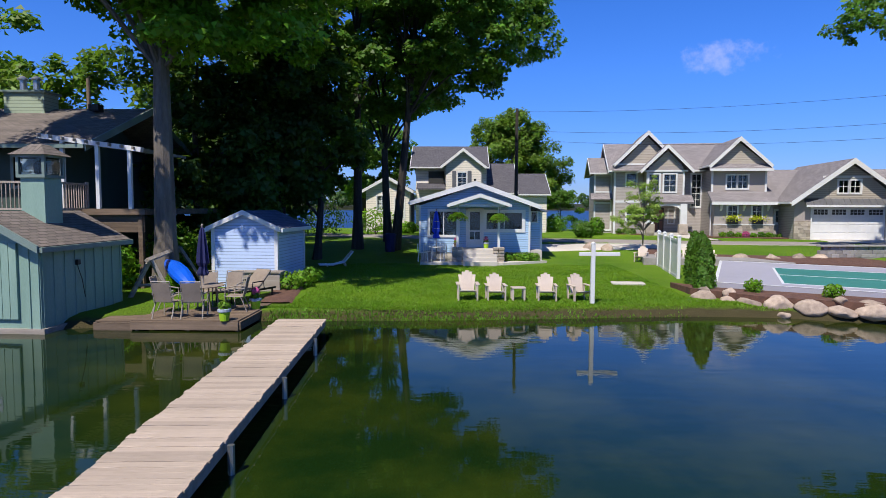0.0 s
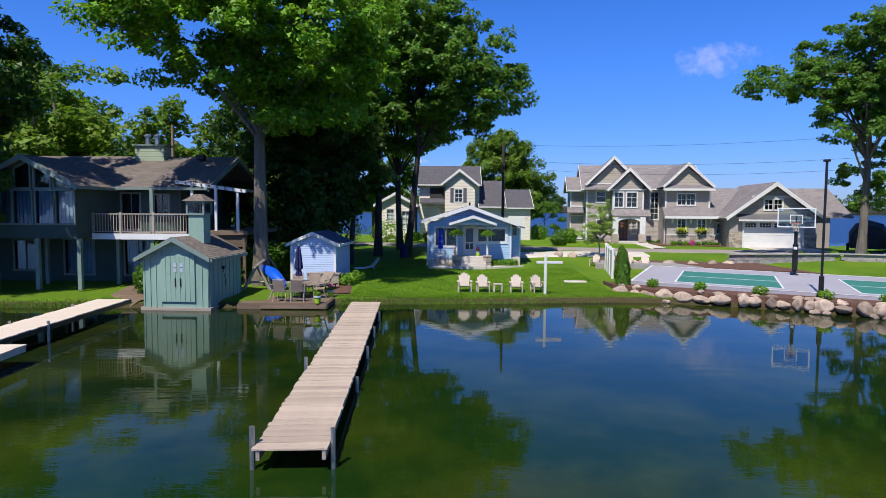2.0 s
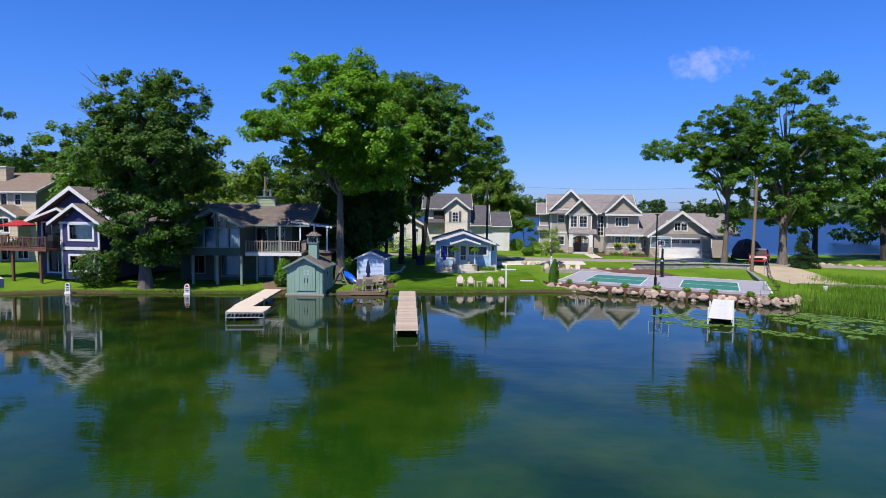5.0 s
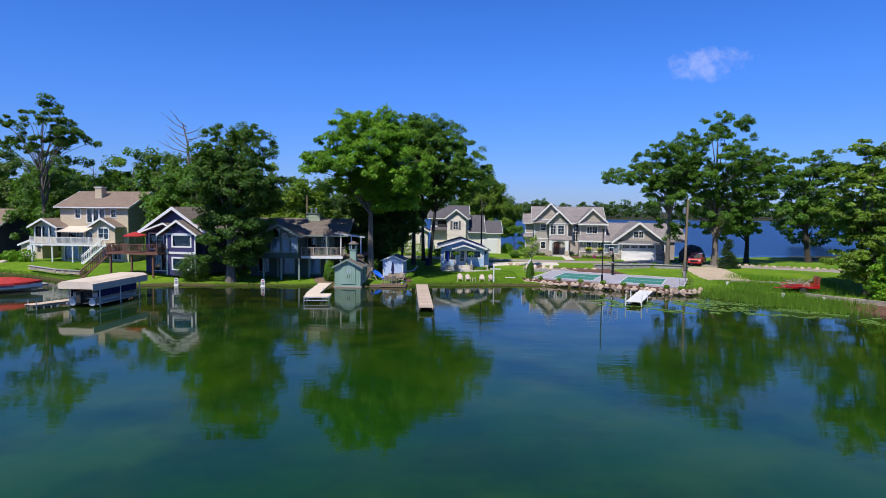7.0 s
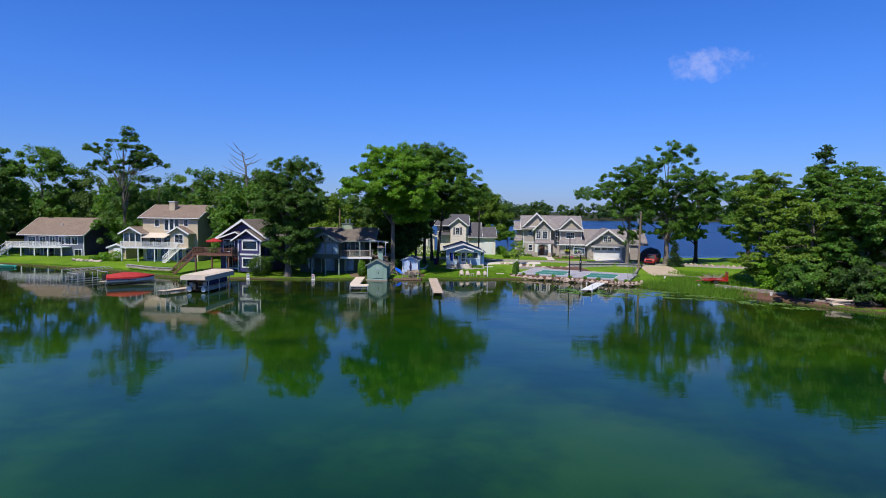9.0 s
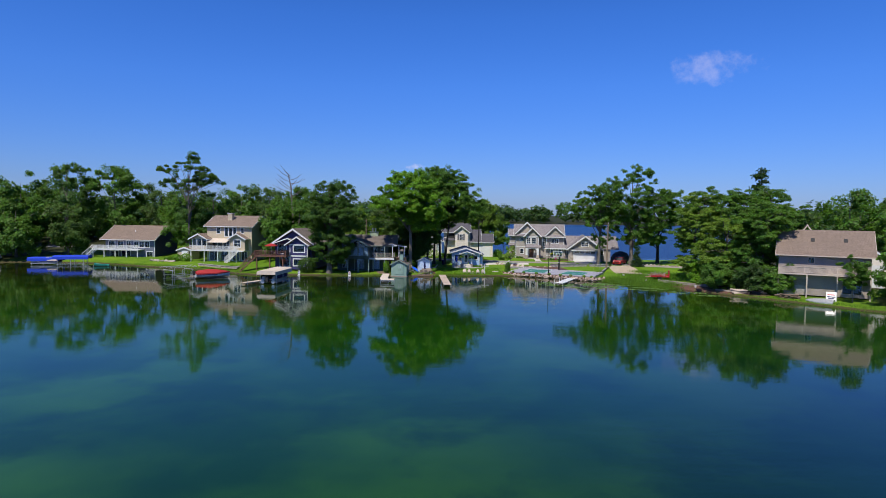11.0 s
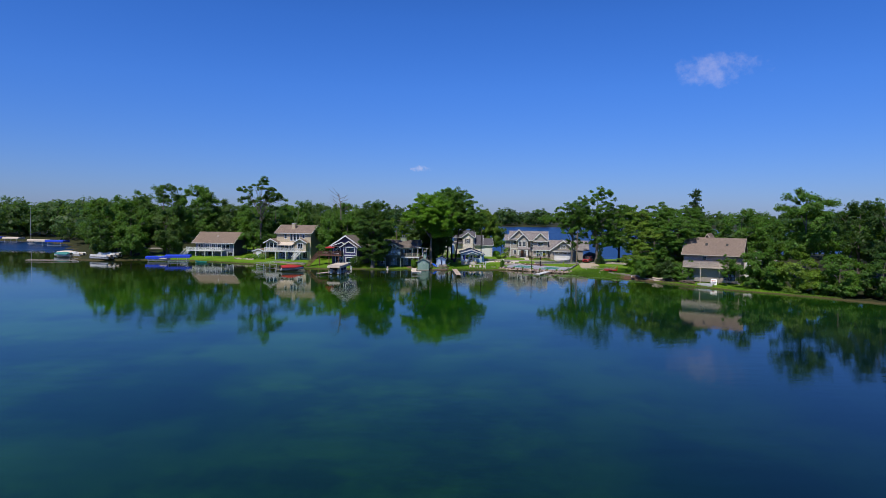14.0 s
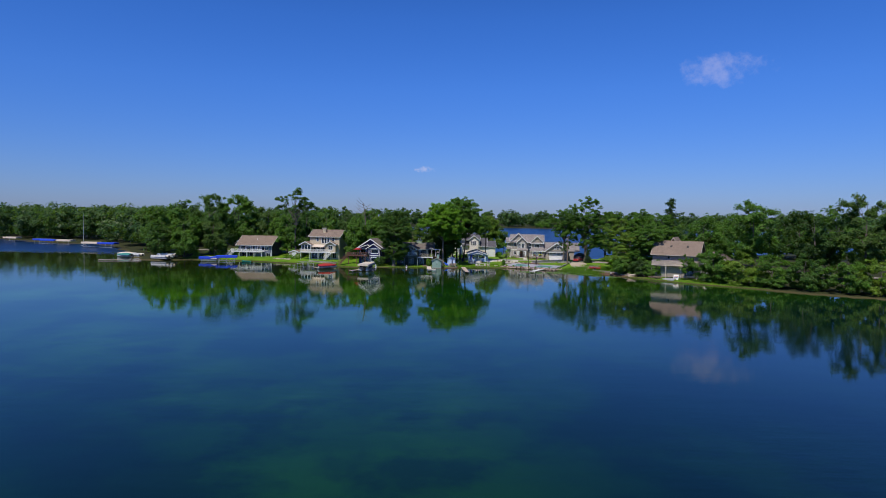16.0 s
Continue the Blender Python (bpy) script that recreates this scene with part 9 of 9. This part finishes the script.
for x in (-0.22, 0.22):
    for y in (-0.2, 0.2):
        part("leg", box(x - 0.02, x + 0.02, y - 0.02, y + 0.02, 0, 0.4), M["curtain"], ch)
tree("young_tree", 50.6, -14.6, 6.0, [(0, 0, 4.0, 1.6, 1.6, 2.0)], 0.07, "leaf_oak", clumps=46, per=90, size=0.18, clump_r=0.6, seed=150, label="small tree before the beige house", limbs=12)


# ---- left shore: signs, lifts, boats ----
def buoy_sign(x, y, label, red):
    s = thing("shore_sign", x, y, max(gz(x, y), 0.1) - 0.05, 0, label, "sign")
    pts = [(-0.2, 0.0), (0.2, 0.0), (0.2, 0.62), (0.14, 0.76), (0, 0.82), (-0.14, 0.76), (-0.2, 0.62)]
    part("panel", prism(pts, -0.05, 0.05), M["white_plastic"], s)
    part("red_border", prism([(-0.13, 0.58), (0.13, 0.58), (0.09, 0.7), (0, 0.74), (-0.09, 0.7)], -0.06, -0.05), M["red_paint"] if red else M["navy_cloth"], s)
    for z in (0.16, 0.28, 0.4):
        part("writing_bar", box(-0.13, 0.13, -0.058, -0.05, z, z + 0.06), M["navy_cloth"], s)
    part("base", box(-0.24, 0.24, -0.12, 0.12, -0.05, 0.06), M["white_plastic"], s)


buoy_sign(-21.1, 14.7, "white and red rounded notice board on the bank", True)
buoy_sign(-30.3, 14.8, "white notice board at the water's edge", False)


def runabout(x, y, yaw, z, cover, label, L=5.6, name="motor_boat"):
    b = thing(name, x, y, z, yaw, label, "boat")
    secs, cov = [], []
    for f in (0.0, 0.1, 0.35, 0.6, 0.8, 0.93, 1.0):
        w = 1.1 * (1 - max(0, f - 0.5) ** 2 * 3.6)
        w = max(w, 0.06)
        yy, lift = (f - 0.5) * L, 0.3 * max(0, f - 0.4) ** 2
        secs.append([(-w, yy, 0.85 + lift), (-w * 0.9, yy, 0.35 + lift), (0, yy, 0.0 + lift * 2), (w * 0.9, yy, 0.35 + lift), (w, yy, 0.85 + lift)])
        top = 0.88 + lift + 0.55 * math.sin(math.pi * min(1, 0.15 + f * 0.85)) * (1 if f < 0.99 else 0.1)
        cov.append([(-w * 1.03, yy, 0.7 + lift), (-w * 1.03, yy, 0.9 + lift), (-w * 0.5, yy, top), (w * 0.5, yy, top), (w * 1.03, yy, 0.9 + lift), (w * 1.03, yy, 0.7 + lift)])
    loft(secs, M["white_plastic"], "hull", b)
    loft(cov, cover, "cover", b)
    part("outboard", box(-0.2, 0.2, -L / 2 - 0.4, -L / 2 + 0.02, 0.5, 1.25, 0.05), M["tyre"], b)
    part("stripe", box(-1.12, -1.09, -L * 0.5, L * 0.1, 0.55, 0.68), M["navy_cloth"], b)
    part("stripe", box(1.09, 1.12, -L * 0.5, L * 0.1, 0.55, 0.68), M["navy_cloth"], b)
    return b


def pontoon(x, y, yaw, z, label, furniture="tan", L=6.5):
    b = thing("pontoon_boat", x, y, z, yaw, label, "boat")
    for s in (-1, 1):
        part("pontoon", tube([(s * 0.85, -L / 2, 0.3), (s * 0.85, L / 2 - 0.5, 0.3), (s * 0.85, L / 2, 0.5)], [0.3, 0.3, 0.06], 10), M["aluminium"], b)
    part("deck", box(-1.2, 1.2, -L / 2, L / 2 - 0.2, 0.6, 0.68), M["grey_metal"], b)
    for s in (-1, 1):
        part("side_panel", box(s * 1.18 - 0.02, s * 1.18 + 0.02, -L / 2 + 0.3, L / 2 - 0.5, 0.72, 1.3), M["navy_cloth"] if furniture == "navy" else M["white_plastic"], b)
        part("bench", box(s * 0.85 - 0.28, s * 0.85 + 0.28, -L / 2 + 0.4, L / 2 - 1.2, 0.68, 1.1, 0.05), M["white_cloth"], b)
    part("console", box(0.2, 0.8, 0.2, 0.8, 0.68, 1.45), M["white_plastic"], b)
    part("outboard", box(-0.2, 0.2, -L / 2 - 0.5, -L / 2, 0.3, 1.2, 0.05), M["tyre"], b)
    return b


def boat_lift(x, y, yaw, cover, label, L=7.4, w=3.2, top=2.1, posts=0.08):
    l = thing("boat_lift", x, y, 0, yaw, label, "boat lift")
    for px in (-w / 2 + 0.15, w / 2 - 0.15):
        for py in (-L * 0.36, 0, L * 0.36):
            part("post", tube([(px, py, -1.2), (px, py, top - 0.35)], 0.05, 6), M["aluminium"], l)
        part("rail", box(px - 0.05, px + 0.05, -L * 0.4, L * 0.4, 0.25, 0.35), M["aluminium"], l)
    for py in (-L * 0.36, L * 0.36):
        part("crossbar", box(-w / 2, w / 2, py - 0.05, py + 0.05, top - 0.5, top - 0.42), M["aluminium"], l)
    if cover:
        pr = [(-w / 2, top - 0.75), (-w / 2, top - 0.18), (-w / 2 + 0.35, top), (w / 2 - 0.35, top), (w / 2, top - 0.18), (w / 2, top - 0.75), (w / 2 - 0.03, top - 0.75), (w / 2 - 0.03, top - 0.2), (w / 2 - 0.36, top - 0.04), (-w / 2 + 0.36, top - 0.04), (-w / 2 + 0.03, top - 0.2), (-w / 2 + 0.03, top - 0.75)]
        c = part("canopy", prism(pr, -L / 2, L / 2), cover, l)
        for yy in (-L / 2 - 0.01, L / 2):
            part("end_flap", prism([(-w / 2, top - 0.6), (-w / 2, top - 0.18), (-w / 2 + 0.35, top), (w / 2 - 0.35, top), (w / 2, top - 0.18), (w / 2, top - 0.6)], yy, yy + 0.01), cover, c)
    else:
        for px in (-w / 2, w / 2 - 0.06):
            part("canopy_rail", box(px, px + 0.06, -L / 2, L / 2, top - 0.06, top), M["aluminium"], l)
        for k in range(9):
            yy = -L / 2 + k * L / 8
            part("canopy_hoop", tube([(-w / 2, yy, top), (0, yy, top + 0.2), (w / 2, yy, top)], 0.025, 5), M["aluminium"], l)
    return l


boat_lift(-31.5, 3.4, -5, M["white_cloth"], "cream canopied boat lift over the water", 7.8, 3.0, 2.2)
pontoon(-31.5, 3.4, -5, 0.1, "dark blue pontoon boat under the canopy", "navy", 6.2)
boat_lift(-50.2, 10.2, -36, None, "bare metal boat lift frame without cover", 5.2, 3.0, 1.7)
runabout(-43.4, 8.0, -58, 0.12, M["red_cloth"], "motor boat under a fitted red cover")
plank_dock("wooden_dock", -35.2, -1.2, -28, 1.1, 9.0, 0.4, "wood_pale", "narrow pale dock beside the boat lift", plank=0.2, post_h=0.3, posts=[(-0.6, 0.3), (0.6, 0.3), (-0.6, 4.5)])
plank_dock("wooden_dock", -46.8, 7.2, -34, 0.9, 7.0, 0.4, "wood_pale", "narrow pale dock beside the red boat", plank=0.2, post_h=0.3, posts=[(-0.6, 0.3), (0.6, 0.3), (-0.6, 4.5)])
boat_lift(-80.5, 29.6, -75, M["blue_cloth"], "blue canopied boat lift by the shore", 6.5, 3.0, 2.0)
boat_lift(-86.5, 30.4, -80, M["blue_cloth"], "low blue canopied boat lift by the shore", 6.0, 2.8, 1.5)
runabout(-86.5, 30.2, 95, 0.1, M["white_cloth"], "white motor boat beside the blue lift")
gb = beached_boat(-73.5, 27.6, 85, "small green and blue rowing boat on the water", plain("teal_hull", (0.02, 0.25, 0.2), None, 2, 0.4), "rowing_boat", 3.0, 0.7, z=-0.08)
plank_dock("wooden_dock", -120, 25.6, -84, 1.1, 13.0, 0.35, "wood_pale", "long pale dock off the point", plank=0.3, post_h=0.2)
pontoon(-102.4, 34.6, 75, gz(-102.4, 34.6), "silver pontoon boat drawn up at the point")
pontoon(-103.2, 31.8, 75, gz(-103.2, 31.8), "silver pontoon boat drawn up at the point")
pontoon(-118, 44.0, 70, 0.05, "silver pontoon boat moored at the point")
runabout(-124, 49.0, 80, 0.05, M["white_cloth"], "white motor boat moored at the point", 6.5)
runabout(-121, 42.5, 75, 0.05, plain("teal_cover", (0.05, 0.25, 0.24), None, 2, 0.7), "motor boat with a teal cover", 6.0)
for x, y, m, lab in ((-166, 99, "white_cloth", "white canopied boat lift on the far bank"), (-157, 96, "blue_cloth", "blue canopied boat lift on the far bank"), (-205, 124, "blue_cloth", "blue canopied boat lift on the far bank"), (-198, 119, "blue_cloth", "blue canopied boat lift on the far bank"), (-189, 117, "white_cloth", "white canopied boat lift on the far bank"), (-232, 141, "white_cloth", "white canopied boat lift on the far bank")):
    boat_lift(x, y, 80, M[m], lab, 8.0, 3.4, 2.4)
ms = thing("sailing_boat", -172, 103, 0, 60, "moored sailing boat with a bare mast", "boat")
part("hull", lathe([(0.3, 0.0), (1.2, 0.5), (1.3, 0.7), (0.2, 0.8)], 12), M["white_plastic"], ms)
part("mast", tube([(0, 0, 0.6), (0, 0, 15)], [0.09, 0.05], 6), M["aluminium"], ms)


# red parasol and furniture on the navy deck
def open_umbrella(x, y, z, h, r, mat, label):
    u = thing("patio_umbrella", x, y, z, 0, label, "umbrella")
    part("pole", tube([(0, 0, 0), (0, 0, h)], 0.025, 6), M["white_plastic"], u)
    bm = bmesh.new()
    top = bm.verts.new((0, 0, h))
    ring = [bm.verts.new((r * math.cos(k * math.pi / 4), r * math.sin(k * math.pi / 4), h - 0.42)) for k in range(8)]
    low = [bm.verts.new((r * math.cos(k * math.pi / 4), r * math.sin(k * math.pi / 4), h - 0.54)) for k in range(8)]
    for k in range(8):
        bm.faces.new([top, ring[k], ring[(k + 1) % 8]])
        bm.faces.new([ring[k], low[k], low[(k + 1) % 8], ring[(k + 1) % 8]])
    part("canopy", bm, mat, u)


open_umbrella(-36.3, 18.2, 3.3, 2.3, 1.25, M["red_cloth"], "open red umbrella on the brown deck")
round_table(-36.3, 18.2, 3.3, 0.6, 0.74, "deck_table", "dark round table on the deck", M["black_metal"])
gr = thing("barbecue_grill", -33.4, 18.0, 3.3, -10, "black covered barbecue on the deck", "barbecue")
part("cover", lathe([(0.5, 0.0), (0.52, 0.6), (0.42, 0.95), (0.2, 1.1)], 8), M["black_metal"], gr)
part("shelf", box(-0.7, 0.7, -0.2, 0.2, 0.62, 0.68), M["black_metal"], gr)
for x, y in ((-37.2, 17.9), (-35.6, 18.0)):
    c = copy_thing(pc, pose(x, y, 3.3, 0, 0, 60 if x < -36.5 else -70))
    tagged(c, "dark metal patio chair on the brown deck", group="chairs on the brown deck")
# garden walls and shrubs before the tan house
block_wall(-52.6, 24.6, -46.6, 20.4, 0.62, 2, "low tan garden wall on the grass", 0.55, 0.2, "ledge")
block_wall(-46.6, 20.4, -42.6, 18.8, 0.62, 2, "low tan garden wall on the grass", 0.55, 0.2, "ledge")
for i, (x, y, r, h) in enumerate(((-60.4, 32.6, 1.1, 1.5), (-58.2, 32.4, 1.2, 1.7), (-45.0, 21.2, 0.6, 0.8), (-62.5, 33.5, 0.8, 0.9), (-43.6, 20.6, 0.5, 0.6))):
    bush("garden_shrub", x, y, r, h, "leaf_maple", 200 + i, "rounded pale green shrub before the tan house", 900, 0.14, group="shrubs before the tan house")
for i in range(7):
    boulder(-66 + i * 0.9, 33.6 - i * 0.35, gz(-66 + i * 0.9, 33.6 - i * 0.35) + 0.1, 0.5, 0.4, 0.3, i * 30, 300 + i, label="tan rock on the garden slope", mat="ledge", group="rocks on the slope")
# planting before the taupe house
rng_p = random.Random(6)


def house_xy(x, y):
    p = pose(16.2, 53.5, 0, 0, 0, -8) @ Vector((x, y, 0))
    return p.x, p.y


for i in range(24):
    u = -2.2 + i * 0.57
    if -0.6 < u < 3.4:
        continue
    v = -0.3 if u < 0 else (-0.6 if u < 4.7 else -4.3 if u < 9.2 else -3.6)
    x, y = house_xy(u, v)
    pink = 4.8 < u < 9 and i % 4 == 0
    bush("flowering_shrub" if pink else "foundation_shrub", x, y, 0.28, rng_p.uniform(0.35, 0.6), "pink_flower" if pink and i % 4 == 0 else ("leaf_oak", "leaf_maple")[i % 2], 220 + i, "pink flowering shrub before the stone wall" if pink else "small round shrub before the house", 420, 0.07, group="planting before the taupe house")
for u in (6.05, 7.9):
    x, y = house_xy(u, -3.85)
    bx = thing("window_box", x, y, 2.0, -8, "dark window box with yellow flowers", "window box", "window boxes")
    part("trough", box(-0.4, 0.4, -0.12, 0.1, 0.0, 0.32, 0.02), M["black_metal"], bx)
    rng = np.random.default_rng(int(u * 10))
    d = rng.normal(size=(260, 3)) * np.array([0.32, 0.12, 0.13]) + np.array([0, -0.03, 0.42])
    o = new("blossom", leaf_mesh("blossom", d, rng.normal(size=d.shape), 0.07, rng, M["yellow_flower"]))
    o.parent = bx
slab("mulch_bed", [house_xy(-2.4, 0.4), house_xy(-0.4, 0.4), house_xy(-0.4, -0.9), house_xy(-2.4, -0.9)], 0.6, 0.98, M["mulch"], "mulch bed along the house front", "flower bed")
slab("mulch_bed", [house_xy(3.5, -0.2), house_xy(4.7, -0.2), house_xy(4.7, -3.5), house_xy(9.1, -3.6), house_xy(9.1, -2.9), house_xy(10.8, -2.9), house_xy(10.8, -5.2), house_xy(3.5, -5.0)], 0.6, 0.98, M["mulch"], "mulch bed along the house front", "flower bed")
for i, (x, y) in enumerate(((27.4, 34.6), (29.4, 34.3), (31.2, 33.8), (24.6, 34.2), (21.6, 33.6))):
    bush("verge_shrub", x, y, 0.4, 0.5, "leaf_oak", 260 + i, "low shrub along the lane wall", 360, 0.09, group="shrubs along the lane")
# low stone edging of the far lawn
for i in range(26):
    x, y = 38.5 + i * 0.75, 37.2 - i * 0.42
    boulder(x, y, gz(x, y) + 0.08, 0.42, 0.35, 0.24, i * 37, 400 + i, label="pale field stone edging the far lawn", group="stones edging the far lawn")
# undergrowth by the boathouse and the green house
for i, (x, y, r, h) in enumerate(((-9.9, 20.5, 0.4, 0.6), (-10.2, 23.4, 1.0, 1.9), (-10.9, 22.6, 1.1, 2.0), (-14.6, 17.6, 0.6, 1.5), (-12.2, 20.6, 0.8, 1.6), (-9.2, 24.0, 0.9, 1.4), (-14.9, 19.4, 0.6, 2.2))):
    bush("understorey_shrub", x, y, r, h, "leaf_oak" if i % 2 else "leaf_maple", 300 + i, "leafy green shrub in the shade", 1500, 0.11, group="shrubs in the shade")
for i, (x, y, r, h) in enumerate(((-11, 48, 2.2, 2.6), (-7, 51, 1.8, 2.2), (-2.5, 52.5, 1.0, 1.1), (-4.5, 53.0, 0.9, 1.0), (9.6, 47.5, 0.8, 1.1), (11.5, 51.5, 0.7, 1.5), (10.8, 70, 1.2, 1.6), (9.6, 60.5, 1.2, 1.9), (14.5, 71, 1.4, 1.4))):
    bush("garden_shrub", x, y, r, h, "leaf_maple" if i % 2 else "leaf_oak", 320 + i, "garden shrub between the houses", 1000, 0.13, group="shrubs between the houses")


def lawn_blades():
    """Short mown grass over the lawn that lies nearest."""
    rng = np.random.default_rng(21)
    k = 110000
    x, y = rng.uniform(-6.5, 9.5, k), 17.4 + 12.5 * rng.uniform(0, 1, k) ** 1.5
    d, _ = land_distance(x, y)
    inside = (d > 0.35) & ~((x > 7.2) & (y > 19.5)) & ~((x > -2.3) & (x < 4.3) & (y > 29.2)) & ~((x < -5.4) & (y > 17.6) & (y < 24.5))
    x, y = x[inside], y[inside]
    z = ground_height(x, y) - 0.005
    k = len(x)
    h = 0.045 * rng.uniform(0.5, 1.5, k)
    a = rng.uniform(0, 6.283, k)
    side = np.stack([np.cos(a), np.sin(a), 0 * a], -1) * 0.012
    lean = np.stack([rng.normal(size=k) * 0.5, rng.normal(size=k) * 0.5, np.ones(k)], -1) * h[:, None]
    base = np.stack([x, y, z], -1)
    v = np.stack([base - side, base + side, base + lean], 1).reshape(-1, 3)
    me = bpy.data.meshes.new("lawn_grass")
    me.vertices.add(len(v))
    me.vertices.foreach_set("co", v.ravel())
    me.loops.add(3 * k)
    me.loops.foreach_set("vertex_index", np.arange(3 * k))
    me.polygons.add(k)
    me.polygons.foreach_set("loop_start", np.arange(k) * 3)
    me.update(calc_edges=True)
    me.materials.append(M["grass_blade"])
    tagged(new("lawn_grass", me), "short mown grass blades on the lawn", "grass", kind="stuff")


M["grass_blade"] = leafy("grass_blade", (0.11, 0.23, 0.008), (0.20, 0.34, 0.014), 0.5)
lawn_blades()
